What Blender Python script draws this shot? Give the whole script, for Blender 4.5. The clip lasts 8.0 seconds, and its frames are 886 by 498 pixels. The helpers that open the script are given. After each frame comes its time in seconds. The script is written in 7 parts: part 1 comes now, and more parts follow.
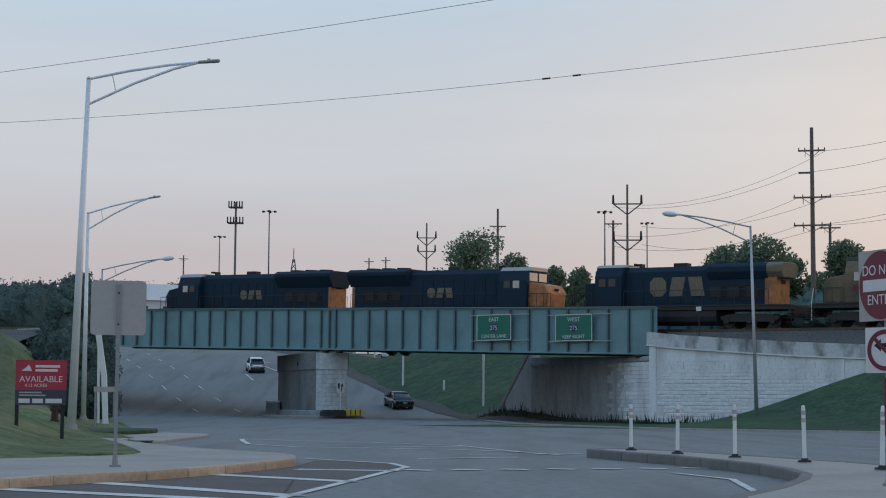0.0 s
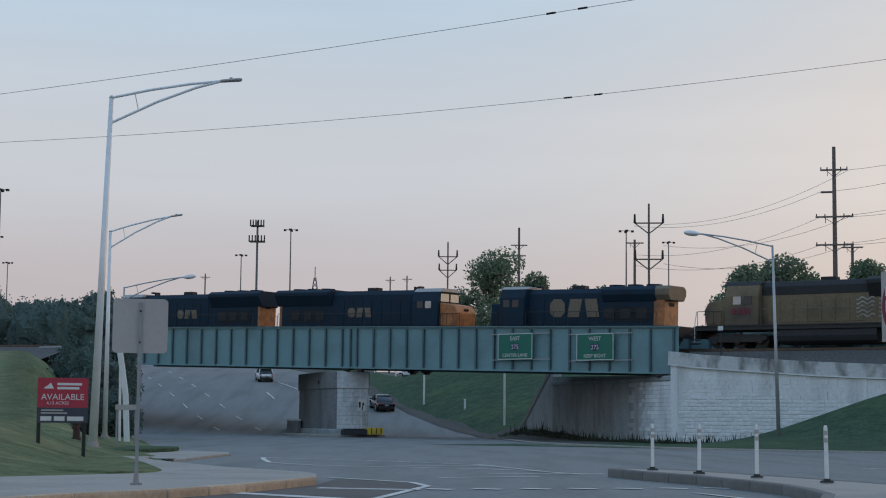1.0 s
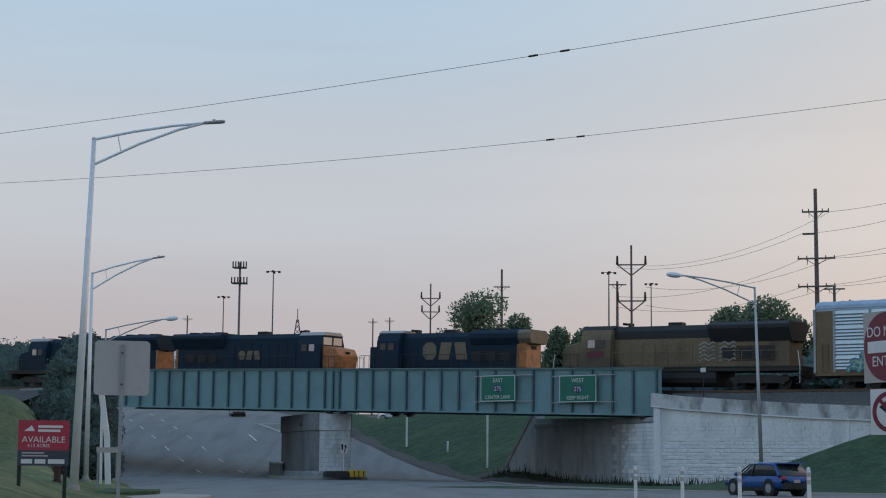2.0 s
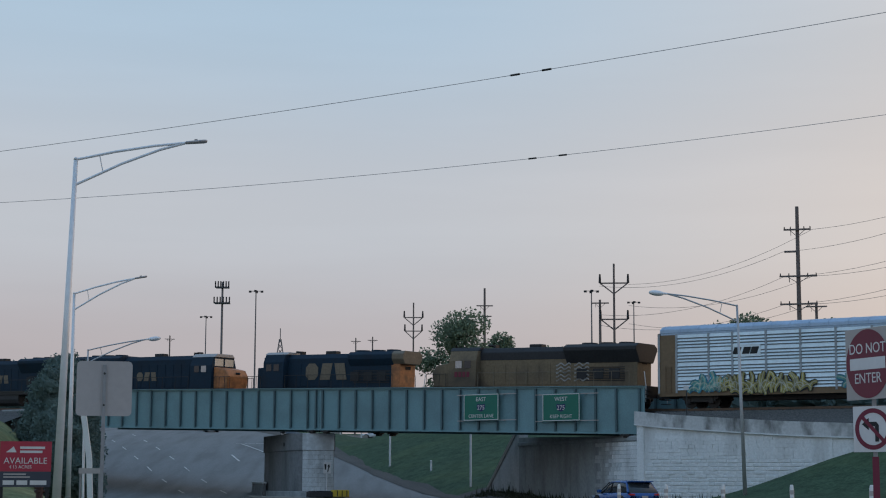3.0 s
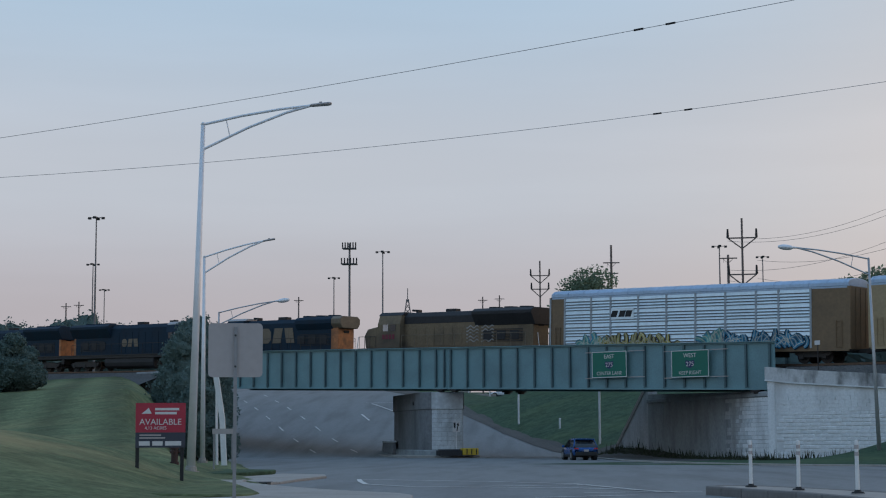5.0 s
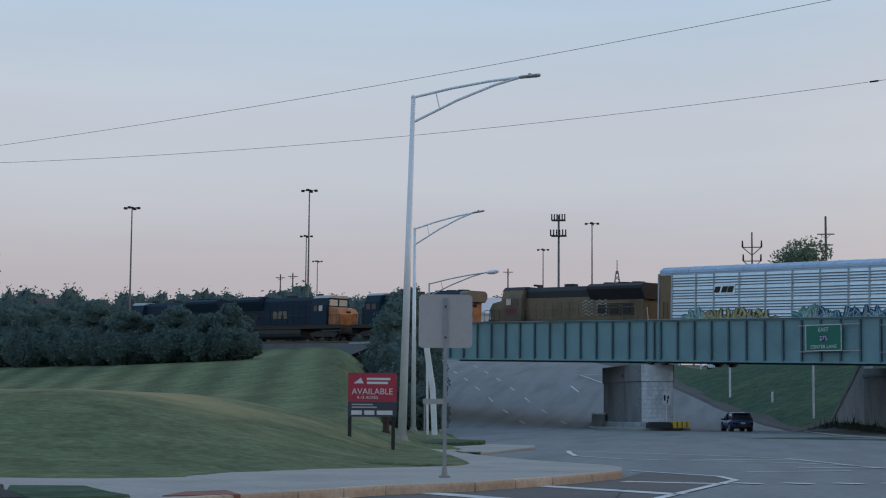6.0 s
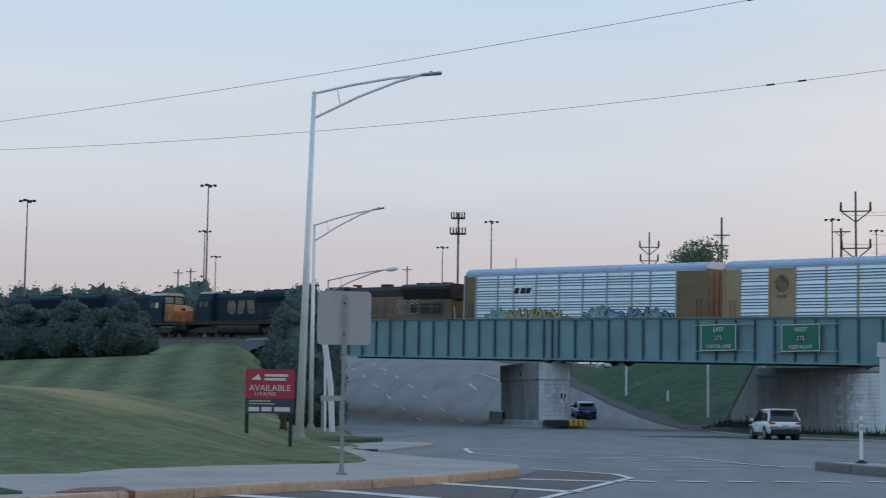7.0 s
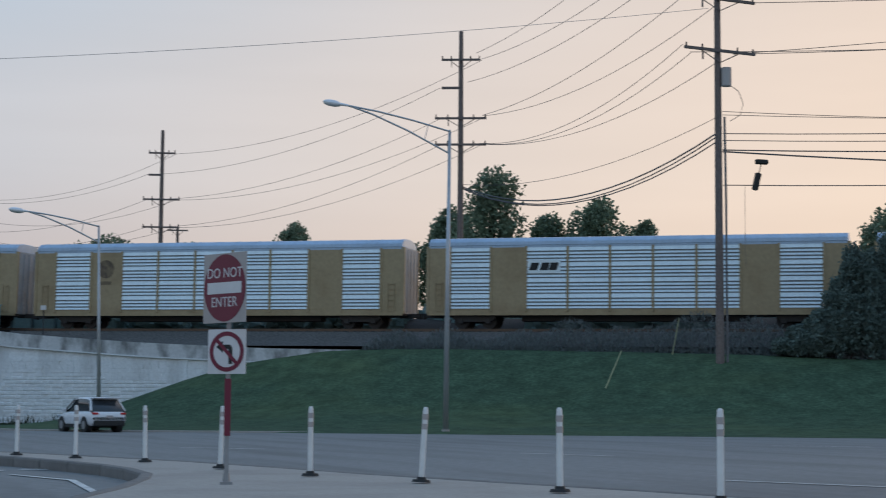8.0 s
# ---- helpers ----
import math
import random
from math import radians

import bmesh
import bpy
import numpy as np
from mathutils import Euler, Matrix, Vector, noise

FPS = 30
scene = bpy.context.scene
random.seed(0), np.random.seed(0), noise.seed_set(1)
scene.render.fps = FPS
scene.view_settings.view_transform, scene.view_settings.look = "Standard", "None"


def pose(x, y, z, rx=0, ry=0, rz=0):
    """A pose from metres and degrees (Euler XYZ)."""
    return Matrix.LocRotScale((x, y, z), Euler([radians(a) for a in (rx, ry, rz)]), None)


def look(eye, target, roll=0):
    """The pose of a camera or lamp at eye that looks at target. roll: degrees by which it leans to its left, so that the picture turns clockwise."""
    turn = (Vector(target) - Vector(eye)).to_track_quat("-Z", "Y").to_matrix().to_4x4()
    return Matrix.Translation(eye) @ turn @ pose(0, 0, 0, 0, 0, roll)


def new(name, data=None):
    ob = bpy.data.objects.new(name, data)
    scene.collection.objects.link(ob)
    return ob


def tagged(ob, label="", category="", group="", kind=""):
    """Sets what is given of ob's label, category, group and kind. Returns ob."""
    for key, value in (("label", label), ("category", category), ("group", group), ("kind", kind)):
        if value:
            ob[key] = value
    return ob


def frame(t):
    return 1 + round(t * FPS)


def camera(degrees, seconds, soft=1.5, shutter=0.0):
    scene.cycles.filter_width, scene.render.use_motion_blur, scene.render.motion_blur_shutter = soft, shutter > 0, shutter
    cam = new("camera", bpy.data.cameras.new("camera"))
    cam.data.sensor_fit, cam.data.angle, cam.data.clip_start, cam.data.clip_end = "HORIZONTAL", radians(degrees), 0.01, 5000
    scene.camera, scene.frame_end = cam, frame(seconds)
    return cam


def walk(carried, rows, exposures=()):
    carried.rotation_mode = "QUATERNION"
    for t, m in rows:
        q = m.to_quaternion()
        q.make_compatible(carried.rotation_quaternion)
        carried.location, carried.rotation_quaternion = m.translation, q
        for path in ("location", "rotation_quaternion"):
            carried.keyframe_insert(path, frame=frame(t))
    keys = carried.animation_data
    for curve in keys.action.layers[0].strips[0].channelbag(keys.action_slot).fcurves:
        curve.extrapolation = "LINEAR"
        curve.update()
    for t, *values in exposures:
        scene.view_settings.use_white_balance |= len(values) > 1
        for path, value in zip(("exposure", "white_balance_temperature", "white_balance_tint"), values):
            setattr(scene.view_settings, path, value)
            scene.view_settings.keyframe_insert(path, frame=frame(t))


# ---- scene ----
EYE = (0.0, 0.0, 1.15)


def aim(yaw, pitch, roll):
    """Yaw to the left, pitch upwards, roll, in degrees; 0, 0, 0 looks along +y."""
    return pose(*EYE) @ pose(0, 0, 0, rz=yaw) @ pose(0, 0, 0, rx=90 + pitch) @ pose(0, 0, 0, rz=-roll)


AIMS = [(0.0, 0.000, 5.142, -0.383),
        (0.5, 0.765, 5.072, -0.562),
        (1.0, 0.717, 5.763, -0.559),
        (1.5, 0.473, 6.531, -0.539),
        (3.0, -0.429, 7.796, -0.208),
        (3.5, -0.438, 7.784, 0.063),
        (4.0, -0.026, 7.506, 0.214),
        (4.2, 0.402, 7.340, 0.227),
        (5.3, 5.801, 6.062, 0.043),
        (5.5, 7.354, 5.850, -0.175),
        (6.0, 10.789, 5.461, -0.436),
        (6.5, 11.780, 5.250, -0.663),
        (7.0, 7.425, 5.402, -0.734),
        (7.2, 3.295, 5.589, -0.715),
        (7.4, -2.492, 5.784, -0.508),
        (7.5, -5.823, 5.671, -0.285),
        (7.6, -9.150, 5.541, -0.367),
        (7.7, -12.723, 5.719, -0.312),
        (7.8, -15.954, 5.614, -0.369),
        (8.0, -21.577, 5.287, -0.344)]
cam = camera(28.91, 8.0, soft=1.1, shutter=0.07)
walk(cam, [(t, aim(a, b, c)) for t, a, b, c in AIMS],
     [(0, 0.12, 6780, 10), (1.5, 0.07, 6750, 10), (3.5, -0.09, 6650, 10), (4.2, -0.11, 6560, 10), (5.5, 0.0, 6500, 10), (6.5, 0.10, 6500, 10), (7.0, 0.26, 6600, 10), (7.4, 0.26, 6600, 10), (7.7, 0.14, 6540, 10), (8.0, 0.03, 6500, 10)])

# ---------------------------------------------------------------- light
SUN_AZ, SUN_EL = 62.0, 3.0
world = bpy.data.worlds.new("dusk")
scene.world = world
world.use_nodes = True
wn, wl = world.node_tree.nodes, world.node_tree.links
wn.clear()
w_out, w_bg = wn.new("ShaderNodeOutputWorld"), wn.new("ShaderNodeBackground")
w_sky = wn.new("ShaderNodeTexSky")
w_sky.sky_type, w_sky.sun_disc = "NISHITA", False
w_sky.sun_elevation, w_sky.sun_rotation = radians(SUN_EL), radians(SUN_AZ)
w_geo, w_sep = wn.new("ShaderNodeTexCoord"), wn.new("ShaderNodeSeparateXYZ")
wl.new(w_geo.outputs["Generated"], w_sep.inputs[0])
w_ramp = wn.new("ShaderNodeValToRGB")
w_ramp.color_ramp.interpolation = "EASE"


def ramp_stops(node, stops):
    el = node.color_ramp.elements
    while len(el) < len(stops):
        el.new(0.5)
    for e, (p, c) in zip(el, stops):
        e.position, e.color = p, (*c, 1)


# thin evening haze: mauve low down, pale blue above
ramp_stops(w_ramp, [(0.0, (0.45, 0.425, 0.47)), (0.07, (0.53, 0.498, 0.548)), (0.15, (0.61, 0.655, 0.74)), (0.28, (0.485, 0.65, 0.83)), (0.5, (0.36, 0.58, 0.86)), (1.0, (0.31, 0.54, 0.90))])
wl.new(w_sep.outputs["Z"], w_ramp.inputs[0])
w_dot = wn.new("ShaderNodeVectorMath")
w_dot.operation = "DOT_PRODUCT"
w_dot.inputs[1].default_value = (math.sin(radians(SUN_AZ)), math.cos(radians(SUN_AZ)), 0.05)
wl.new(w_geo.outputs["Generated"], w_dot.inputs[0])
w_near = wn.new("ShaderNodeMapRange")
w_near.interpolation_type = "SMOOTHSTEP"
w_near.inputs["From Min"].default_value, w_near.inputs["From Max"].default_value = 0.42, 1.05
wl.new(w_dot.outputs["Value"], w_near.inputs["Value"])
w_warm = wn.new("ShaderNodeMix")
w_warm.data_type = "RGBA"
w_warm.inputs["B"].default_value = (0.99, 0.78, 0.63, 1)
wl.new(w_near.outputs[0], w_warm.inputs["Factor"])
wl.new(w_ramp.outputs[0], w_warm.inputs["A"])
w_scale = wn.new("ShaderNodeVectorMath")
w_scale.operation = "SCALE"
w_scale.inputs["Scale"].default_value = 0.10
wl.new(w_sky.outputs[0], w_scale.inputs[0])
w_mix = wn.new("ShaderNodeMix")
w_mix.data_type = "RGBA"
w_mix.inputs["Factor"].default_value = 0.86
wl.new(w_scale.outputs[0], w_mix.inputs["A"])
wl.new(w_warm.outputs["Result"], w_mix.inputs["B"])
# faint streaks of high cloud
w_map, w_cl, w_cr = wn.new("ShaderNodeMapping"), wn.new("ShaderNodeTexNoise"), wn.new("ShaderNodeMapRange")
w_map.inputs["Scale"].default_value = (1.5, 1.5, 14.0)
w_cl.inputs["Scale"].default_value, w_cl.inputs["Detail"].default_value = 1.6, 4
w_cr.inputs["From Min"].default_value, w_cr.inputs["From Max"].default_value = 0.35, 0.7
w_cr.inputs["To Min"].default_value, w_cr.inputs["To Max"].default_value = 0.965, 1.035
wl.new(w_geo.outputs["Generated"], w_map.inputs[0])
wl.new(w_map.outputs[0], w_cl.inputs["Vector"])
wl.new(w_cl.outputs["Fac"], w_cr.inputs["Value"])
w_str = wn.new("ShaderNodeVectorMath")
w_str.operation = "SCALE"
wl.new(w_mix.outputs["Result"], w_str.inputs[0])
wl.new(w_cr.outputs[0], w_str.inputs["Scale"])
wl.new(w_str.outputs[0], w_bg.inputs["Color"])
w_bg.inputs["Strength"].default_value = 1.0
wl.new(w_bg.outputs[0], w_out.inputs[0])
sun = new("sun", bpy.data.lights.new("sun", "SUN"))
sun.data.energy, sun.data.angle, sun.data.color = 0.3, radians(10), (1.0, 0.72, 0.5)
sun.matrix_basis = look((math.sin(radians(SUN_AZ)) * 50, math.cos(radians(SUN_AZ)) * 50, 50 * math.tan(radians(SUN_EL)) + 2), (0, 0, 0))


# ---------------------------------------------------------------- materials
def material(name, color, rough=0.6, metal=0.0, grain=8.0, spread=0.12, stain=0.15, stain_size=0.6, stain_color=None, bump=0.02, per_piece=0.0, emit=0.0, squash=(1, 1, 1)):
    """A painted, mineral or metal surface with fine grain, broad stains and relief."""
    m = bpy.data.materials.new(name)
    m.use_nodes = True
    n, l = m.node_tree.nodes, m.node_tree.links
    b = n["Principled BSDF"]
    b.inputs["Metallic"].default_value = metal
    tc = n.new("ShaderNodeTexCoord")
    fine, broad = n.new("ShaderNodeTexNoise"), n.new("ShaderNodeTexNoise")
    fine.inputs["Scale"].default_value, fine.inputs["Detail"].default_value = grain, 6
    broad.inputs["Scale"].default_value, broad.inputs["Detail"].default_value = stain_size, 5
    l.new(tc.outputs["Object"], fine.inputs["Vector"])
    sq = n.new("ShaderNodeMapping")
    sq.inputs["Scale"].default_value = squash
    l.new(tc.outputs["Object"], sq.inputs[0])
    l.new(sq.outputs[0], broad.inputs["Vector"])
    ra = n.new("ShaderNodeValToRGB")
    ramp_stops(ra, [(0.3, [c * (1 - spread) for c in color]), (0.7, [min(1, c * (1 + spread)) for c in color])])
    l.new(fine.outputs["Fac"], ra.inputs[0])
    mk = n.new("ShaderNodeMapRange")
    mk.inputs["From Min"].default_value, mk.inputs["From Max"].default_value = 0.45, 0.72
    mk.inputs["To Max"].default_value = stain
    l.new(broad.outputs["Fac"], mk.inputs["Value"])
    mx = n.new("ShaderNodeMix")
    mx.data_type = "RGBA"
    mx.inputs["B"].default_value = (*(stain_color or [c * 0.4 for c in color]), 1)
    l.new(mk.outputs[0], mx.inputs["Factor"])
    l.new(ra.outputs[0], mx.inputs["A"])
    last = mx.outputs["Result"]
    if per_piece:
        oi, hs = n.new("ShaderNodeObjectInfo"), n.new("ShaderNodeHueSaturation")
        mr = n.new("ShaderNodeMapRange")
        mr.inputs["To Min"].default_value, mr.inputs["To Max"].default_value = 1 - per_piece, 1 + per_piece
        l.new(oi.outputs["Random"], mr.inputs["Value"])
        l.new(mr.outputs[0], hs.inputs["Value"])
        l.new(last, hs.inputs["Color"])
        last = hs.outputs[0]
    l.new(last, b.inputs["Base Color"])
    rr = n.new("ShaderNodeMapRange")
    rr.inputs["To Min"].default_value, rr.inputs["To Max"].default_value = max(0.03, rough - 0.12), min(1, rough + 0.12)
    l.new(fine.outputs["Fac"], rr.inputs["Value"])
    l.new(rr.outputs[0], b.inputs["Roughness"])
    if bump:
        bp = n.new("ShaderNodeBump")
        bp.inputs["Strength"].default_value, bp.inputs["Distance"].default_value = 0.6, bump
        l.new(fine.outputs["Fac"], bp.inputs["Height"])
        l.new(bp.outputs[0], b.inputs["Normal"])
    if emit:
        b.inputs["Emission Color"].default_value = (*color, 1)
        b.inputs["Emission Strength"].default_value = emit
    return m


def leaf_material(name, color, spread=0.35):
    m = bpy.data.materials.new(name)
    m.use_nodes = True
    n, l = m.node_tree.nodes, m.node_tree.links
    b = n["Principled BSDF"]
    g = n.new("ShaderNodeNewGeometry")
    ra = n.new("ShaderNodeValToRGB")
    ramp_stops(ra, [(0.0, [c * (1 - spread) for c in color]), (0.6, color), (1.0, [c * (1 + spread) for c in color])])
    l.new(g.outputs["Random Per Island"], ra.inputs[0])
    l.new(ra.outputs[0], b.inputs["Base Color"])
    b.inputs["Roughness"].default_value = 0.7
    b.inputs["Specular IOR Level"].default_value = 0.2
    # thin leaves let some light through
    tr, mx = n.new("ShaderNodeBsdfTranslucent"), n.new("ShaderNodeMixShader")
    l.new(ra.outputs[0], tr.inputs["Color"])
    mx.inputs[0].default_value = 0.35
    l.new(b.outputs[0], mx.inputs[1])
    l.new(tr.outputs[0], mx.inputs[2])
    l.new(mx.outputs[0], n["Material Output"].inputs["Surface"])
    return m


def grass_material(name, color, dry, stripes=0.0, worn=None):
    """Mown turf: blades' grain, broad dry patches, faint mowing stripes; worn: centre and half-widths of a
    straw-coloured patch, dry grass with low sunlight put into its colour.
    """
    m = material(name, color, 0.95, 0, 5.0, 0.3, 0.6, 0.14, dry, 0.06, squash=(0.8, 1.1, 1))
    m.node_tree.nodes["Principled BSDF"].inputs["Specular IOR Level"].default_value = 0.1
    n, l = m.node_tree.nodes, m.node_tree.links
    b, tc = n["Principled BSDF"], n.new("ShaderNodeTexCoord")
    old = b.inputs["Base Color"].links[0].from_socket
    tuft, mr, hs = n.new("ShaderNodeTexNoise"), n.new("ShaderNodeMapRange"), n.new("ShaderNodeHueSaturation")
    tuft.inputs["Scale"].default_value, tuft.inputs["Detail"].default_value, tuft.inputs["Roughness"].default_value = 0.9, 8, 0.72
    mr.inputs["From Min"].default_value, mr.inputs["From Max"].default_value = 0.3, 0.7
    mr.inputs["To Min"].default_value, mr.inputs["To Max"].default_value = 0.62, 1.38
    l.new(tc.outputs["Object"], tuft.inputs["Vector"])
    l.new(tuft.outputs["Fac"], mr.inputs["Value"])
    l.new(mr.outputs[0], hs.inputs["Value"])
    l.new(old, hs.inputs["Color"])
    l.new(hs.outputs[0], b.inputs["Base Color"])
    if stripes:
        n, l = m.node_tree.nodes, m.node_tree.links
        b = n["Principled BSDF"]
        old = b.inputs["Base Color"].links[0].from_socket
        tc, wv, mp = n.new("ShaderNodeTexCoord"), n.new("ShaderNodeTexWave"), n.new("ShaderNodeMapping")
        mp.inputs["Rotation"].default_value = (0, 0, radians(-14.5))
        wv.inputs["Scale"].default_value, wv.inputs["Distortion"].default_value = 0.092, 0.5
        wv.inputs["Detail Scale"].default_value = 0.3
        l.new(tc.outputs["Object"], mp.inputs[0])
        l.new(mp.outputs[0], wv.inputs["Vector"])
        hs, mr = n.new("ShaderNodeHueSaturation"), n.new("ShaderNodeMapRange")
        mr.inputs["To Min"].default_value, mr.inputs["To Max"].default_value = 1 - stripes, 1 + stripes
        # only the flat lawn behind the mound is mown in stripes
        sp, ym, mu, of = n.new("ShaderNodeSeparateXYZ"), n.new("ShaderNodeMapRange"), n.new("ShaderNodeMath"), n.new("ShaderNodeMath")
        ym.inputs["From Min"].default_value, ym.inputs["From Max"].default_value = 50, 66
        l.new(tc.outputs["Object"], sp.inputs[0])
        l.new(sp.outputs["Y"], ym.inputs["Value"])
        of.operation, mu.operation = "SUBTRACT", "MULTIPLY_ADD"
        of.inputs[1].default_value = 0.5
        l.new(wv.outputs["Fac"], of.inputs[0])
        l.new(of.outputs[0], mu.inputs[0])
        l.new(ym.outputs[0], mu.inputs[1])
        mu.inputs[2].default_value = 0.5
        l.new(mu.outputs[0], mr.inputs["Value"])
        l.new(mr.outputs[0], hs.inputs["Value"])
        l.new(old, hs.inputs["Color"])
        l.new(hs.outputs[0], b.inputs["Base Color"])
    if worn:
        # straw patch: dry grass, with low sun on the crest painted in
        old = b.inputs["Base Color"].links[0].from_socket
        tc, mp, ln, rag = n.new("ShaderNodeTexCoord"), n.new("ShaderNodeMapping"), n.new("ShaderNodeVectorMath"), n.new("ShaderNodeTexNoise")
        mp.vector_type = "TEXTURE"
        mp.inputs["Location"].default_value = (worn[0], worn[1], 0)
        mp.inputs["Scale"].default_value = (worn[2], worn[3], 1000)
        ln.operation = "LENGTH"
        rag.inputs["Scale"].default_value, rag.inputs["Detail"].default_value = 0.35, 7
        l.new(tc.outputs["Object"], mp.inputs[0])
        l.new(mp.outputs[0], ln.inputs[0])
        l.new(tc.outputs["Object"], rag.inputs["Vector"])
        ad, mk, mx = n.new("ShaderNodeMath"), n.new("ShaderNodeMapRange"), n.new("ShaderNodeMix")
        l.new(ln.outputs["Value"], ad.inputs[0])
        l.new(rag.outputs["Fac"], ad.inputs[1])
        mk.inputs["From Min"].default_value, mk.inputs["From Max"].default_value = 0.9, 1.55
        mk.inputs["To Min"].default_value, mk.inputs["To Max"].default_value = 0.85, 0.0
        l.new(ad.outputs[0], mk.inputs["Value"])
        mx.data_type = "RGBA"
        mx.inputs["B"].default_value = (0.42, 0.32, 0.16, 1)
        l.new(mk.outputs[0], mx.inputs["Factor"])
        l.new(old, mx.inputs["A"])
        l.new(mx.outputs["Result"], b.inputs["Base Color"])
    return m


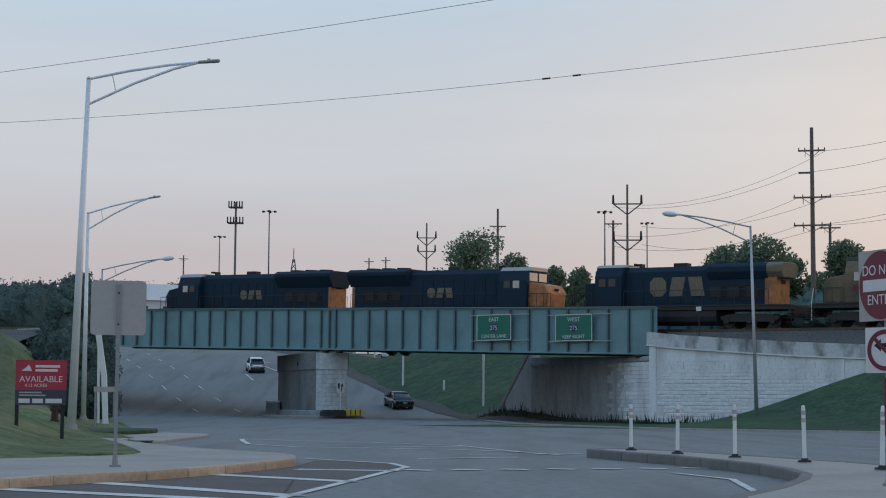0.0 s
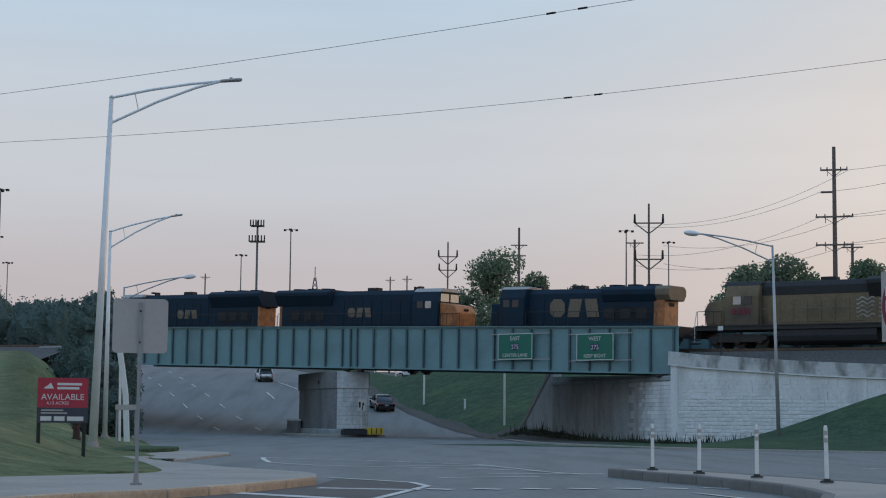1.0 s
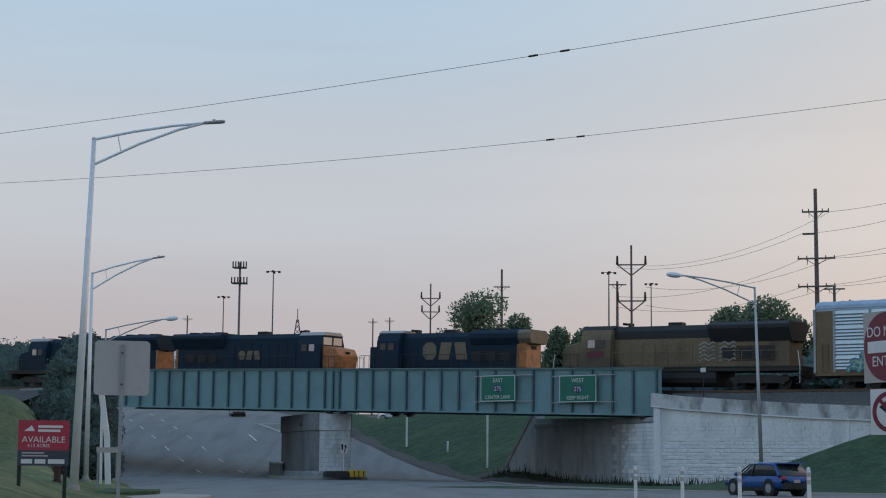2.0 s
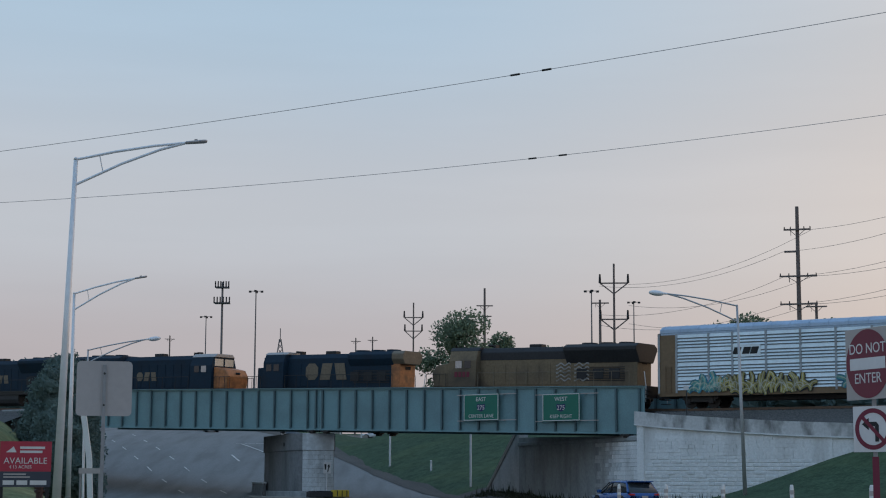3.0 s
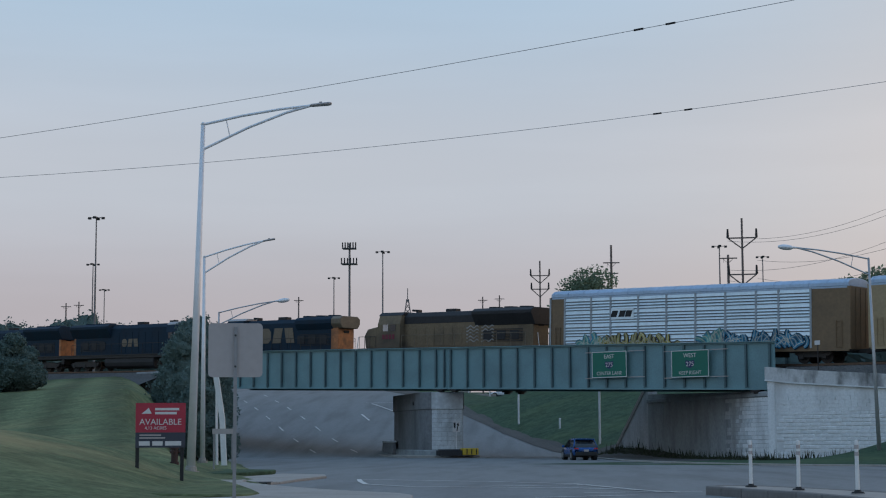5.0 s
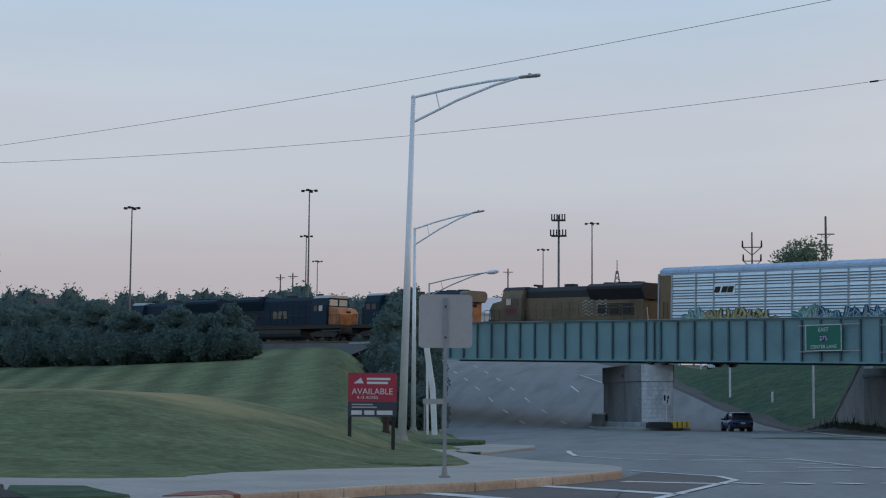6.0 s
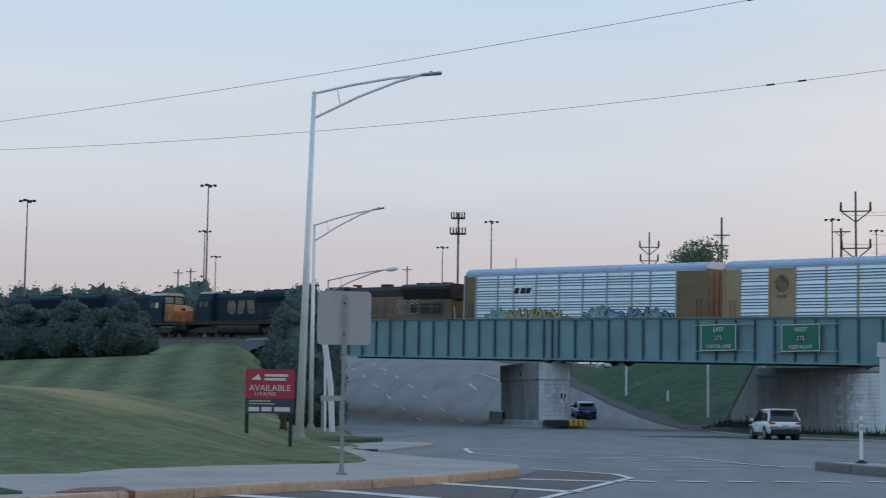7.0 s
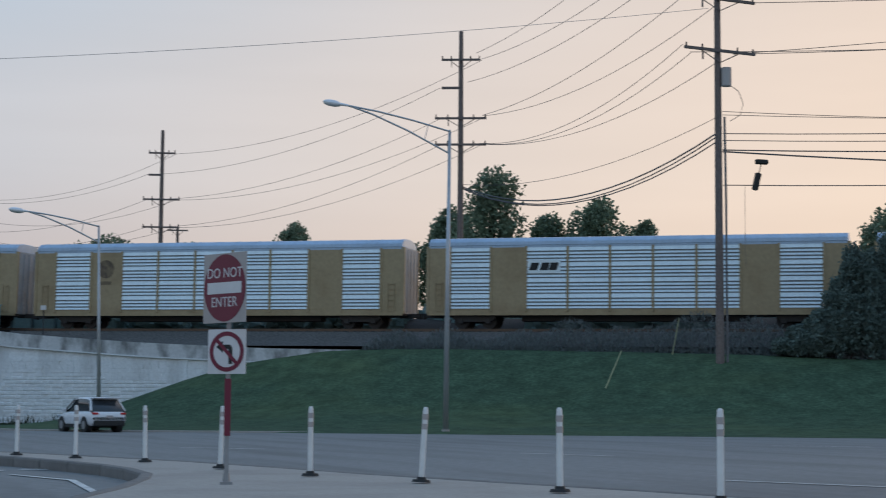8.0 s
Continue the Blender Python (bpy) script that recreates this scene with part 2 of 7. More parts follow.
M = dict(
    # the lawn's straw patch lies along the mound's crest, sunlight in its colour
    grass=grass_material("lawn_grass", (0.112, 0.140, 0.070), (0.20, 0.185, 0.09), 0.22, (-25.0, 43.0, 15.0, 6.5)),
    lush=grass_material("bank_grass", (0.052, 0.088, 0.052), (0.085, 0.12, 0.055)),
    dirt=material("muddy_shoulder", (0.075, 0.070, 0.062), 0.95, 0, 6, 0.3, 0.4, 0.4, None, 0.04),
    asphalt=material("asphalt", (0.182, 0.190, 0.188), 0.85, 0, 5, 0.2, 0.6, 0.15, (0.095, 0.093, 0.092), 0.008, squash=(4.5, 0.5, 1)),
    concrete=material("concrete", (0.345, 0.315, 0.28), 0.85, 0, 12, 0.12, 0.35, 0.5, None, 0.01),
    kerb=material("kerb", (0.47, 0.35, 0.25), 0.85, 0, 12, 0.15, 0.5, 0.9, (0.22, 0.17, 0.12), 0.01, 0.12),
    pale=material("pale_washed_concrete", (0.60, 0.635, 0.65), 0.9, 0, 3, 0.16, 0.65, 0.6, (0.24, 0.235, 0.225), 0.015, squash=(1.5, 1.5, 0.4)),
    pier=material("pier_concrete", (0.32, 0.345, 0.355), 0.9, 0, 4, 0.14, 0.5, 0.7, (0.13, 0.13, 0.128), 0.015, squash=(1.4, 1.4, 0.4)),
    # dark concrete: the shade under the bridge is put into this colour
    shadepier=material("shade_dark_stained_concrete", (0.19, 0.195, 0.20), 0.9, 0, 4, 0.16, 0.6, 0.5, (0.07, 0.07, 0.07), 0.015, squash=(1.4, 1.4, 0.35)),
    # mid grey between whitewash and bare concrete; also lightens the wing wall
    midgrey=material("mid_grey_concrete", (0.44, 0.46, 0.47), 0.88, 0, 5, 0.14, 0.55, 0.7, (0.22, 0.22, 0.215), 0.012, 0.06, squash=(1.3, 1.3, 0.35)),
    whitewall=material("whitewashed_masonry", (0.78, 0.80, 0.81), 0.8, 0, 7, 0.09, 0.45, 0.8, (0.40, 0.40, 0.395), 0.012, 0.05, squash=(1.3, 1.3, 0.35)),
    coping=material("stained_coping", (0.58, 0.585, 0.585), 0.85, 0, 6, 0.12, 0.95, 0.9, (0.05, 0.05, 0.047), 0.012, squash=(1.2, 1.2, 0.55)),
    # darker teal: shade on the ribs' sides is put into the colour
    shadeteal=material("shaded_teal_paint", (0.085, 0.145, 0.158), 0.6, 0, 9, 0.15, 0.3, 0.4, None, 0.004),
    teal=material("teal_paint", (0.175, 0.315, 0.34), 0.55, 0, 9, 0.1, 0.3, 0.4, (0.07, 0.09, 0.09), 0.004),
    steel=material("galvanized_steel", (0.78, 0.78, 0.79), 0.45, 0.25, 5, 0.05, 0.15, 0.6, None, 0),
    lamppost=material("dull_lamp_post_steel", (0.46, 0.47, 0.48), 0.5, 0.5, 7, 0.08, 0.2, 0.6, None, 0),
    poststeel=material("dull_post_steel", (0.30, 0.30, 0.30), 0.55, 0.4, 9, 0.1, 0.3, 0.8, None, 0),
    darksteel=material("dark_steel", (0.045, 0.043, 0.042), 0.7, 0.3, 10, 0.2, 0.3, 0.6, (0.08, 0.05, 0.03), 0.006),
    rail=material("rail_steel", (0.14, 0.10, 0.075), 0.5, 0.7, 10, 0.2, 0.3, 0.6),
    ballast=material("ballast", (0.10, 0.095, 0.09), 0.95, 0, 9, 0.5, 0.4, 0.3, (0.04, 0.04, 0.035), 0.08),
    white=material("white_paint", (0.72, 0.72, 0.70), 0.5, 0, 15, 0.05, 0.2, 1.0, None, 0.001),
    marking=material("road_paint", (0.62, 0.62, 0.59), 0.8, 0, 18, 0.25, 0.55, 1.2, (0.2, 0.2, 0.2), 0.002),
    black=material("black_rubber", (0.02, 0.02, 0.02), 0.75, 0, 15, 0.2, 0.1),
    navy=material("navy_loco_paint", (0.009, 0.028, 0.050), 0.72, 0, 6, 0.2, 0.5, 0.5, (0.016, 0.019, 0.026), 0.003),
    locogold=material("gold_loco_paint", (0.46, 0.165, 0.055), 0.5, 0, 4, 0.2, 0.75, 1.6, (0.12, 0.06, 0.03), 0.003),
    dullgold=material("weathered_gold_lettering", (0.18, 0.14, 0.095), 0.6, 0, 6, 0.2, 0.4, 0.8, None, 0.002),
    armour=material("dull_yellow_loco_paint", (0.195, 0.145, 0.090), 0.6, 0, 6, 0.15, 0.8, 0.35, (0.06, 0.052, 0.045), 0.003),
    sootgrey=material("sooty_grey_paint", (0.035, 0.035, 0.037), 0.6, 0, 6, 0.2, 0.3, 0.6),
    rackyellow=material("rack_yellow_paint", (0.37, 0.280, 0.160), 0.55, 0, 5, 0.1, 0.4, 0.6, (0.20, 0.12, 0.05), 0.004),
    rackbrown=material("rack_brown_paint", (0.20, 0.13, 0.07), 0.6, 0, 5, 0.12, 0.4, 0.6, (0.10, 0.07, 0.045), 0.004),
    emblembrown=material("faded_brown_emblem", (0.12, 0.085, 0.055), 0.65, 0, 7, 0.35, 0.7, 3.0, (0.30, 0.22, 0.12), 0),
    rackpost=material("dull_rack_upright", (0.36, 0.40, 0.43), 0.6, 0.2, 6, 0.12, 0.4, 0.8, (0.2, 0.16, 0.12), 0.004),
    graflight=material("pale_spray_paint", (0.50, 0.50, 0.42), 0.6, 0, 4, 0.3, 0.5, 1.3, (0.2, 0.2, 0.18), 0),
    palestripe=material("pale_faded_stripe", (0.34, 0.33, 0.31), 0.65, 0, 6, 0.25, 0.7, 1.5, (0.14, 0.11, 0.08), 0),
    rackback=material("perforated_screen", (0.27, 0.30, 0.32), 0.8, 0, 6, 0.1, 0.2, 0.8),
    rackpanel=material("galvanized_rack_panel", (0.74, 0.84, 0.88), 0.45, 0.25, 6, 0.06, 0.2, 0.8, (0.42, 0.45, 0.46), 0.004, 0.05),
    rackroof=material("galvanized_rack_roof", (0.40, 0.51, 0.64), 0.5, 0.3, 5, 0.08, 0.25, 0.4, None, 0.004),
    glass=material("dark_glass", (0.03, 0.035, 0.04), 0.08, 0, 3, 0.1, 0.0, 1, None, 0),
    brightglass=material("sky_lit_glass", (0.35, 0.38, 0.40), 0.08, 0.6, 3, 0.1, 0.0, 1, None, 0),
    islandkerb=material("worn_kerb", (0.17, 0.16, 0.15), 0.88, 0, 8, 0.14, 0.4, 0.8, None, 0.008, 0.08),
    sleeve=material("faded_yellow_plastic", (0.36, 0.36, 0.20), 0.6, 0, 9, 0.1, 0.2, 0.6, None, 0),
    mast=material("dull_galvanized_mast", (0.17, 0.165, 0.17), 0.6, 0.2, 9, 0.1, 0.2, 0.6, None, 0),
    wood=material("weathered_pole_wood", (0.18, 0.142, 0.128), 0.85, 0, 9, 0.25, 0.3, 0.6),
    wire=material("wire", (0.10, 0.10, 0.105), 0.6, 0.2, 4, 0.1, 0.0, 1, None, 0),
    palewire=material("aluminium_wire", (0.33, 0.33, 0.34), 0.5, 0.4, 4, 0.1, 0.0, 1, None, 0),
    signgreen=material("sign_green", (0.004, 0.155, 0.105), 0.45, 0, 10, 0.05, 0.1, 2, None, 0),
    signred=material("sign_red", (0.16, 0.009, 0.032), 0.45, 0, 10, 0.05, 0.1, 2, None, 0),
    boardred=material("board_red", (0.42, 0.030, 0.055), 0.6, 0, 10, 0.05, 0.1, 2, None, 0),
    boarddark=material("board_slate", (0.045, 0.05, 0.07), 0.6, 0, 10, 0.05, 0.1, 2, None, 0),
    signwhite=material("sign_white", (0.66, 0.64, 0.63), 0.5, 0, 10, 0.04, 0.15, 2, None, 0),
    shieldblue=material("shield_blue", (0.02, 0.035, 0.11), 0.5, 0, 10, 0.05, 0.1, 2, None, 0),
    signback=material("bare_aluminium", (0.42, 0.39, 0.375), 0.55, 0.35, 8, 0.06, 0.3, 1.2, (0.36, 0.32, 0.30), 0.001),
    hydrant=material("hydrant_red_paint", (0.045, 0.018, 0.016), 0.5, 0, 9, 0.15, 0.4, 2.0, None, 0.002),
    patch=material("dark_asphalt_patch", (0.105, 0.092, 0.085), 0.9, 0, 7, 0.25, 0.5, 0.5, (0.06, 0.055, 0.052), 0.008),
    hazard=material("hazard_yellow", (0.60, 0.40, 0.03), 0.6, 0, 10, 0.1, 0.3, 1.5),
    bluepaint=material("blue_car_paint", (0.018, 0.085, 0.27), 0.25, 0.2, 5, 0.03, 0.0, 1, None, 0),
    whitepaint=material("white_car_paint", (0.70, 0.71, 0.73), 0.25, 0.0, 5, 0.02, 0.0, 1, None, 0),
    blackpaint=material("black_car_paint", (0.018, 0.019, 0.023), 0.25, 0.1, 5, 0.03, 0.0, 1, None, 0),
    taillight=material("tail_lamp_red", (0.40, 0.01, 0.012), 0.3, 0, 5, 0.05, 0.0, 1, None, 0, 0, 0.06),
    graf1=material("yellow_spray_paint", (0.34, 0.29, 0.08), 0.6, 0, 4, 0.4, 0.7, 1.3, (0.05, 0.05, 0.05), 0),
    graf2=material("blue_spray_paint", (0.035, 0.20, 0.32), 0.6, 0, 4, 0.4, 0.7, 1.3, (0.02, 0.03, 0.05), 0),
    graf3=material("green_spray_paint", (0.12, 0.36, 0.32), 0.6, 0, 4, 0.4, 0.6, 1.3, (0.03, 0.05, 0.05), 0),
    brick=material("red_pavers", (0.24, 0.09, 0.06), 0.85, 0, 10, 0.2, 0.3, 1.0),
    # mulch of the planting bed; also the shadow colour behind the track
    mulch=material("dark_mulch_and_gap_shadow", (0.02, 0.016, 0.013), 0.95, 0, 14, 0.4, 0.2, 1.0, None, 0.06),
    bark=material("bark", (0.06, 0.045, 0.035), 0.9, 0, 9, 0.3, 0.3, 1.0),
    house=material("pale_siding", (0.68, 0.64, 0.62), 0.7, 0, 5, 0.08, 0.2, 0.4),
    roof=material("grey_shingle", (0.12, 0.11, 0.11), 0.85, 0, 7, 0.2, 0.2, 0.4),
    leaf=leaf_material("leaf", (0.19, 0.245, 0.16), 0.3),
    leafdark=leaf_material("dark_leaf", (0.135, 0.195, 0.178), 0.14),
    shrubleaf=leaf_material("shrub_leaf", (0.15, 0.20, 0.175), 0.2),
    leaflight=leaf_material("light_leaf", (0.15, 0.19, 0.07)),
    weed=leaf_material("weed", (0.17, 0.19, 0.185), 0.18),
    grassblade=leaf_material("grass_blade", (0.06, 0.072, 0.045)),
)


for dull in ("navy", "sootgrey", "armour"):
    M[dull].node_tree.nodes["Principled BSDF"].inputs["Specular IOR Level"].default_value = 0.25


# ---------------------------------------------------------------- mesh helpers
def box(bm, x0, x1, y0, y1, z0, z1, m=None):
    r = bmesh.ops.create_cube(bm, size=1, matrix=Matrix.Translation(((x0 + x1) / 2, (y0 + y1) / 2, (z0 + z1) / 2)) @ Matrix.Diagonal((x1 - x0, y1 - y0, z1 - z0, 1)))
    if m is not None:
        bmesh.ops.transform(bm, matrix=m, verts=r["verts"])
    return r["verts"]


def tube(bm, a, b, r0, r1=None, seg=10):
    """A closed, tapered round bar from a to b."""
    a, b = Vector(a), Vector(b)
    r1 = r0 if r1 is None else r1
    q = (b - a).to_track_quat("Z", "Y").to_matrix()
    rings = [[bm.verts.new(p + q @ Vector((math.cos(k * math.tau / seg) * r, math.sin(k * math.tau / seg) * r, 0))) for k in range(seg)] for p, r in ((a, r0), (b, r1))]
    for k in range(seg):
        bm.faces.new((rings[0][k], rings[0][(k + 1) % seg], rings[1][(k + 1) % seg], rings[1][k]))
    bm.faces.new(rings[0][::-1])
    bm.faces.new(rings[1])


def chain(bm, pts, r0, r1=None, seg=8):
    r1 = r0 if r1 is None else r1
    pts = [Vector(p) for p in pts]
    n = len(pts) - 1
    rings = []
    for i, p in enumerate(pts):
        r = r0 + (r1 - r0) * i / n
        q = (pts[min(n, i + 1)] - pts[max(0, i - 1)]).to_track_quat("Z", "Y").to_matrix()
        rings.append([bm.verts.new(p + q @ Vector((math.cos(k * math.tau / seg) * r, math.sin(k * math.tau / seg) * r, 0))) for k in range(seg)])
    for a, b in zip(rings, rings[1:]):
        for k in range(seg):
            bm.faces.new((a[k], a[(k + 1) % seg], b[(k + 1) % seg], b[k]))
    bm.faces.new(rings[0][::-1])
    bm.faces.new(rings[-1])


def prism(bm, outline, axis, lo, hi, m=None):
    """Extrudes a closed 2D outline (counter-clockwise) along an axis from lo to hi."""
    def put(p, h):
        v = {"x": (h, p[0], p[1]), "y": (p[0], h, p[1]), "z": (p[0], p[1], h)}[axis]
        return bm.verts.new(m @ Vector(v) if m is not None else v)
    a, b = [put(p, lo) for p in outline], [put(p, hi) for p in outline]
    n = len(outline)
    fs = [bm.faces.new((a[k], a[(k + 1) % n], b[(k + 1) % n], b[k])) for k in range(n)]
    fs += [bm.faces.new(a[::-1]), bm.faces.new(b)]
    bmesh.ops.recalc_face_normals(bm, faces=fs)
    return a + b


def soften(bm, width, seg=2):
    es = [e for e in bm.edges if len(e.link_faces) == 2 and e.calc_face_angle(0) > 0.6]
    bmesh.ops.bevel(bm, geom=es, offset=width, segments=seg, profile=0.6, affect="EDGES", clamp_overlap=True)


def part(name, bm, mat, parent=None, label="", smooth=False):
    me = bpy.data.meshes.new(name)
    bm.to_mesh(me)
    bm.free()
    if smooth:
        me.shade_smooth()
    me.materials.append(M[mat] if isinstance(mat, str) else mat)
    ob = new(name, me)
    if parent is not None:
        ob.parent = parent
    if label:
        ob["label"] = label
    return ob


def thing(name, label, category, m=None, group="", kind=""):
    ob = new(name)
    if m is not None:
        ob.matrix_basis = m
    return tagged(ob, label, category, group, kind)


def tags(ob, label, category, group="", kind=""):
    return tagged(ob, label, category, group, kind)


def made(fn, *a, **k):
    bm = bmesh.new()
    fn(bm, *a, **k)
    return bm


def lettering(name, text, size, mat, parent, m, depth=0.004, squeeze=1.0):
    cu = bpy.data.curves.new(name, "FONT")
    cu.body, cu.size, cu.extrude, cu.align_x, cu.align_y = text, size, depth, "CENTER", "CENTER"
    tmp = new(name, cu)
    bpy.context.view_layer.update()
    me = bpy.data.meshes.new_from_object(tmp)
    bpy.data.objects.remove(tmp)
    me.transform(m @ Matrix.Diagonal((squeeze, 1, 1, 1)))
    me.materials.clear()
    me.materials.append(M[mat])
    ob = new(name, me)
    ob.parent = parent
    return ob


def lerp(x, xs, ys):
    return float(np.interp(x, xs, ys))


def step(a, b, x):
    k = min(1, max(0, (x - a) / (b - a)))
    return k * k * (3 - 2 * k)


# ---------------------------------------------------------------- plan
TRACK_TURN, TRACK_OFF = -37.9, 107.0
UX, UY = math.cos(radians(TRACK_TURN)), math.sin(radians(TRACK_TURN))
TRACK = pose(-UY * TRACK_OFF, UX * TRACK_OFF, 0, rz=TRACK_TURN)
RAIL_S, RAIL_Z = (-320, -200, -112, -60, -30, 0, 60, 200), (11.2, 9.6, 7.80, 6.46, 6.22, 6.0, 5.6, 5.0)
GIRDER_TOP = lambda s: 8.01 - 0.02534 * (s + 61.94)


def rail_z(s):
    return lerp(s, RAIL_S, RAIL_Z)


def to_track(x, y):
    return x * UX + y * UY, -x * UY + y * UX - TRACK_OFF


def road_left(y):
    return lerp(y, (0, 34, 40, 60, 100, 150, 200, 300, 600), (-14, -6.2, -7.4, -10.9, -19.2, -29.8, -42, -75, -190))


def road_right(y):
    return lerp(y, (71, 74.5, 76, 79.5, 82, 85, 88, 93, 103, 113, 130, 146, 158, 168, 174, 184, 200, 300, 600), (260, 56, 46, 31, 22, 16.5, 13, 9.8, 6.4, 4.4, 3.2, 1.8, -2.2, -5.1, -7.0, -10.1, -15, -45, -140))


def road_z(y):
    return lerp(y, (0, 100, 146, 152, 158, 168, 174, 184, 194, 210, 240, 280, 400, 900), (0, -0.15, -0.10, 0.28, 0.87, 1.97, 2.85, 4.1, 5.3, 6.9, 8.9, 10.6, 13, 15.5))


def mound(x, y):
    return 1.55 * step(-6.5, -17, x) * step(22, 38, y + 0.35 * (x + 10)) * step(64, 46, y)


def ground_z(x, y):
    s, off = to_track(x, y)
    z = road_z(y)
    lx, rx = road_left(y), road_right(y)
    if y > 24 and x < lx:
        lawn = 0.11 + lerp(off + TRACK_OFF, (0, 26, 34, 50, 65, 101, 107, 125, 200, 500), (0, 0.02, 0.32, 1.85, 4.3, 7.2, 7.9, 7.9, 11, 15))
        z += (max(lawn, 0.11 + mound(x, y)) - z) * step(2.6 * step(62, 84, y) * step(114, 100, y), 1.2 + 0.05 * y, lx - x)
        z = max(z, 0.11)
    elif y > 119 and x > rx:
        # grass slope beside the carriageway, flattening to a terrace where the crossing street runs
        rise = 0.26 * (x - rx) * step(0, 2.5, x - rx) * step(128, 152, y)
        z += min(rise, max(0.3, 5.0 + 0.03 * (y - 180) + 3.2 * step(-9, -1, x) - z))
        if x - rx > 6 and y > 195:
            z += (min(z, 5.0 + 0.03 * (y - 180) + 3.2 * step(-9, -1, x)) - z) * step(6, 14, x - rx)
    elif y < 119:
        z -= 0.05
    if y > 100 and lx < x < rx:
        z -= 0.35 * step(0, 2, min(x - lx, rx - x))
    if y > 100 and x > 14 and off > 0:
        z = max(z, min(5.2, 1.2 + 0.1 * off))
    return z + 0.05 * noise.noise((x * 0.08, y * 0.08, 0)) * (1 if x < -8 else 0)


def axis_steps():
    a = [-3000, -1500, -800, -500, -350, -260, -200, -160]
    b = [160, 200, 260, 350, 500, 800, 1500, 3000]
    return a, b


def build_ground():
    a, b = axis_steps()
    xs = a + [x * 0.5 for x in range(-280, -240, 4)] + [x * 1.0 for x in range(-120, 60)] + [60 + 3 * k for k in range(33)] + b
    xs = sorted(set(xs))
    ys = [-3000, -1000, -300, -100, -40] + [float(k) for k in range(-20, 240)] + [240 + 6 * k for k in range(30)] + [430, 500, 600, 800, 1200, 2000, 4000]
    vs = [(x, y, ground_z(x, y)) for y in ys for x in xs]
    w = len(xs)
    fs = [(j * w + i, j * w + i + 1, (j + 1) * w + i + 1, (j + 1) * w + i) for j in range(len(ys) - 1) for i in range(w - 1)]
    me = bpy.data.meshes.new("ground")
    me.from_pydata(vs, [], fs)
    me.shade_smooth()
    me.materials.append(M["grass"])
    me.materials.append(M["lush"])
    me.materials.append(M["dirt"])
    for f in me.polygons:
        if f.center.y > 112 and f.center.x > road_right(f.center.y) - 6:
            f.material_index = 1
        if 84 < f.center.y < 148 and road_right(f.center.y) - 6 < f.center.x < 13.5:
            f.material_index = 2
    tags(new("ground", me), "mown green lawn and verge with dry patches", "ground", kind="structure")


def build_road():
    ys = [-60, -30] + [float(k) for k in range(-10, 70, 2)] + [float(k) for k in range(70, 200)] + [float(k) for k in range(200, 300, 3)] + [300, 330, 360, 400]
    vs, fs, n = [], [], 24
    for y in ys:
        lx = -60 if y < 18 else road_left(y) - (1.0 if y < 70 else 0)
        rx = 260 if y <= 71 else road_right(y)
        for k in range(n + 1):
            x = lx + (rx - lx) * (k / n) ** (1.6 if y < 80 else 1)
            vs.append((x, y, road_z(y) + 0.02))
    for j in range(len(ys) - 1):
        for k in range(n):
            i = j * (n + 1) + k
            fs.append((i, i + 1, i + n + 2, i + n + 1))
    me = bpy.data.meshes.new("road")
    me.from_pydata(vs, [], fs)
    me.shade_smooth()
    me.materials.append(M["asphalt"])
    tags(new("road", me), "worn grey asphalt road dipping under the bridge", "road", kind="structure")


build_ground()
build_road()


# ---------------------------------------------------------------- bridge, walls, embankment
def girder(bridge, off, s0, s1, spots):
    g = thing("girder", "teal painted riveted plate girder", "")
    del g["label"]
    g.parent = bridge
    top, low = (lambda s: GIRDER_TOP(s)), (lambda s: GIRDER_TOP(s) - 3.37)

    def bar(bm, y0, y1, a, b):
        vs = [bm.verts.new((s, y, f(s))) for s in (s0, s1) for y in (y0, y1) for f in (a, b)]
        for q in ((0, 1, 3, 2), (4, 6, 7, 5), (0, 4, 5, 1), (2, 3, 7, 6), (0, 2, 6, 4), (1, 5, 7, 3)):
            bm.faces.new([vs[k] for k in q])
        bmesh.ops.recalc_face_normals(bm, faces=bm.faces)
    part("web", made(bar, off - 0.015, off + 0.015, lambda s: low(s) + 0.04, lambda s: top(s) - 0.05), "teal", g)
    part("top_flange", made(bar, off - 0.24, off + 0.24, lambda s: top(s) - 0.05, top), "teal", g)
    part("top_angle", made(bar, off - 0.10, off + 0.10, lambda s: top(s) - 0.16, lambda s: top(s) - 0.052), "teal", g)
    part("bottom_flange", made(bar, off - 0.24, off + 0.24, low, lambda s: low(s) + 0.045), "teal", g)
    part("bottom_angle", made(bar, off - 0.10, off + 0.10, lambda s: low(s) + 0.047, lambda s: low(s) + 0.17), "teal", g)
    tilt = math.atan(-0.02534)

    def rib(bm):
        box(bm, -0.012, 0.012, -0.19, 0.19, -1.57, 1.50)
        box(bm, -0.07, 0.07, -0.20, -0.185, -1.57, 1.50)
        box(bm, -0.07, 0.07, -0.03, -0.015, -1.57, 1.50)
    # ribs carry their side shading as a darker teal than the web
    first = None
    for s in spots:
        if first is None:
            first = ob = part("stiffener", made(rib), "shadeteal", g)
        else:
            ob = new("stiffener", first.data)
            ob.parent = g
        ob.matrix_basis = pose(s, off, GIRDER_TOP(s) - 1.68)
    return g


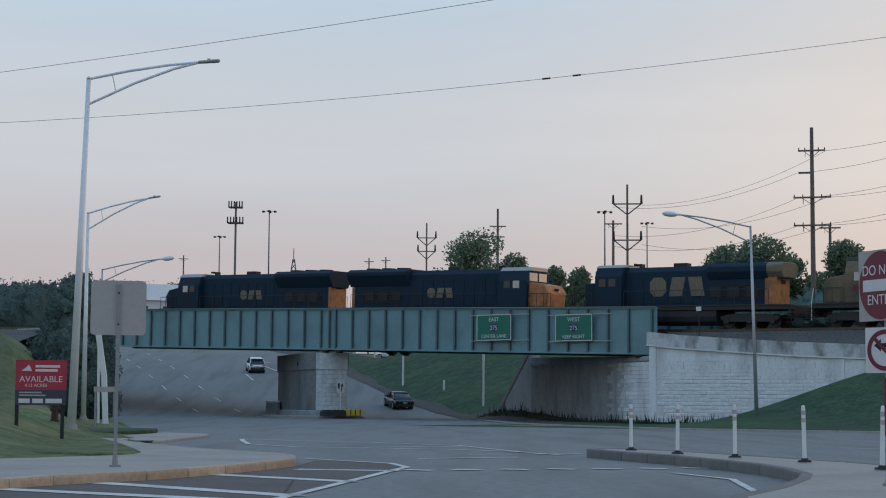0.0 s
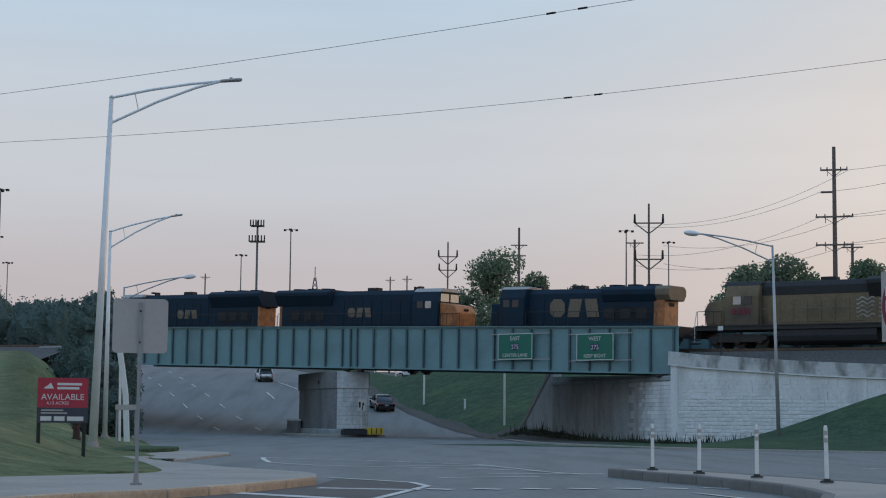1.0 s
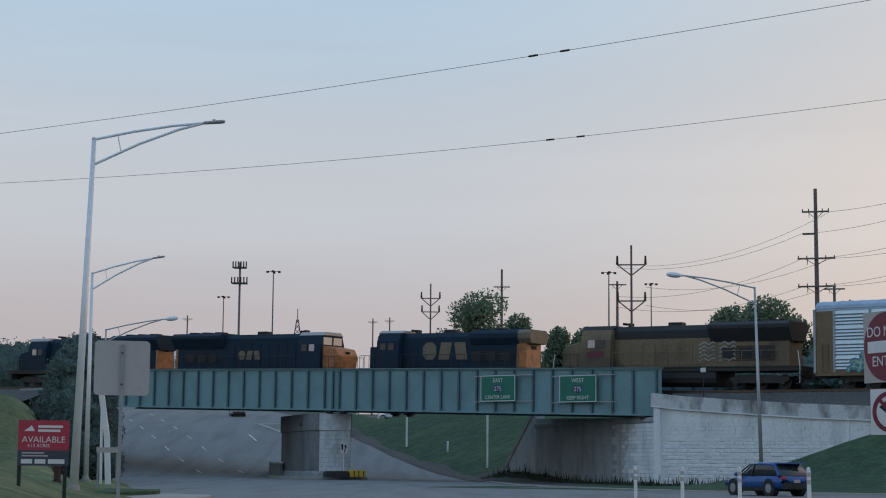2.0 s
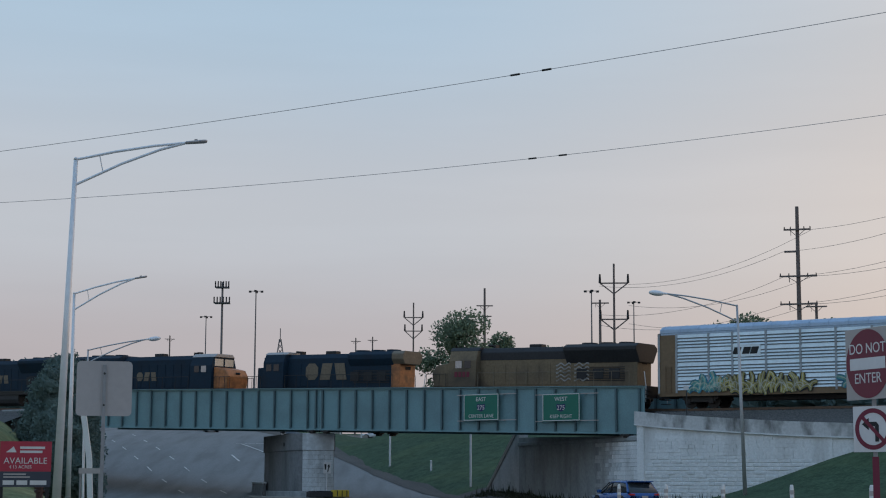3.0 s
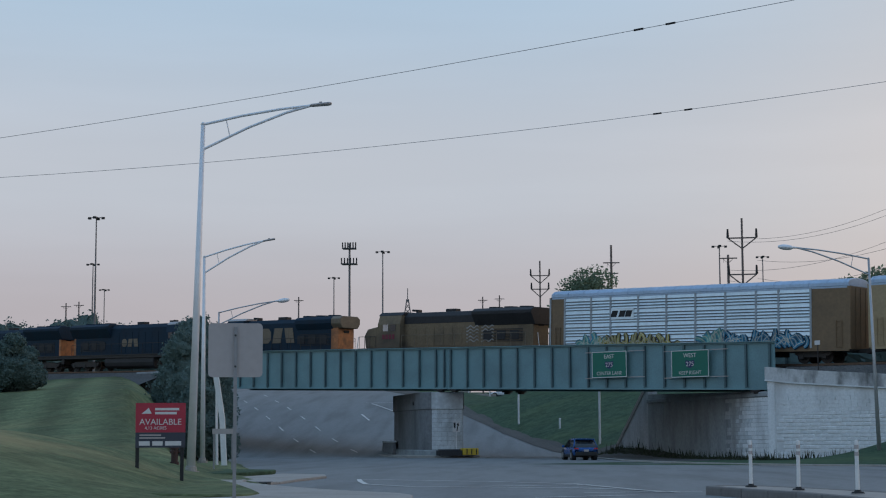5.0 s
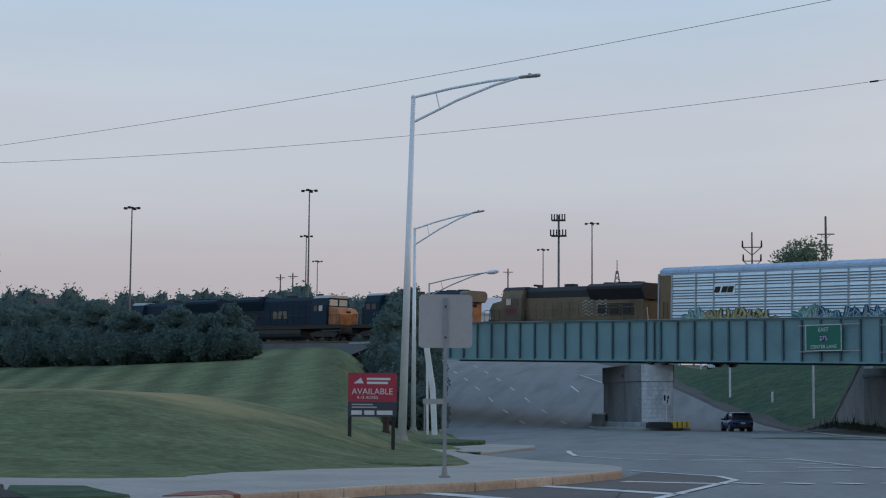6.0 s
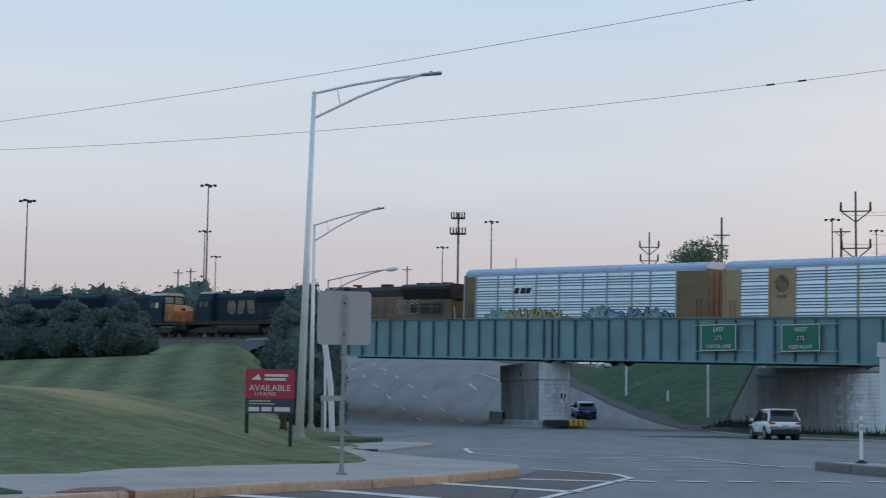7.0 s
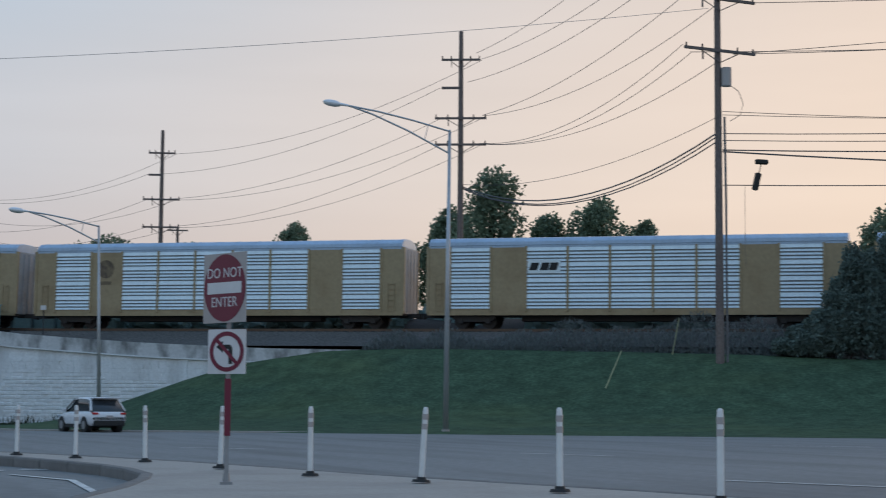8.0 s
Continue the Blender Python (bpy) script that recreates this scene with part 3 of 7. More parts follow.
def bridge():
    b = thing("railway_bridge", "teal painted steel plate girder railway bridge over the road", "bridge", TRACK)
    left = [-124.46 + 1.83 * k for k in range(18)] + [-92.45]
    right = [-91.75] + [-90.0 + 1.72 * k for k in range(16)] + [-62.3]
    # far girder and deck are set wider, unseen, to deepen the shade below
    for off in (-3.0, 5.4):
        girder(b, off, -125.2, -92.13, left)
        girder(b, off, -92.11, -61.94, right)

    def deck(bm):
        for s0 in range(-126, -62, 4):
            z = rail_z(s0 + 2)
            box(bm, s0, s0 + 4, -2.7, 5.1, z - 0.75, z - 0.35)
    part("deck", made(deck), "darksteel", b)

    def beams(bm):
        for k in range(36):
            s = -124.8 + 1.77 * k
            box(bm, s - 0.12, s + 0.12, -2.95, 5.35, GIRDER_TOP(s) - 3.2, rail_z(s) - 0.76)
    part("floor_beams", made(beams), "darksteel", b)
    # bearing shoes on the pier and the abutment
    for s, off in ((-92.9, -3), (-91.4, -3), (-92.9, 5.4), (-91.4, 5.4), (-63.4, -3), (-63.4, 5.4)):
        bm = bmesh.new()
        z = GIRDER_TOP(s) - 3.37
        box(bm, s - 0.35, s + 0.35, off - 0.3, off + 0.3, z - 0.12, z)
        box(bm, s - 0.2, s + 0.2, off - 0.2, off + 0.2, z - 0.26, z - 0.12)
        part("bearing", bm, "darksteel", b)
    return b


ROAD_AZ = -17.0
PIER_M = pose(-9.15, 139.2, 0, rz=-ROAD_AZ)   # nose of the pier, local +y along the road


def pier():
    p = thing("bridge_pier", "stained concrete bridge pier, shade coloured into its flank, whitewashed nose facing the road", "bridge pier", PIER_M)
    top = 5.2
    plan = [(-1.6, 2.8), (-1.58, 1.6), (-1.52, 0.8), (-1.4, 0.3), (-1.24, 0.07), (-1.05, 0), (1.45, 0), (1.55, 0.12), (1.55, 12.5), (-1.6, 12.5)]

    # shaft and cap are coloured dark for the flank's shade; the nose is whitewashed
    def stem(bm):
        prism(bm, plan, "z", -0.3, top - 0.35)
        soften(bm, 0.03, 1)
    part("stem", made(stem), "shadepier", p, "stained shaft, coloured dark for its shaded flank")

    def cap(bm):
        prism(bm, [(x * 1.06, y * 1.01 - 0.06) for x, y in plan], "z", top - 1.4, top)
        soften(bm, 0.04, 1)
    part("cap", made(cap), "shadepier", p, "projecting concrete cap band")

    def cap_face(bm):
        box(bm, -1.1, 1.54, -0.10, -0.055, top - 1.38, top - 0.02)
        soften(bm, 0.02, 1)
    part("cap_face", made(cap_face), "pale", p, "whitewashed face of the cap")

    def foot(bm):
        prism(bm, [(-1.8, 2.4), (-1.75, 1.1), (-1.6, 0.25), (-1.2, -0.15), (1.5, -0.15), (1.7, 0), (1.7, 12.7), (-1.8, 12.7)], "z", -0.3, 0.55)
        soften(bm, 0.06, 1)
    part("footing", made(foot), "pier", p)
    for row in range(9):
        left = -1.06 + (0.3 if row % 2 else 0)
        edges = [-1.06] + [left + 0.5 * k for k in range(1, 7) if left + 0.5 * k < 1.35] + [1.5]
        for x0, x1 in zip(edges, edges[1:]):
            z = 0.57 + row * 0.36
            part("block", made(lambda bm: (box(bm, x0 + 0.006, x1 - 0.006, -0.03, 0.05, z, z + 0.345), soften(bm, 0.012, 1))), "pale", p)
    # pipe outlet high on the shaded flank
    part("drain_hole", made(lambda bm: tube(bm, (-1.75, 4.0, 4.35), (-1.5, 4.0, 4.35), 0.16, 0.16, 12)), "black", p, "dark drain outlet")
    return p


def kerb_island():
    k = thing("median_curb", "low dark-stained concrete median curb round the pier", "curb", PIER_M)
    def ring(bm):
        prism(bm, [(-3.2, 2.5), (-3.0, 0.8), (-1.2, -1.6), (1.6, -2.6), (2.4, -2.2), (2.6, 0), (2.6, 14), (-3.3, 14)], "z", -0.3, 0.12)
        soften(bm, 0.04, 1)
    part("slab", made(ring), "concrete", k)
    return k


def abutment():
    """Concrete abutment under the near end of the bridge, its face along the road, with a sloping wing behind."""
    a = thing("bridge_abutment", "shaded grey concrete bridge abutment with board-marked face", "abutment", pose(14.4, 119.6, 0, rz=-ROAD_AZ + 3))

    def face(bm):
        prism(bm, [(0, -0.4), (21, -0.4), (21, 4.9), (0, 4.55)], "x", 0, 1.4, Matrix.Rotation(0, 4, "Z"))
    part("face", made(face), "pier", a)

    # skylight from the far opening is put into the wing's paler grey
    def wing(bm):
        prism(bm, [(21.0, -0.4), (28.0, -0.4), (27.6, 0.8), (21.0, 5.7)], "x", 0.0, 0.8)
    part("wing_wall", made(wing), "midgrey", a)

    def seat(bm):
        box(bm, -0.12, 1.5, -0.2, 21.05, 4.2, 4.5)
        soften(bm, 0.03, 1)
    part("bearing_seat", made(seat), "pier", a)
    part("sloping_coping", made(lambda bm: prism(bm, [(20.9, 5.62), (27.6, 0.7), (28.1, 0.72), (21.1, 5.95)], "x", -0.06, 0.86)), "concrete", a, "pale sloping coping of the wing wall")
    # whitewash carried round from the retaining wall, stepped down to mid grey further in
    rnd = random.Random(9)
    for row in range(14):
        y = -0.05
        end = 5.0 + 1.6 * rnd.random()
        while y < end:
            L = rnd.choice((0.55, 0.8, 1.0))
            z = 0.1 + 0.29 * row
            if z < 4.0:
                part("block", made(lambda bm: (box(bm, -0.035 - 0.02 * rnd.random(), 0.02, y + 0.006, y + L - 0.006, z, z + 0.275), soften(bm, 0.012, 1))), "whitewall" if y < 2.2 + rnd.random() else "pale" if y < 3.8 + rnd.random() else "midgrey", a)
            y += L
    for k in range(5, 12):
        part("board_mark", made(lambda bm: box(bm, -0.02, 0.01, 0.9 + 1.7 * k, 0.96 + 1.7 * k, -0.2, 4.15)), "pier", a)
    return a


WALL_TOP = lambda s: lerp(s, (-62, -60, -55, -50.6, -41.5, -20, 0), (6.2, 5.97, 5.6, 5.3, 4.88, 4.5, 4.2))


def retaining_wall():
    """Whitewashed rusticated wall in front of the track bed."""
    w = thing("wall_retaining", "whitewashed block retaining wall with a stained parapet", "retaining wall", TRACK, kind="structure")

    def core(bm):
        for k in range(14):
            s0, s1 = -61.8 + 2 * k, -59.8 + 2 * k
            vs = [bm.verts.new((s, y, z)) for s in (s0, s1) for y in (-4.35, -3.75) for z in (-0.5, WALL_TOP(s) - 0.85)]
            for q in ((0, 1, 3, 2), (4, 6, 7, 5), (0, 4, 5, 1), (2, 3, 7, 6), (1, 5, 7, 3)):
                bm.faces.new([vs[i] for i in q])
        bmesh.ops.recalc_face_normals(bm, faces=bm.faces)
    part("core", made(core), "whitewall", w)

    def parapet(bm):
        n = 12
        for k in range(n):
            s0, s1 = -61.9 + 2.2 * k, -59.7 + 2.2 * k
            vs = [bm.verts.new((s, y, z)) for s in (s0, s1) for y in (-4.5, -3.8) for z in (WALL_TOP(s) - 0.86, WALL_TOP(s))]
            for q in ((0, 1, 3, 2), (4, 6, 7, 5), (0, 4, 5, 1), (2, 3, 7, 6), (1, 5, 7, 3), (0, 2, 6, 4)):
                bm.faces.new([vs[i] for i in q])
        bmesh.ops.recalc_face_normals(bm, faces=bm.faces)
    part("parapet", made(parapet), "coping", w, "black-streaked whitewashed parapet")
    def ledge(bm):
        rows = [[bm.verts.new((s, y, WALL_TOP(s) + z)) for y, z in ((-4.3, -1.0), (-4.55, -0.95), (-4.55, -0.868), (-4.3, -0.868))] for s in [-61.9 + 2.0 * k for k in range(14)]]
        for a, b in zip(rows, rows[1:]):
            for i in range(4):
                bm.faces.new((a[i], b[i], b[(i + 1) % 4], a[(i + 1) % 4]))
        bmesh.ops.recalc_face_normals(bm, faces=bm.faces)
    part("ledge", made(ledge), "whitewall", w)
    for s in (-61.4, -47.6, -36.0):
        part("pilaster", made(lambda bm: (box(bm, s - (0.2 if s < -60 else 0.3), s + (0.2 if s < -60 else 0.3), -4.43, -4.2, -0.5, WALL_TOP(s) - 0.9), soften(bm, 0.03, 1))), "whitewall", w)
    rnd = random.Random(4)
    blocks = []
    for L in (0.62, 0.85, 0.45):
        bm = bmesh.new()
        vs = box(bm, -L / 2, L / 2, -0.05, 0.05, -0.115, 0.115)
        soften(bm, 0.03, 1)
        me = bpy.data.meshes.new("block")
        bm.to_mesh(me)
        bm.free()
        me.materials.append(M["whitewall"])
        blocks.append((L, me))
    rest = bmesh.new()
    count = 0
    for row in range(18):
        s = -62.3 - rnd.random() * 0.5
        z = 0.0 + row * 0.248
        while s < -35.5:
            L, me = blocks[rnd.randrange(3)]
            c = s + L / 2
            floor = lerp(c, (-58, -46, -36, -28, -20), (-0.6, 1.4, 3.2, 4.4, 5.0))
            if z + 0.12 < WALL_TOP(c) - 1.0 and z > floor - 0.4 and abs(c + 47.6) > 0.9 and abs(c + 36) > 0.9 and c > -60.9:
                y = -4.325 - rnd.random() * 0.035
                if count < 300:
                    ob = new("block", me)
                    ob.parent = w
                    ob.matrix_basis = pose(c, y, z, rx=rnd.uniform(-2, 2), rz=rnd.uniform(-1, 1))
                    count += 1
                else:
                    box(rest, c - L / 2, c + L / 2, y - 0.05, y + 0.05, z - 0.115, z + 0.115)
            s += L + 0.018
    tagged(part("blocks", rest, "whitewall", w), kind="stuff")
    return w


def bank_top(s, y):
    """Grass bank in front of the track; it climbs along the wall."""
    k = lerp(s, (-58, -53.5, -50.9, -48.5, -45.7, -41.8, -37.2, -30, -12, -5, 60), (0, 0.05, 0.3, 0.48, 0.66, 0.85, 0.98, 1.0, 0.92, 0.85, 0.75))
    z = lerp(y, (-29.5, -28.2, -24, -19, -15.5, -12, -8, -6.5, -4.3), (-0.4, -0.05, 0.12, 0.5, 1.05, 2.3, 4.2, 4.7, 4.85))
    return -0.12 + (z + 0.12) * k + (0.06 * noise.noise((s * 0.3, y * 0.3, 2)) if z > 0.2 else 0)


def embankment():
    ss = [-63 + 1.5 * k for k in range(70)] + [45, 60, 90, 140, 250]
    ys = [-29.5, -28.2, -26, -24, -21.5, -19, -17, -15.5, -14.5, -13.5, -12.5, -11.5, -10.5, -9.5, -8.5, -7.5, -6.5, -5.5, -4.3]
    vs = [(s, y, bank_top(s, y)) for s in ss for y in ys]
    w = len(ys)
    fs = [(i * w + j, (i + 1) * w + j, (i + 1) * w + j + 1, i * w + j + 1) for i in range(len(ss) - 1) for j in range(w - 1)]
    me = bpy.data.meshes.new("bank")
    me.from_pydata(vs, [], fs)
    me.shade_smooth()
    me.materials.append(M["lush"])
    ob = tags(new("ground_bank", me), "steep mown grass bank below the railway", "grass bank", kind="structure")
    ob.matrix_basis = TRACK

    for name, ss in (("ground_trackbed", [-61.5, -60] + [-57 + 6 * k for k in range(19)] + [70, 100, 150, 250]), ("ground_trackbed_far", [-330, -280, -240] + [-200 + 6 * k for k in range(12)] + [-129])):
        prof = [(-5.5 if name.endswith("far") else -4.3, -1.6), (-3.4, -0.9), (-2.2, -0.25), (2.2, -0.25), (3.4, -0.9), (7, -4)]
        if not name.endswith("far"):
            prof[0] = (-4.3, -1.25)
        vs = [(s, y, rail_z(s) + z) for s in ss for y, z in prof]
        w = len(prof)
        fs = [(i * w + j, (i + 1) * w + j, (i + 1) * w + j + 1, i * w + j + 1) for i in range(len(ss) - 1) for j in range(w - 1)]
        me = bpy.data.meshes.new(name)
        me.from_pydata(vs, [], fs)
        me.materials.append(M["ballast"])
        ob = tags(new(name, me), "dark crushed stone railway bed", "track bed", kind="structure")
        ob.matrix_basis = TRACK

    # added bank, near-black for the shadow and weeds seen under the train
    ss = [-58 + 6 * k for k in range(22)] + [90, 140, 250]
    prof = [(4.5, -1.6), (7.5, 0.7), (9.5, 1.25), (13, 1.2), (18, -2.5), (24, -5)]
    vs = [(s, y, rail_z(s) + z * step(-62, -40, s) - 2.0 * (1 - step(-62, -40, s)) + 0.25 * noise.noise((s * 0.2, y * 0.3, 5))) for s in ss for y, z in prof]
    w = len(prof)
    fs = [(i * w + j, (i + 1) * w + j, (i + 1) * w + j + 1, i * w + j + 1) for i in range(len(ss) - 1) for j in range(w - 1)]
    me = bpy.data.meshes.new("ground_berm")
    me.from_pydata(vs, [], fs)
    me.shade_smooth()
    me.materials.append(M["mulch"])
    ob = tags(new("ground_berm", me), "dark bank added behind the railway for the shadowed gap under the train", "berm", kind="structure")
    ob.matrix_basis = TRACK

    tr = thing("railway_track", "rusty steel railway track on dark ties", "railway track", TRACK, kind="structure")
    for y in (-0.76, 0.76):
        def rl(bm):
            pts = [-330, -200, -112, -60, -30, 0, 60, 200]
            for a, b in zip(pts, pts[1:]):
                vs = [bm.verts.new((s, yy, rail_z(s) + z)) for s in (a, b) for yy in (y - 0.035, y + 0.035) for z in (-0.17, 0)]
                for q in ((0, 1, 3, 2), (4, 6, 7, 5), (0, 4, 5, 1), (2, 3, 7, 6), (1, 5, 7, 3)):
                    bm.faces.new([vs[i] for i in q])
            bmesh.ops.recalc_face_normals(bm, faces=bm.faces)
        part("rail", made(rl), "rail", tr)
    ties = bmesh.new()
    for k in range(420):
        s = -230 + 0.65 * k
        box(ties, s - 0.11, s + 0.11, -1.3, 1.3, rail_z(s) - 0.36, rail_z(s) - 0.175)
    tagged(part("ties", ties, "darksteel", tr), kind="stuff")


def far_abutment():
    a = thing("bridge_abutment", "shaded grey concrete abutment at the far end of the bridge", "abutment", TRACK)
    part("block", made(lambda bm: (box(bm, -133, -126.6, -2.4, 4.2, -0.5, 5.95), soften(bm, 0.05, 1))), "pier", a)
    part("back_wall", made(lambda bm: (box(bm, -133, -126.8, -2.4, 3.9, 5.952, 8.0), soften(bm, 0.05, 1))), "pier", a)


def shoulder():
    """Muddy strip between the climbing carriageway and the grass."""
    ys = [112 + 3 * k for k in range(44)]
    vs, fs = [], []
    for y in ys:
        w = 1.3 + 0.3 * math.sin(y * 0.21) + 0.2 * math.sin(y * 0.57)
        for k in range(4):
            x = road_right(y) - 0.3 + (w + 0.3) * k / 3
            vs.append((x, y, max(ground_z(x, y), road_z(y)) + (0.05, 0.12, 0.10, 0.03)[k]))
    for j in range(len(ys) - 1):
        for k in range(3):
            i = j * 4 + k
            fs.append((i, i + 1, i + 5, i + 4))
    me = bpy.data.meshes.new("ground_shoulder")
    me.from_pydata(vs, [], fs)
    me.materials.append(M["dirt"])
    tags(new("ground_shoulder", me), "muddy brown road shoulder beside the grass", "road shoulder", kind="structure")


far_abutment()
shoulder()
bridge()
pier()
kerb_island()
abutment()
retaining_wall()
embankment()


# ---------------------------------------------------------------- train
def wheelset(bm, x, r=0.5):
    for y in (-0.76, 0.76):
        tube(bm, (x, y - 0.07, r), (x, y + 0.07, r), r, r, 20)
        tube(bm, (x, y * 1.09 - 0.03, r), (x, y * 1.09 + 0.03, r), r * 0.45, r * 0.4, 12)
    tube(bm, (x, -0.9, r), (x, 0.9, r), 0.1, 0.1, 8)


def truck(parent, x, axles, name="truck"):
    t = new(name)
    t.parent = parent
    t.matrix_basis = pose(x, 0, 0)
    span = axles[-1] + 0.5

    def frame_mesh(bm):
        for y in (-1.08, 1.08):
            prism(bm, [(-span, 0.62), (-span + 0.4, 0.42), (span - 0.4, 0.42), (span, 0.62), (span, 0.8), (span * 0.55, 0.98), (-span * 0.55, 0.98), (-span, 0.8)], "y", y - 0.1, y + 0.1)
            for a in axles:
                box(bm, a - 0.17, a + 0.17, y - 0.15, y + 0.15, 0.32, 0.7)
        box(bm, -0.35, 0.35, -1.1, 1.1, 0.6, 1.0)
        soften(bm, 0.02, 1)
    part("side_frame", made(frame_mesh), "darksteel", t)
    for a in axles:
        part("wheelset", made(wheelset, a), "darksteel", t)
    return t


def railing(bm, x0, x1, y, z0, z1, n):
    tube(bm, (x0, y, z1), (x1, y, z1), 0.025, 0.025, 6)
    for k in range(n + 1):
        x = x0 + (x1 - x0) * k / n
        tube(bm, (x, y, z0), (x, y, z1), 0.022, 0.022, 6)


def locomotive(s_front, length, scheme, style, nose_left=False, label="", letters=True, dark_nose=False):
    """Origin at the middle, on the rail. +x is the rear of the train's direction; style: wide (broad cab, flared radiators) or hood (narrow nose, small cab)."""
    lo = thing("locomotive", label, "locomotive", group="locomotives of the train")
    h = length / 2 - 0.35
    body = {"navy": "navy", "armour": "armour"}[scheme]
    roofm = {"navy": "navy", "armour": "sootgrey"}[scheme]
    flip = Matrix.Rotation(math.pi, 4, "Z") if nose_left else Matrix.Identity(4)
    base = new("underframe")
    base.parent = lo
    base.matrix_basis = flip
    # here the cab end is at +x

    def sill(bm):
        box(bm, -h, h, -1.5, 1.5, 1.25, 1.55)
        box(bm, -h + 0.1, h - 0.1, -1.56, 1.56, 1.5, 1.6)
        for x in (-h, h):
            box(bm, x - 0.12, x + 0.12, -1.5, 1.5, 0.75, 1.56)
            for k in range(4):
                for y in (-1.35, 1.35):
                    box(bm, x - 0.30, x + 0.30, y - 0.25, y + 0.25, 0.35 + 0.3 * k, 0.39 + 0.3 * k)
            box(bm, x - 0.45, x + 0.45, -0.16, 0.16, 0.75, 1.05)
        soften(bm, 0.015, 1)
    part("frame", made(sill), "darksteel", base)

    def tank(bm):
        prism(bm, [(-1.35, 0.45), (-1.0, 0.25), (1.0, 0.25), (1.35, 0.45), (1.45, 0.8), (1.4, 1.24), (-1.4, 1.24), (-1.45, 0.8)], "x", -h * 0.36, h * 0.36)
        soften(bm, 0.05, 2)
    part("fuel_tank", made(tank), "sootgrey", base)
    top = 4.55 if style == "wide" else 4.4
    cab0 = h - 5.0 if style == "wide" else h - 4.3
    cab1 = cab0 + 2.6 if style == "wide" else cab0 + 2.3
    hood_w = 0.95
    hood_mat = body

    def hood(bm):
        prism(bm, [(-hood_w, 1.6), (hood_w, 1.6), (hood_w, top - 0.35), (hood_w - 0.3, top), (-hood_w + 0.3, top), (-hood_w, top - 0.35)], "x", -h + (1.3 if style == "hood" else 1.1), cab0)
        soften(bm, 0.04, 2)
    part("hood", made(hood), hood_mat, base)
    if scheme == "armour":
        part("hood_top", made(lambda bm: (prism(bm, [(-hood_w - 0.02, top - 0.95), (hood_w + 0.02, top - 0.95), (hood_w + 0.02, top - 0.34), (hood_w - 0.29, top + 0.015), (-hood_w + 0.29, top + 0.015), (-hood_w - 0.02, top - 0.34)], "x", -h + 1.1, cab0), soften(bm, 0.04, 1))), "sootgrey", base, "sooty grey upper hood")
    rear = -h + (1.3 if style == "hood" else 1.1)
    # rear end panel in the bright colour
    endmat = "locogold" if scheme == "navy" else "armour"
    part("end_panel", made(lambda bm: (box(bm, rear - 0.06, rear + (0.85 if style == "hood" else 0.25), -hood_w - 0.02, hood_w + 0.02, 1.62, top - 0.5), soften(bm, 0.03, 1))), endmat, base, "bright end panel with steps")
    part("end_light", made(lambda bm: (tube(bm, (rear - 0.12, -0.13, top - 0.75), (rear - 0.05, -0.13, top - 0.75), 0.1, 0.1, 12), tube(bm, (rear - 0.12, 0.13, top - 0.75), (rear - 0.05, 0.13, top - 0.75), 0.1, 0.1, 12))), "sootgrey", base)
    part("number_box", made(lambda bm: box(bm, rear - 0.1, rear - 0.07, -0.32, 0.32, top - 1.35, top - 1.1)), "black", base)

    def rad(bm):
        if style == "wide":
            prism(bm, [(-0.97, top - 1.25), (0.97, top - 1.25), (1.5, top - 0.35), (1.5, top - 0.1), (1.1, top + 0.13), (-1.1, top + 0.13), (-1.5, top - 0.1), (-1.5, top - 0.35)], "x", rear - 0.25, rear + 6.0)
        else:
            prism(bm, [(-1.0, top - 1.0), (1.0, top - 1.0), (1.3, top - 0.5), (1.3, top - 0.15), (1.0, top + 0.1), (-1.0, top + 0.1), (-1.3, top - 0.15), (-1.3, top - 0.5)], "x", rear + 0.6, rear + 5.2)
        soften(bm, 0.04, 1)
    part("radiator", made(rad), roofm, base)
    if style == "hood" and scheme == "navy":
        part("end_hood", made(lambda bm: (prism(bm, [(-0.96, top - 0.95), (0.96, top - 0.95), (1.25, top - 0.55), (1.25, top - 0.12), (0.95, top + 0.12), (-0.95, top + 0.12), (-1.25, top - 0.12), (-1.25, top - 0.55)], "x", rear - 0.55, rear + 0.95), soften(bm, 0.05, 1))), "dullgold", base, "worn gold hood over the end")
    if scheme == "armour":
        for x in (-h, h):
            for y in (-1.5, 1.5):
                part("step_rail", made(lambda bm: chain(bm, [(x, y, 0.45), (x, y, 1.6), (x * 0.985, y, 2.6)], 0.03)), "white", base, "white step rail")
    for k in range(3):
        part("roof_fan", made(lambda bm: (tube(bm, (rear + 1.4 + 1.6 * k, 0, top + 0.1), (rear + 1.4 + 1.6 * k, 0, top + 0.28), 0.62, 0.58, 18))), roofm, base)
    part("exhaust_stack", made(lambda bm: (box(bm, -0.2, 0.9, -0.35, 0.35, top - 0.02, top + 0.28), soften(bm, 0.05, 1))), "sootgrey", base)
    part("air_horn", made(lambda bm: [tube(bm, (cab0 - 0.8, y, top + 0.25), (cab0 - 0.3, y, top + 0.25), 0.03, 0.1, 8) for y in (-0.15, 0.05, 0.25)] + [box(bm, cab0 - 0.95, cab0 - 0.75, -0.2, 0.3, top - 0.02, top + 0.3)]), "sootgrey", base)
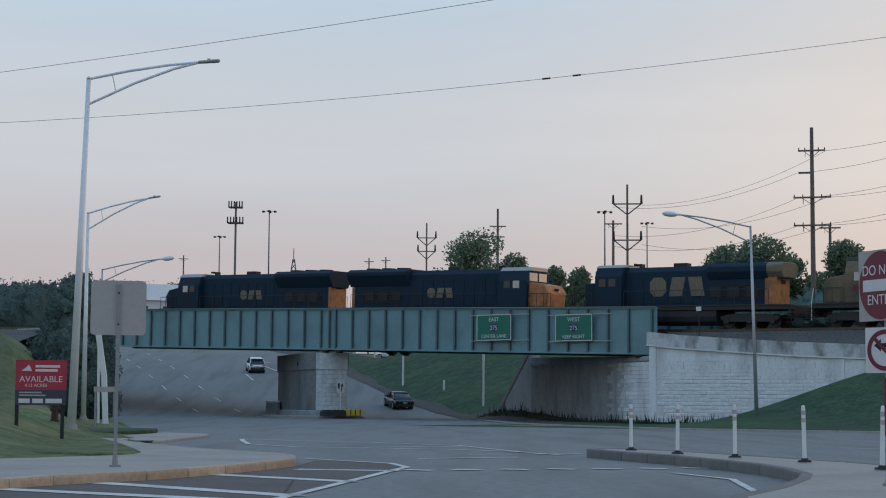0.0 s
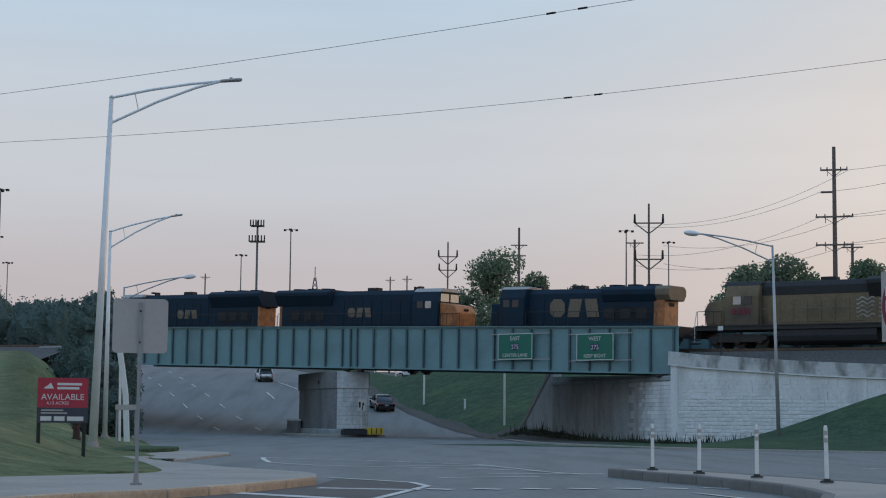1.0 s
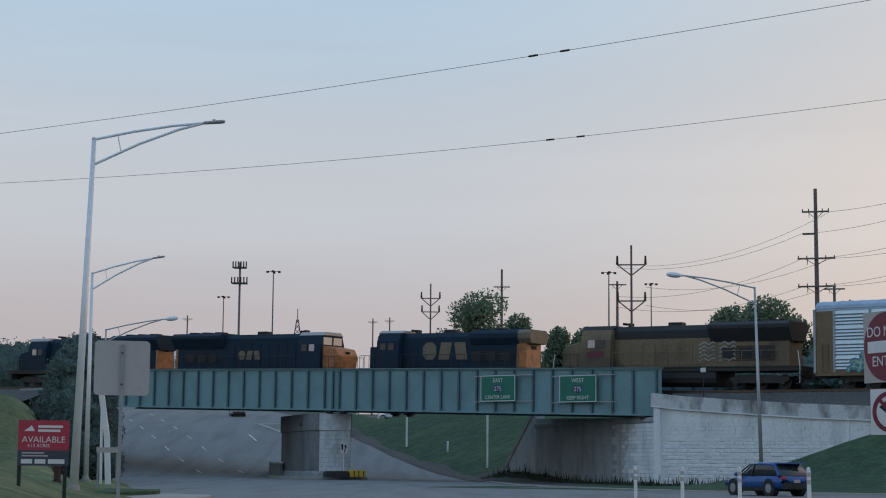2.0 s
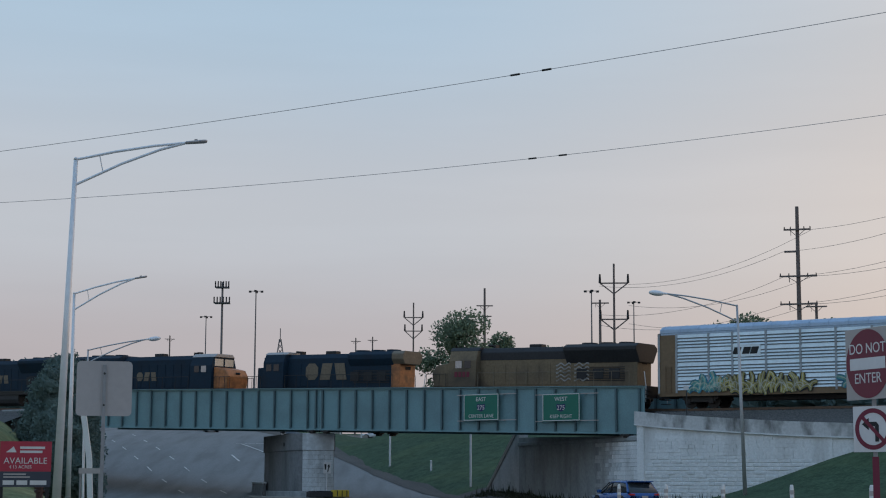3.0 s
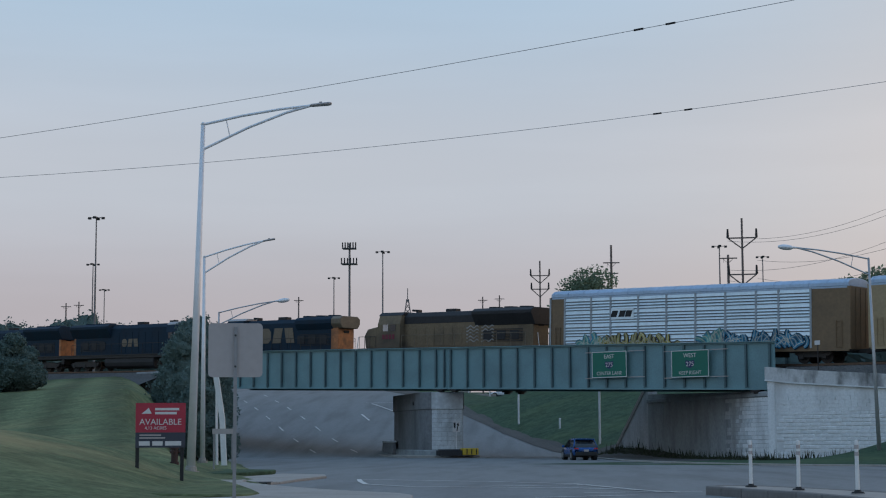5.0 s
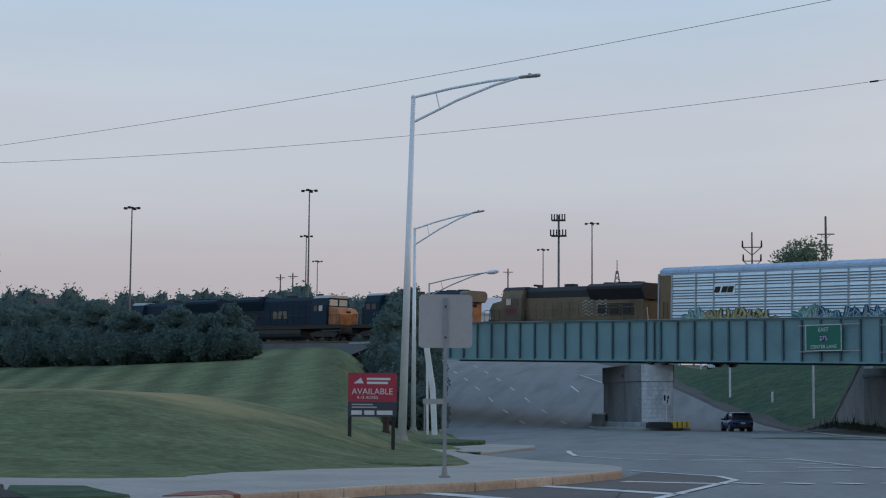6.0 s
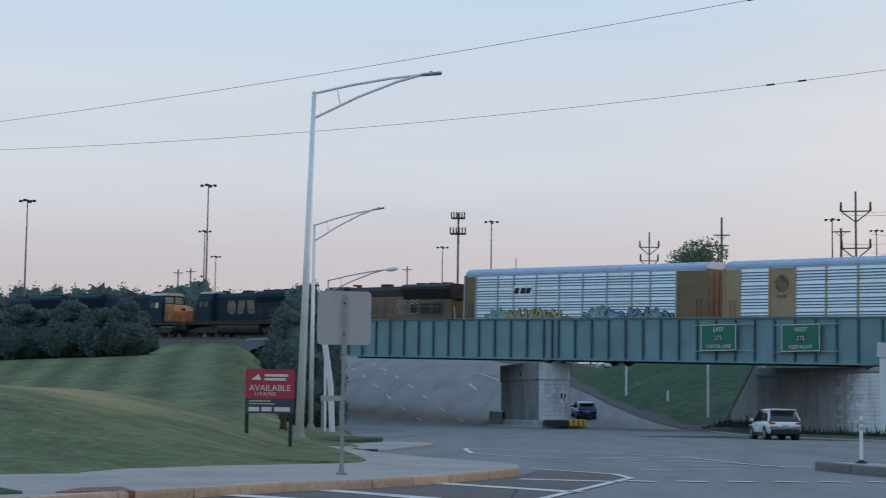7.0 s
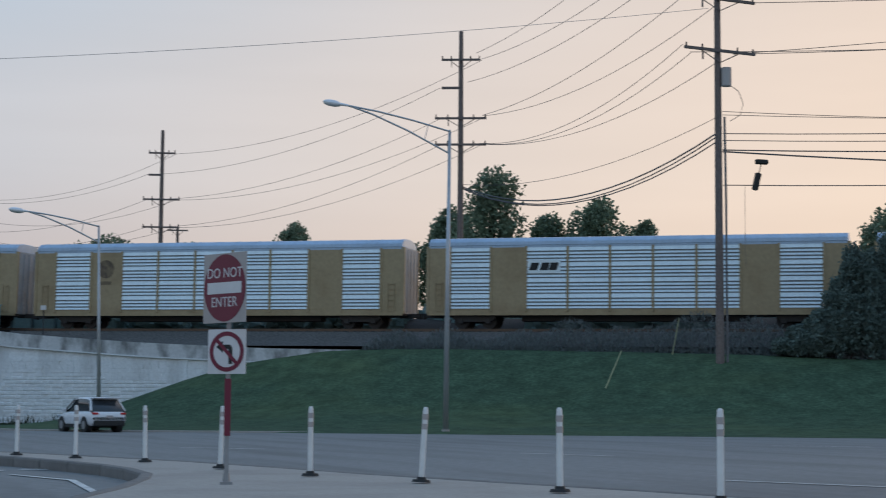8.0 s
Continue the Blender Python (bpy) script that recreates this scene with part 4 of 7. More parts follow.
    # hood doors and intake grilles along both sides
    for side in (-1, 1):
        y = side * (hood_w + 0.012)
        x = rear + 6.4
        while x < cab0 - 1.2:
            part("hood_door", made(lambda bm: (box(bm, x, x + 0.95, y - 0.02, y + 0.02, 1.75, top - (1.25 if scheme == "armour" else 0.75)), soften(bm, 0.012, 1))), body, base)
            x += 1.02
        part("intake_grille", made(lambda bm: [box(bm, rear + 1.0, rear + 4.8, y - 0.03, y + 0.03, 2.0 + 0.12 * k, 2.05 + 0.12 * k) for k in range(9)]), "sootgrey", base)
        for k in range(3):
            part("grille_panel", made(lambda bm: (box(bm, rear + 1.4 + 1.4 * k, rear + 2.3 + 1.4 * k, y - 0.045, y + 0.045, 2.15, 2.9), soften(bm, 0.015, 1))), "sootgrey", base)
        part("handrail", made(railing, rear + 0.3, cab0 - 0.2, side * 1.5, 1.6, 2.65, 9), "darksteel" if scheme == "navy" else "dullgold", base)
    if style == "wide":
        def cab(bm):
            prism(bm, [(-1.5, 1.6), (1.5, 1.6), (1.5, 3.6), (1.25, 4.35), (0.9, 4.6), (-0.9, 4.6), (-1.25, 4.35), (-1.5, 3.6)], "x", cab0, cab1)
            soften(bm, 0.05, 2)
        part("cab", made(cab), body, base)
        part("cab_roof", made(lambda bm: (prism(bm, [(-1.28, 4.34), (1.28, 4.34), (0.92, 4.64), (-0.92, 4.64)], "x", cab0 - 0.05, cab1 + 0.12), soften(bm, 0.03, 1))), "signback" if scheme == "navy" else "sootgrey", base, "pale weathered cab roof")

        def nose(bm):
            prism(bm, [(cab1, 1.6), (h - 0.75, 1.6), (h - 0.6, 2.7), (h - 0.95, 3.25), (cab1, 3.5)], "y", -1.25, 1.25)
            soften(bm, 0.12, 2)
        part("nose", made(nose), "navy" if dark_nose else "locogold" if scheme == "navy" else "armour", base, "dark nose" if dark_nose else "bright yellow nose")
        part("windshield", made(lambda bm: [box(bm, cab1 - 0.01, cab1 + 0.03, y - 0.52, y + 0.52, 3.58, 4.2) for y in (-0.62, 0.62)]), "brightglass", base)
        part("nose_light", made(lambda bm: [tube(bm, (h - 0.72, y, 2.95), (h - 0.60, y, 2.9), 0.1, 0.1, 12) for y in (-0.13, 0.13)]), "sootgrey", base)
    else:
        def cab(bm):
            prism(bm, [(-1.5, 1.6), (1.5, 1.6), (1.5, 3.75), (1.2, 4.4), (0.8, 4.55), (-0.8, 4.55), (-1.2, 4.4), (-1.5, 3.75)], "x", cab0, cab1)
            soften(bm, 0.05, 2)
        part("cab", made(cab), body, base)
        part("cab_roof", made(lambda bm: (prism(bm, [(-1.22, 4.4), (1.22, 4.4), (0.85, 4.62), (-0.85, 4.62)], "x", cab0 - 0.1, cab1 + 0.1), soften(bm, 0.03, 1))), "signback", base, "pale weathered cab roof")
        part("nose", made(lambda bm: (box(bm, cab1, h - 0.7, -0.8, 0.8, 1.6, 3.35), soften(bm, 0.1, 2))), body, base)
        part("windshield", made(lambda bm: [box(bm, cab1 - 0.01, cab1 + 0.03, y - 0.3, y + 0.3, 3.5, 4.15) for y in (-1.05, 1.05)]), "glass", base)
    for side in (-1, 1):
        y = side * 1.505
        for k in range(2):
            part("cab_window", made(lambda bm: (box(bm, cab0 + 0.5 + 0.85 * k, cab0 + 1.1 + 0.85 * k, y - 0.02, y + 0.02, 3.02, 3.58))), "glass" if k == 0 or style == "hood" else "brightglass", base)
        part("end_railing", made(railing, cab1 + 0.3, h - 0.2, side * 1.45, 1.6, 2.6, 3), "darksteel", base)
    # weathered road emblem on both flanks, as plain shapes
    for side in (-1, 1):
        y = side * (hood_w + 0.05)
        if scheme == "navy" and letters:
            cx, sc = (cab0 - 4.3, 1.35) if style == "hood" else (-0.4, 0.78)

            for j, kind in enumerate("ozy"):
                def mark(bm):
                    hh = sc / 2
                    x0 = cx + (j - 1) * sc * 1.15 * (1 if side < 0 else -1)
                    w2, tk = sc * 0.5, sc * 0.22
                    z = 2.95 if style == "hood" else 2.75
                    yy0, yy1 = min(y, y + side * 0.006), max(y, y + side * 0.006)
                    shape = {"o": [(w2, hh * 0.5), (w2 * 0.5, hh), (-w2 * 0.5, hh), (-w2, hh * 0.5), (-w2, -hh * 0.5), (-w2 * 0.5, -hh), (w2 * 0.5, -hh), (w2, -hh * 0.5)],
                             "z": [(w2, hh), (-w2 * 0.6, hh), (-w2, -hh), (w2 * 0.6, -hh)],
                             "y": [(w2 * 0.6, hh), (-w2, hh), (-w2 * 0.6, -hh), (w2, -hh)]}[kind]
                    mir = 1 if side < 0 else -1
                    prism(bm, [(x0 + mir * px, z + pz) for px, pz in shape], "y", yy0, yy1)
                part("emblem_shape", made(mark), "dullgold", base, "worn gold emblem shape")
        elif scheme == "armour":
            for x0 in (-4.9, -3.3):
                def flag(bm):
                    for k in range(5):
                        pts = [(x0 + 0.1 * j, 2.05 + 0.28 * k + 0.09 * math.sin(j * 0.9)) for j in range(14)]
                        y0, y1 = min(y, y + side * 0.006), max(y, y + side * 0.006)
                        for (a, za), (c, zc) in zip(pts, pts[1:]):
                            prism(bm, [(a, za), (c, zc), (c, zc + 0.11), (a, za + 0.11)], "y", y0, y1)
                part("wavy_stripes", made(flag), "palestripe", base, "pale wavy stripes")
            part("number_bars", made(lambda bm: [box(bm, cab0 + 0.6 + 0.38 * k, cab0 + 0.88 + 0.38 * k, side * 1.52 - 0.004, side * 1.52 + 0.004, 2.35, 2.75) for k in range(4)]), "signred", base)
    for x in (-h + 3.2, h - 3.2):
        truck(lo, x, (-1.75, 0, 1.75))
    lo["s0"] = s_front + length / 2
    return lo


def autorack(s0, length, scheme, pattern, marks=(), label=""):
    """Covered car carrier. Pattern: one letter a bay: p silver louvred panel, y plain painted panel, e end panel."""
    ra = thing("autorack_car", label, "railway car", group="covered auto carriers of the train")
    h = length / 2 - 0.8
    paint = {"yellow": "rackyellow", "brown": "rackbrown"}[scheme]
    upright = {"yellow": "rackyellow", "brown": "rackpost"}[scheme]
    low, eave, top = 0.95, 5.25, 5.85

    def under(bm):
        box(bm, -h, h, -1.2, 1.2, 0.82, 1.12)
        box(bm, -h * 0.55, h * 0.55, -0.5, 0.5, 0.5, 0.85)
        for x in (-h, h):
            box(bm, x - 0.6, x + 0.6, -0.15, 0.15, 0.72, 1.0)
            box(bm, x + (0.6 if x > 0 else -0.82), x + (0.82 if x > 0 else -0.6), -0.22, 0.22, 0.66, 1.02)
        soften(bm, 0.02, 1)
    part("underframe", made(under), "darksteel", ra)
    part("side_sill", made(lambda bm: [box(bm, -h, h, y - 0.04, y + 0.04, low - 0.12, low + 0.28) for y in (-1.5, 1.5)]), paint, ra)
    part("eave_rail", made(lambda bm: [box(bm, -h, h, y - 0.05, y + 0.05, eave - 0.12, eave + 0.04) for y in (-1.5, 1.5)]), "rackroof", ra)

    def roof(bm):
        prism(bm, [(-1.58, eave), (1.58, eave), (1.55, eave + 0.28), (1.2, top - 0.1), (0.5, top), (-0.5, top), (-1.2, top - 0.1), (-1.55, eave + 0.28)], "x", -h + 0.05, h - 0.05)
        soften(bm, 0.04, 1)
    part("roof", made(roof), "rackroof", ra)
    part("roof_rib", made(lambda bm: [prism(bm, [(-1.6, eave + 0.02), (1.6, eave + 0.02), (1.57, eave + 0.29), (1.22, top - 0.08), (0.5, top + 0.02), (-0.5, top + 0.02), (-1.22, top - 0.08), (-1.57, eave + 0.29)], "x", x - 0.02, x + 0.02) for x in [-h + 0.3 + (2 * h - 0.6) * k / 18 for k in range(19)]]), "rackroof", ra)

    # bays: e 0.55 wide, s narrow panel 0.7, p and y 1
    wide = {"e": 0.55, "p": 1.0, "y": 0.85, "s": 0.72, "b": 1.15}
    unit = (2 * h) / sum(wide[c] for c in pattern)
    shared = {}
    x = -h
    for c in pattern:
        w = wide[c] * unit
        for side in (-1, 1):
            y = side * 1.5
            if c in "ps":
                key = (round(w, 3), side)
                if key not in shared:
                    def louvre(bm):
                        z, k = low + 0.30, 0
                        zs = []
                        while z < eave - 0.22:
                            big = k % 4 == 3
                            tall = 0.26 if big else 0.135
                            d = 0.09
                            prism(bm, [(side * 0.0, z + 0.045), (side * d, z), (side * d, z + 0.02), (side * 0.03, z + tall), (side * 0.0, z + tall)], "x", 0.05, w - 0.05)
                            z += tall + (0.075 if big else 0.085)
                            k += 1
                    shared[key] = made(louvre)
                    me = bpy.data.meshes.new("panel")
                    shared[key].to_mesh(me)
                    shared[key].free()
                    me.materials.append(M["rackpanel"])
                    shared[key] = me
                bk = part("panel", made(lambda bm: box(bm, 0.05, w - 0.05, -0.012, 0.012, low + 0.28, eave - 0.12)), "rackback", ra, "screened side panel")
                bk.matrix_basis = pose(x, y, 0)
                ob = tagged(new("louvres", shared[key]), "silver horizontal louvres", kind="stuff")
                ob.parent = bk
            else:
                part("painted_panel", made(lambda bm: (box(bm, x, x + w, y - 0.05, y + 0.05, low + 0.28, eave - 0.12))), paint, ra)
            part("post", made(lambda bm: (box(bm, x - 0.075, x + 0.075, y - 0.115, y + 0.115, low + 0.1, eave - 0.05), soften(bm, 0.012, 1))), upright, ra)
        x += w
    for end in (-1, 1):
        d = part("end_door", made(lambda bm: (box(bm, end * h - 0.05, end * h + 0.05, -1.45, 1.45, low, eave), soften(bm, 0.02, 1))), "rackpost" if scheme == "yellow" else paint, ra, "ribbed end door")
        for yy in (-1.49, 1.49):
            part("corner_post", made(lambda bm: box(bm, end * h - 0.11, end * h + 0.11, yy - 0.09, yy + 0.09, low, eave)), paint, ra)
        part("door_rib", made(lambda bm: [box(bm, end * h - 0.09, end * h + 0.09, yy - 0.03, yy + 0.03, low + 0.1, eave - 0.1) for yy in (-1.4, -0.7, 0, 0.7, 1.4)]), "rackpost" if scheme == "yellow" else paint, d)
        for yy in (-1.6, 1.6):
            part("ladder", made(lambda bm: [box(bm, end * (h - 0.75) - 0.22, end * (h - 0.75) + 0.22, yy - 0.02, yy + 0.02, 1.1 + 0.35 * k, 1.13 + 0.35 * k) for k in range(6)] + [box(bm, end * (h - 0.75) + sx - 0.015, end * (h - 0.75) + sx + 0.015, yy - 0.02, yy + 0.02, 1.05, 2.95) for sx in (-0.22, 0.22)]), paint, ra)
        part("end_cap", made(lambda bm: (prism(bm, [(-1.5, eave), (1.5, eave), (1.2, top - 0.14), (-1.2, top - 0.14)], "x", end * (h - 0.26) - 0.05, end * (h - 0.26) + 0.05))), "rackroof", ra)
    for kind, frac, z, size in marks:
        for side in (-1,):
            y = side * 1.5
            cx = -h + 2 * h * frac
            if kind == "roundel":
                part("roundel", made(lambda bm: (tube(bm, (cx, y + side * 0.055, z), (cx, y + side * 0.062, z), size, size, 24), box(bm, cx - size * 0.7, cx + size * 0.7, y + side * 0.06 - 0.003, y + side * 0.06 + 0.003, z - size * 1.7, z - size * 1.35))), "emblembrown", ra, "faded brown round emblem")
            elif kind == "bar":
                part("emblem_plate", made(lambda bm: box(bm, cx - size, cx + size, y + side * 0.098 - 0.003, y + side * 0.098 + 0.003, z - 0.42, z + 0.42)), "rackpanel", ra)
                part("emblem", made(lambda bm: [prism(bm, [(cx - size * 0.95 + a, z - 0.24), (cx - size * 0.95 + a + 0.5 * size, z - 0.24), (cx - size * 0.95 + a + 0.66 * size, z + 0.24), (cx - size * 0.95 + a + 0.16 * size, z + 0.24)], "y", y + side * 0.106 - 0.002, y + side * 0.106 + 0.002) for a in (0, 0.66 * size, 1.2 * size)]), "black", ra, "black slanted emblem")
            elif kind.startswith("graf"):
                rnd = random.Random(int(frac * 1000))

                # each letter is a few bent strokes; the same strokes serve outline, fill and highlight
                strokes = []
                a = cx - size
                while a < cx + size:
                    wd = rnd.uniform(0.34, 0.55)
                    for k in range(3):
                        q = [(a + rnd.uniform(0, wd), z + rnd.uniform(-0.75, -0.2))]
                        head, bend = rnd.uniform(0.6, 2.5), rnd.uniform(-0.55, 0.55)
                        for j in range(5):
                            q.append((q[-1][0] + 0.19 * math.cos(head), q[-1][1] + 0.27 * math.sin(head)))
                            head += bend
                        fall = 1 - 0.3 * abs(a - cx) / size
                        strokes.append([(px, z + (pz - z) * fall) for px, pz in q])
                    a += wd

                def spray(bm, thick, out, dz):
                    for i, q in enumerate(strokes):
                        yy = y + side * (0.120 + out + 0.0004 * (i % 9))
                        rows = []
                        for j, (px, pz) in enumerate(q):
                            b0, b1 = q[max(0, j - 1)], q[min(len(q) - 1, j + 1)]
                            dx, dd = b1[0] - b0[0], b1[1] - b0[1]
                            n = math.hypot(dx, dd) or 1
                            t2 = thick * (0.7 if j in (0, len(q) - 1) else 1)
                            rows.append((bm.verts.new((px - dd / n * t2, yy, pz + dz + dx / n * t2)), bm.verts.new((px + dd / n * t2, yy, pz + dz - dx / n * t2))))
                        for r0, r1 in zip(rows, rows[1:]):
                            bm.faces.new((r0[0], r0[1], r1[1], r1[0]))
                main, edge = {"graf_yellow": ("graf1", "sootgrey"), "graf_blue": ("graf2", "navy"), "graf_green": ("graf3", "graf2")}[kind]
                part("spray_outline", made(spray, 0.21, 0.0, -0.02), edge, ra, "dark outline of spray paint")
                part("spray_lettering", made(spray, 0.125, 0.005, 0.0), main, ra, "illegible spray painted lettering")
                part("spray_highlight", made(spray, 0.022, 0.010, 0.03), "graflight", ra, "pale highlights of spray paint")
    for x in (-h + 3.0, h - 3.0):
        truck(ra, x, (-0.9, 0.9))
    ra["s0"] = s0 + length / 2
    return ra


TRAIN = [
    locomotive(-114.7, 21.8, "navy", "wide", nose_left=True, dark_nose=True, label="grimy dark navy diesel locomotive leading the train"),
    locomotive(-93.4, 21.9, "navy", "wide", label="dark navy diesel locomotive with an orange-yellow nose"),
    locomotive(-70.5, 18.3, "navy", "hood", nose_left=True, label="dark navy older locomotive with a large worn emblem"),
    locomotive(-51.3, 20.7, "armour", "wide", nose_left=True, label="sooty dull yellow diesel locomotive with pale wavy stripes"),
    autorack(-30.6, 27.35, "brown", "epspppppspb", [("bar", 0.265, 3.85, 1.1), ("graf_green", 0.14, 1.6, 0.9), ("graf_yellow", 0.31, 1.55, 3.4), ("graf_green", 0.58, 1.75, 0.8), ("graf_blue", 0.72, 1.6, 3.4)], label="silver louvred auto carrier with spray-painted graffiti along its sill"),
    autorack(-3.25, 27.15, "yellow", "epypppppype", [("roundel", 0.20, 4.0, 0.62)], label="yellow and silver louvred auto carrier with a round emblem"),
    autorack(23.9, 28.1, "yellow", "epypppppype", [("roundel", 0.20, 4.0, 0.62)], label="yellow and silver louvred auto carrier with a round emblem"),
    autorack(52.1, 28.0, "yellow", "epypppppype", [("bar", 0.29, 3.9, 1.05)], label="yellow and silver louvred auto carrier with a black emblem"),
    autorack(80.1, 28.0, "yellow", "epypppppype", [("bar", 0.29, 3.9, 1.05)], label="yellow and silver louvred auto carrier at the tail"),
]
TRAIN_SPEED = 10.6


def train_pose(car, t):
    s = car["s0"] - TRAIN_SPEED * t
    a, b = rail_z(s - 8), rail_z(s + 8)
    return TRACK @ pose(s, 0, (a + b) / 2, ry=-math.degrees(math.atan2(b - a, 16)))


# ---------------------------------------------------------------- street furniture
def polar(az, d, z=None):
    x, y = d * math.sin(radians(az)), d * math.cos(radians(az))
    return Vector((x, y, ground_z(x, y) if z is None else z))


def lift(el, d):
    return EYE[2] + d * math.tan(radians(el))


def slab(bm, outline, z0, z1, bevel=0.03):
    prism(bm, outline, "z", z0, z1)
    if bevel:
        soften(bm, bevel, 1)


def strip(name, p, q, width, parent, mat="marking", z=0.034):
    p, q = Vector((*p, 0)), Vector((*q, 0))
    d = (q - p).normalized()
    n = Vector((-d.y, d.x, 0)) * width / 2
    bm = bmesh.new()
    pts = []
    k = max(1, int((q - p).length / 4))
    for i in range(k + 1):
        c = p + (q - p) * i / k
        pts.append((c - n, c + n))
    z += 0.05 if p.y > 120 else 0
    vs = [[bm.verts.new((v.x, v.y, road_z(v.y) + z)) for v in pr] for pr in pts]
    for a, b in zip(vs, vs[1:]):
        f = bm.faces.new((a[0], b[0], b[1], a[1]))
        if f.normal.z < 0:
            f.normal_flip()
    bmesh.ops.recalc_face_normals(bm, faces=bm.faces)
    return part(name, bm, mat, parent)


def markings():
    r = bpy.data.objects["road"]
    hatch = [((-9.0, 21.0), (-3.2, 19.2)), ((-5.9, 22.8), (-2.6, 20.6)), ((-5.07, 24.9), (-1.8, 21.5)), ((-3.77, 28.0), (-1.3, 25.6)), ((-2.55, 30.4), (-0.75, 30.0))]
    bm = bmesh.new()
    f = bm.faces.new([bm.verts.new((x, y, road_z(y) + 0.027)) for x, y in ((-14, 12.5), (-2.9, 14.5), (-2.05, 20.6), (-0.7, 31.8), (-1.05, 33.8), (-2.6, 35.6), (-2.7, 31.9), (-3.1, 30), (-3.5, 28.2), (-4.4, 25.6), (-5.4, 23.9), (-6.1, 21.8), (-7.2, 18.8), (-8.8, 17.4))])
    if f.normal.z < 0:
        f.normal_flip()
    bmesh.ops.recalc_face_normals(bm, faces=bm.faces)
    part("asphalt_patch", bm, "patch", r, "darker asphalt under the hatching")
    for p, q in hatch:
        strip("hatch_stripe", p, q, 0.42, r)
    for p, q in (((-2.0, 20.6), (-0.64, 31.9)), ((-0.64, 31.9), (-1.0, 33.9)), ((-1.0, 33.9), (-2.9, 36.6))):
        strip("edge_line", p, q, 0.15, r)
    for k in range(7):
        x = -0.66 + 0.86 * k
        strip("dash_mark", (x, 30.5 + 0.32 * k), (x + 0.5, 30.3 + 0.32 * k), 0.36, r)
    for p, q in (((-6.6, 57.1), (-6.15, 53.6)), ((-6.15, 53.6), (-5.55, 49.8)), ((-5.55, 49.8), (-4.0, 46.9)), ((-4.0, 46.9), (-1.8, 45.9)), ((-1.8, 45.9), (0.4, 45.0)), ((0.4, 45.0), (1.8, 43.4)), ((1.8, 43.4), (2.8, 40.6)), ((-6.6, 57.1), (-4.7, 55.2)), ((-4.7, 55.2), (-2.1, 53.0)), ((-2.1, 53.0), (0.46, 49.6)), ((0.46, 49.6), (2.4, 41.2)), ((-0.5, 37.0), (1.7, 38.6)), ((-2.1, 46.9), (0.9, 48.6)), ((0.6, 40.5), (3.4, 41.6))):
        strip("lane_line", p, q, 0.16, r)
    for p, q in (((14.8, 24.8), (16.6, 20.5)), ((31.6, 49.8), (34.0, 47.6)), ((18.9, 42.1), (20.0, 38.9)), ((11.5, 50.0), (13.4, 47.5)), ((24.0, 33.0), (25.8, 31.2))):
        strip("lane_line", p, q, 0.14, r)
    # right-hand lane edge by the island
    strip("edge_line", (4.2, 23.0), (4.6, 27.4), 0.12, r)
    strip("edge_line", (4.6, 27.4), (4.0, 29.9), 0.12, r)
    # climbing carriageway beyond the bridge: broken lines and a solid line
    for base in (-21.0, -17.3):
        for k in range(9):
            y = 132 + 9.5 * k
            x0 = base - 0.31 * (y - 150)
            strip("lane_dash", (x0, y), (x0 - 0.31 * 3, y + 3), 0.13, r)
    strip("lane_line", (-14.5, 178), (-21.2, 196), 0.2, r)
    strip("lane_line", (-19.5, 178), (-21.0, 184), 0.2, r)
    strip("edge_line", (-18.0, 197), (-22.0, 197), 0.2, r)
    for k in range(2):
        strip("tar_seam", ((-2.3, 27.5), (-1.5, 33))[k], ((-2.0, 22), (0.6, 32.6))[k], 0.04, r, "black", 0.03)


def kerb_run(parent, pts, width, z0, z1, length=1.4, mat="kerb"):
    """Kerbstones laid along a line of points, each a stone of its own."""
    pts = [Vector((*p, 0)) for p in pts]
    for a, b in zip(pts, pts[1:]):
        n = max(1, round((b - a).length / length))
        d = (b - a) / n
        turn = math.atan2(d.y, d.x)
        for k in range(n):
            bm = bmesh.new()
            box(bm, -d.length / 2 + 0.006, d.length / 2 - 0.006, -width / 2, width / 2, z0, z1)
            soften(bm, 0.045, 2)
            ob = part("curb_stone", bm, mat, parent)
            ob.matrix_basis = Matrix.Translation(a + d * (k + 0.5)) @ Matrix.Rotation(turn, 4, "Z")


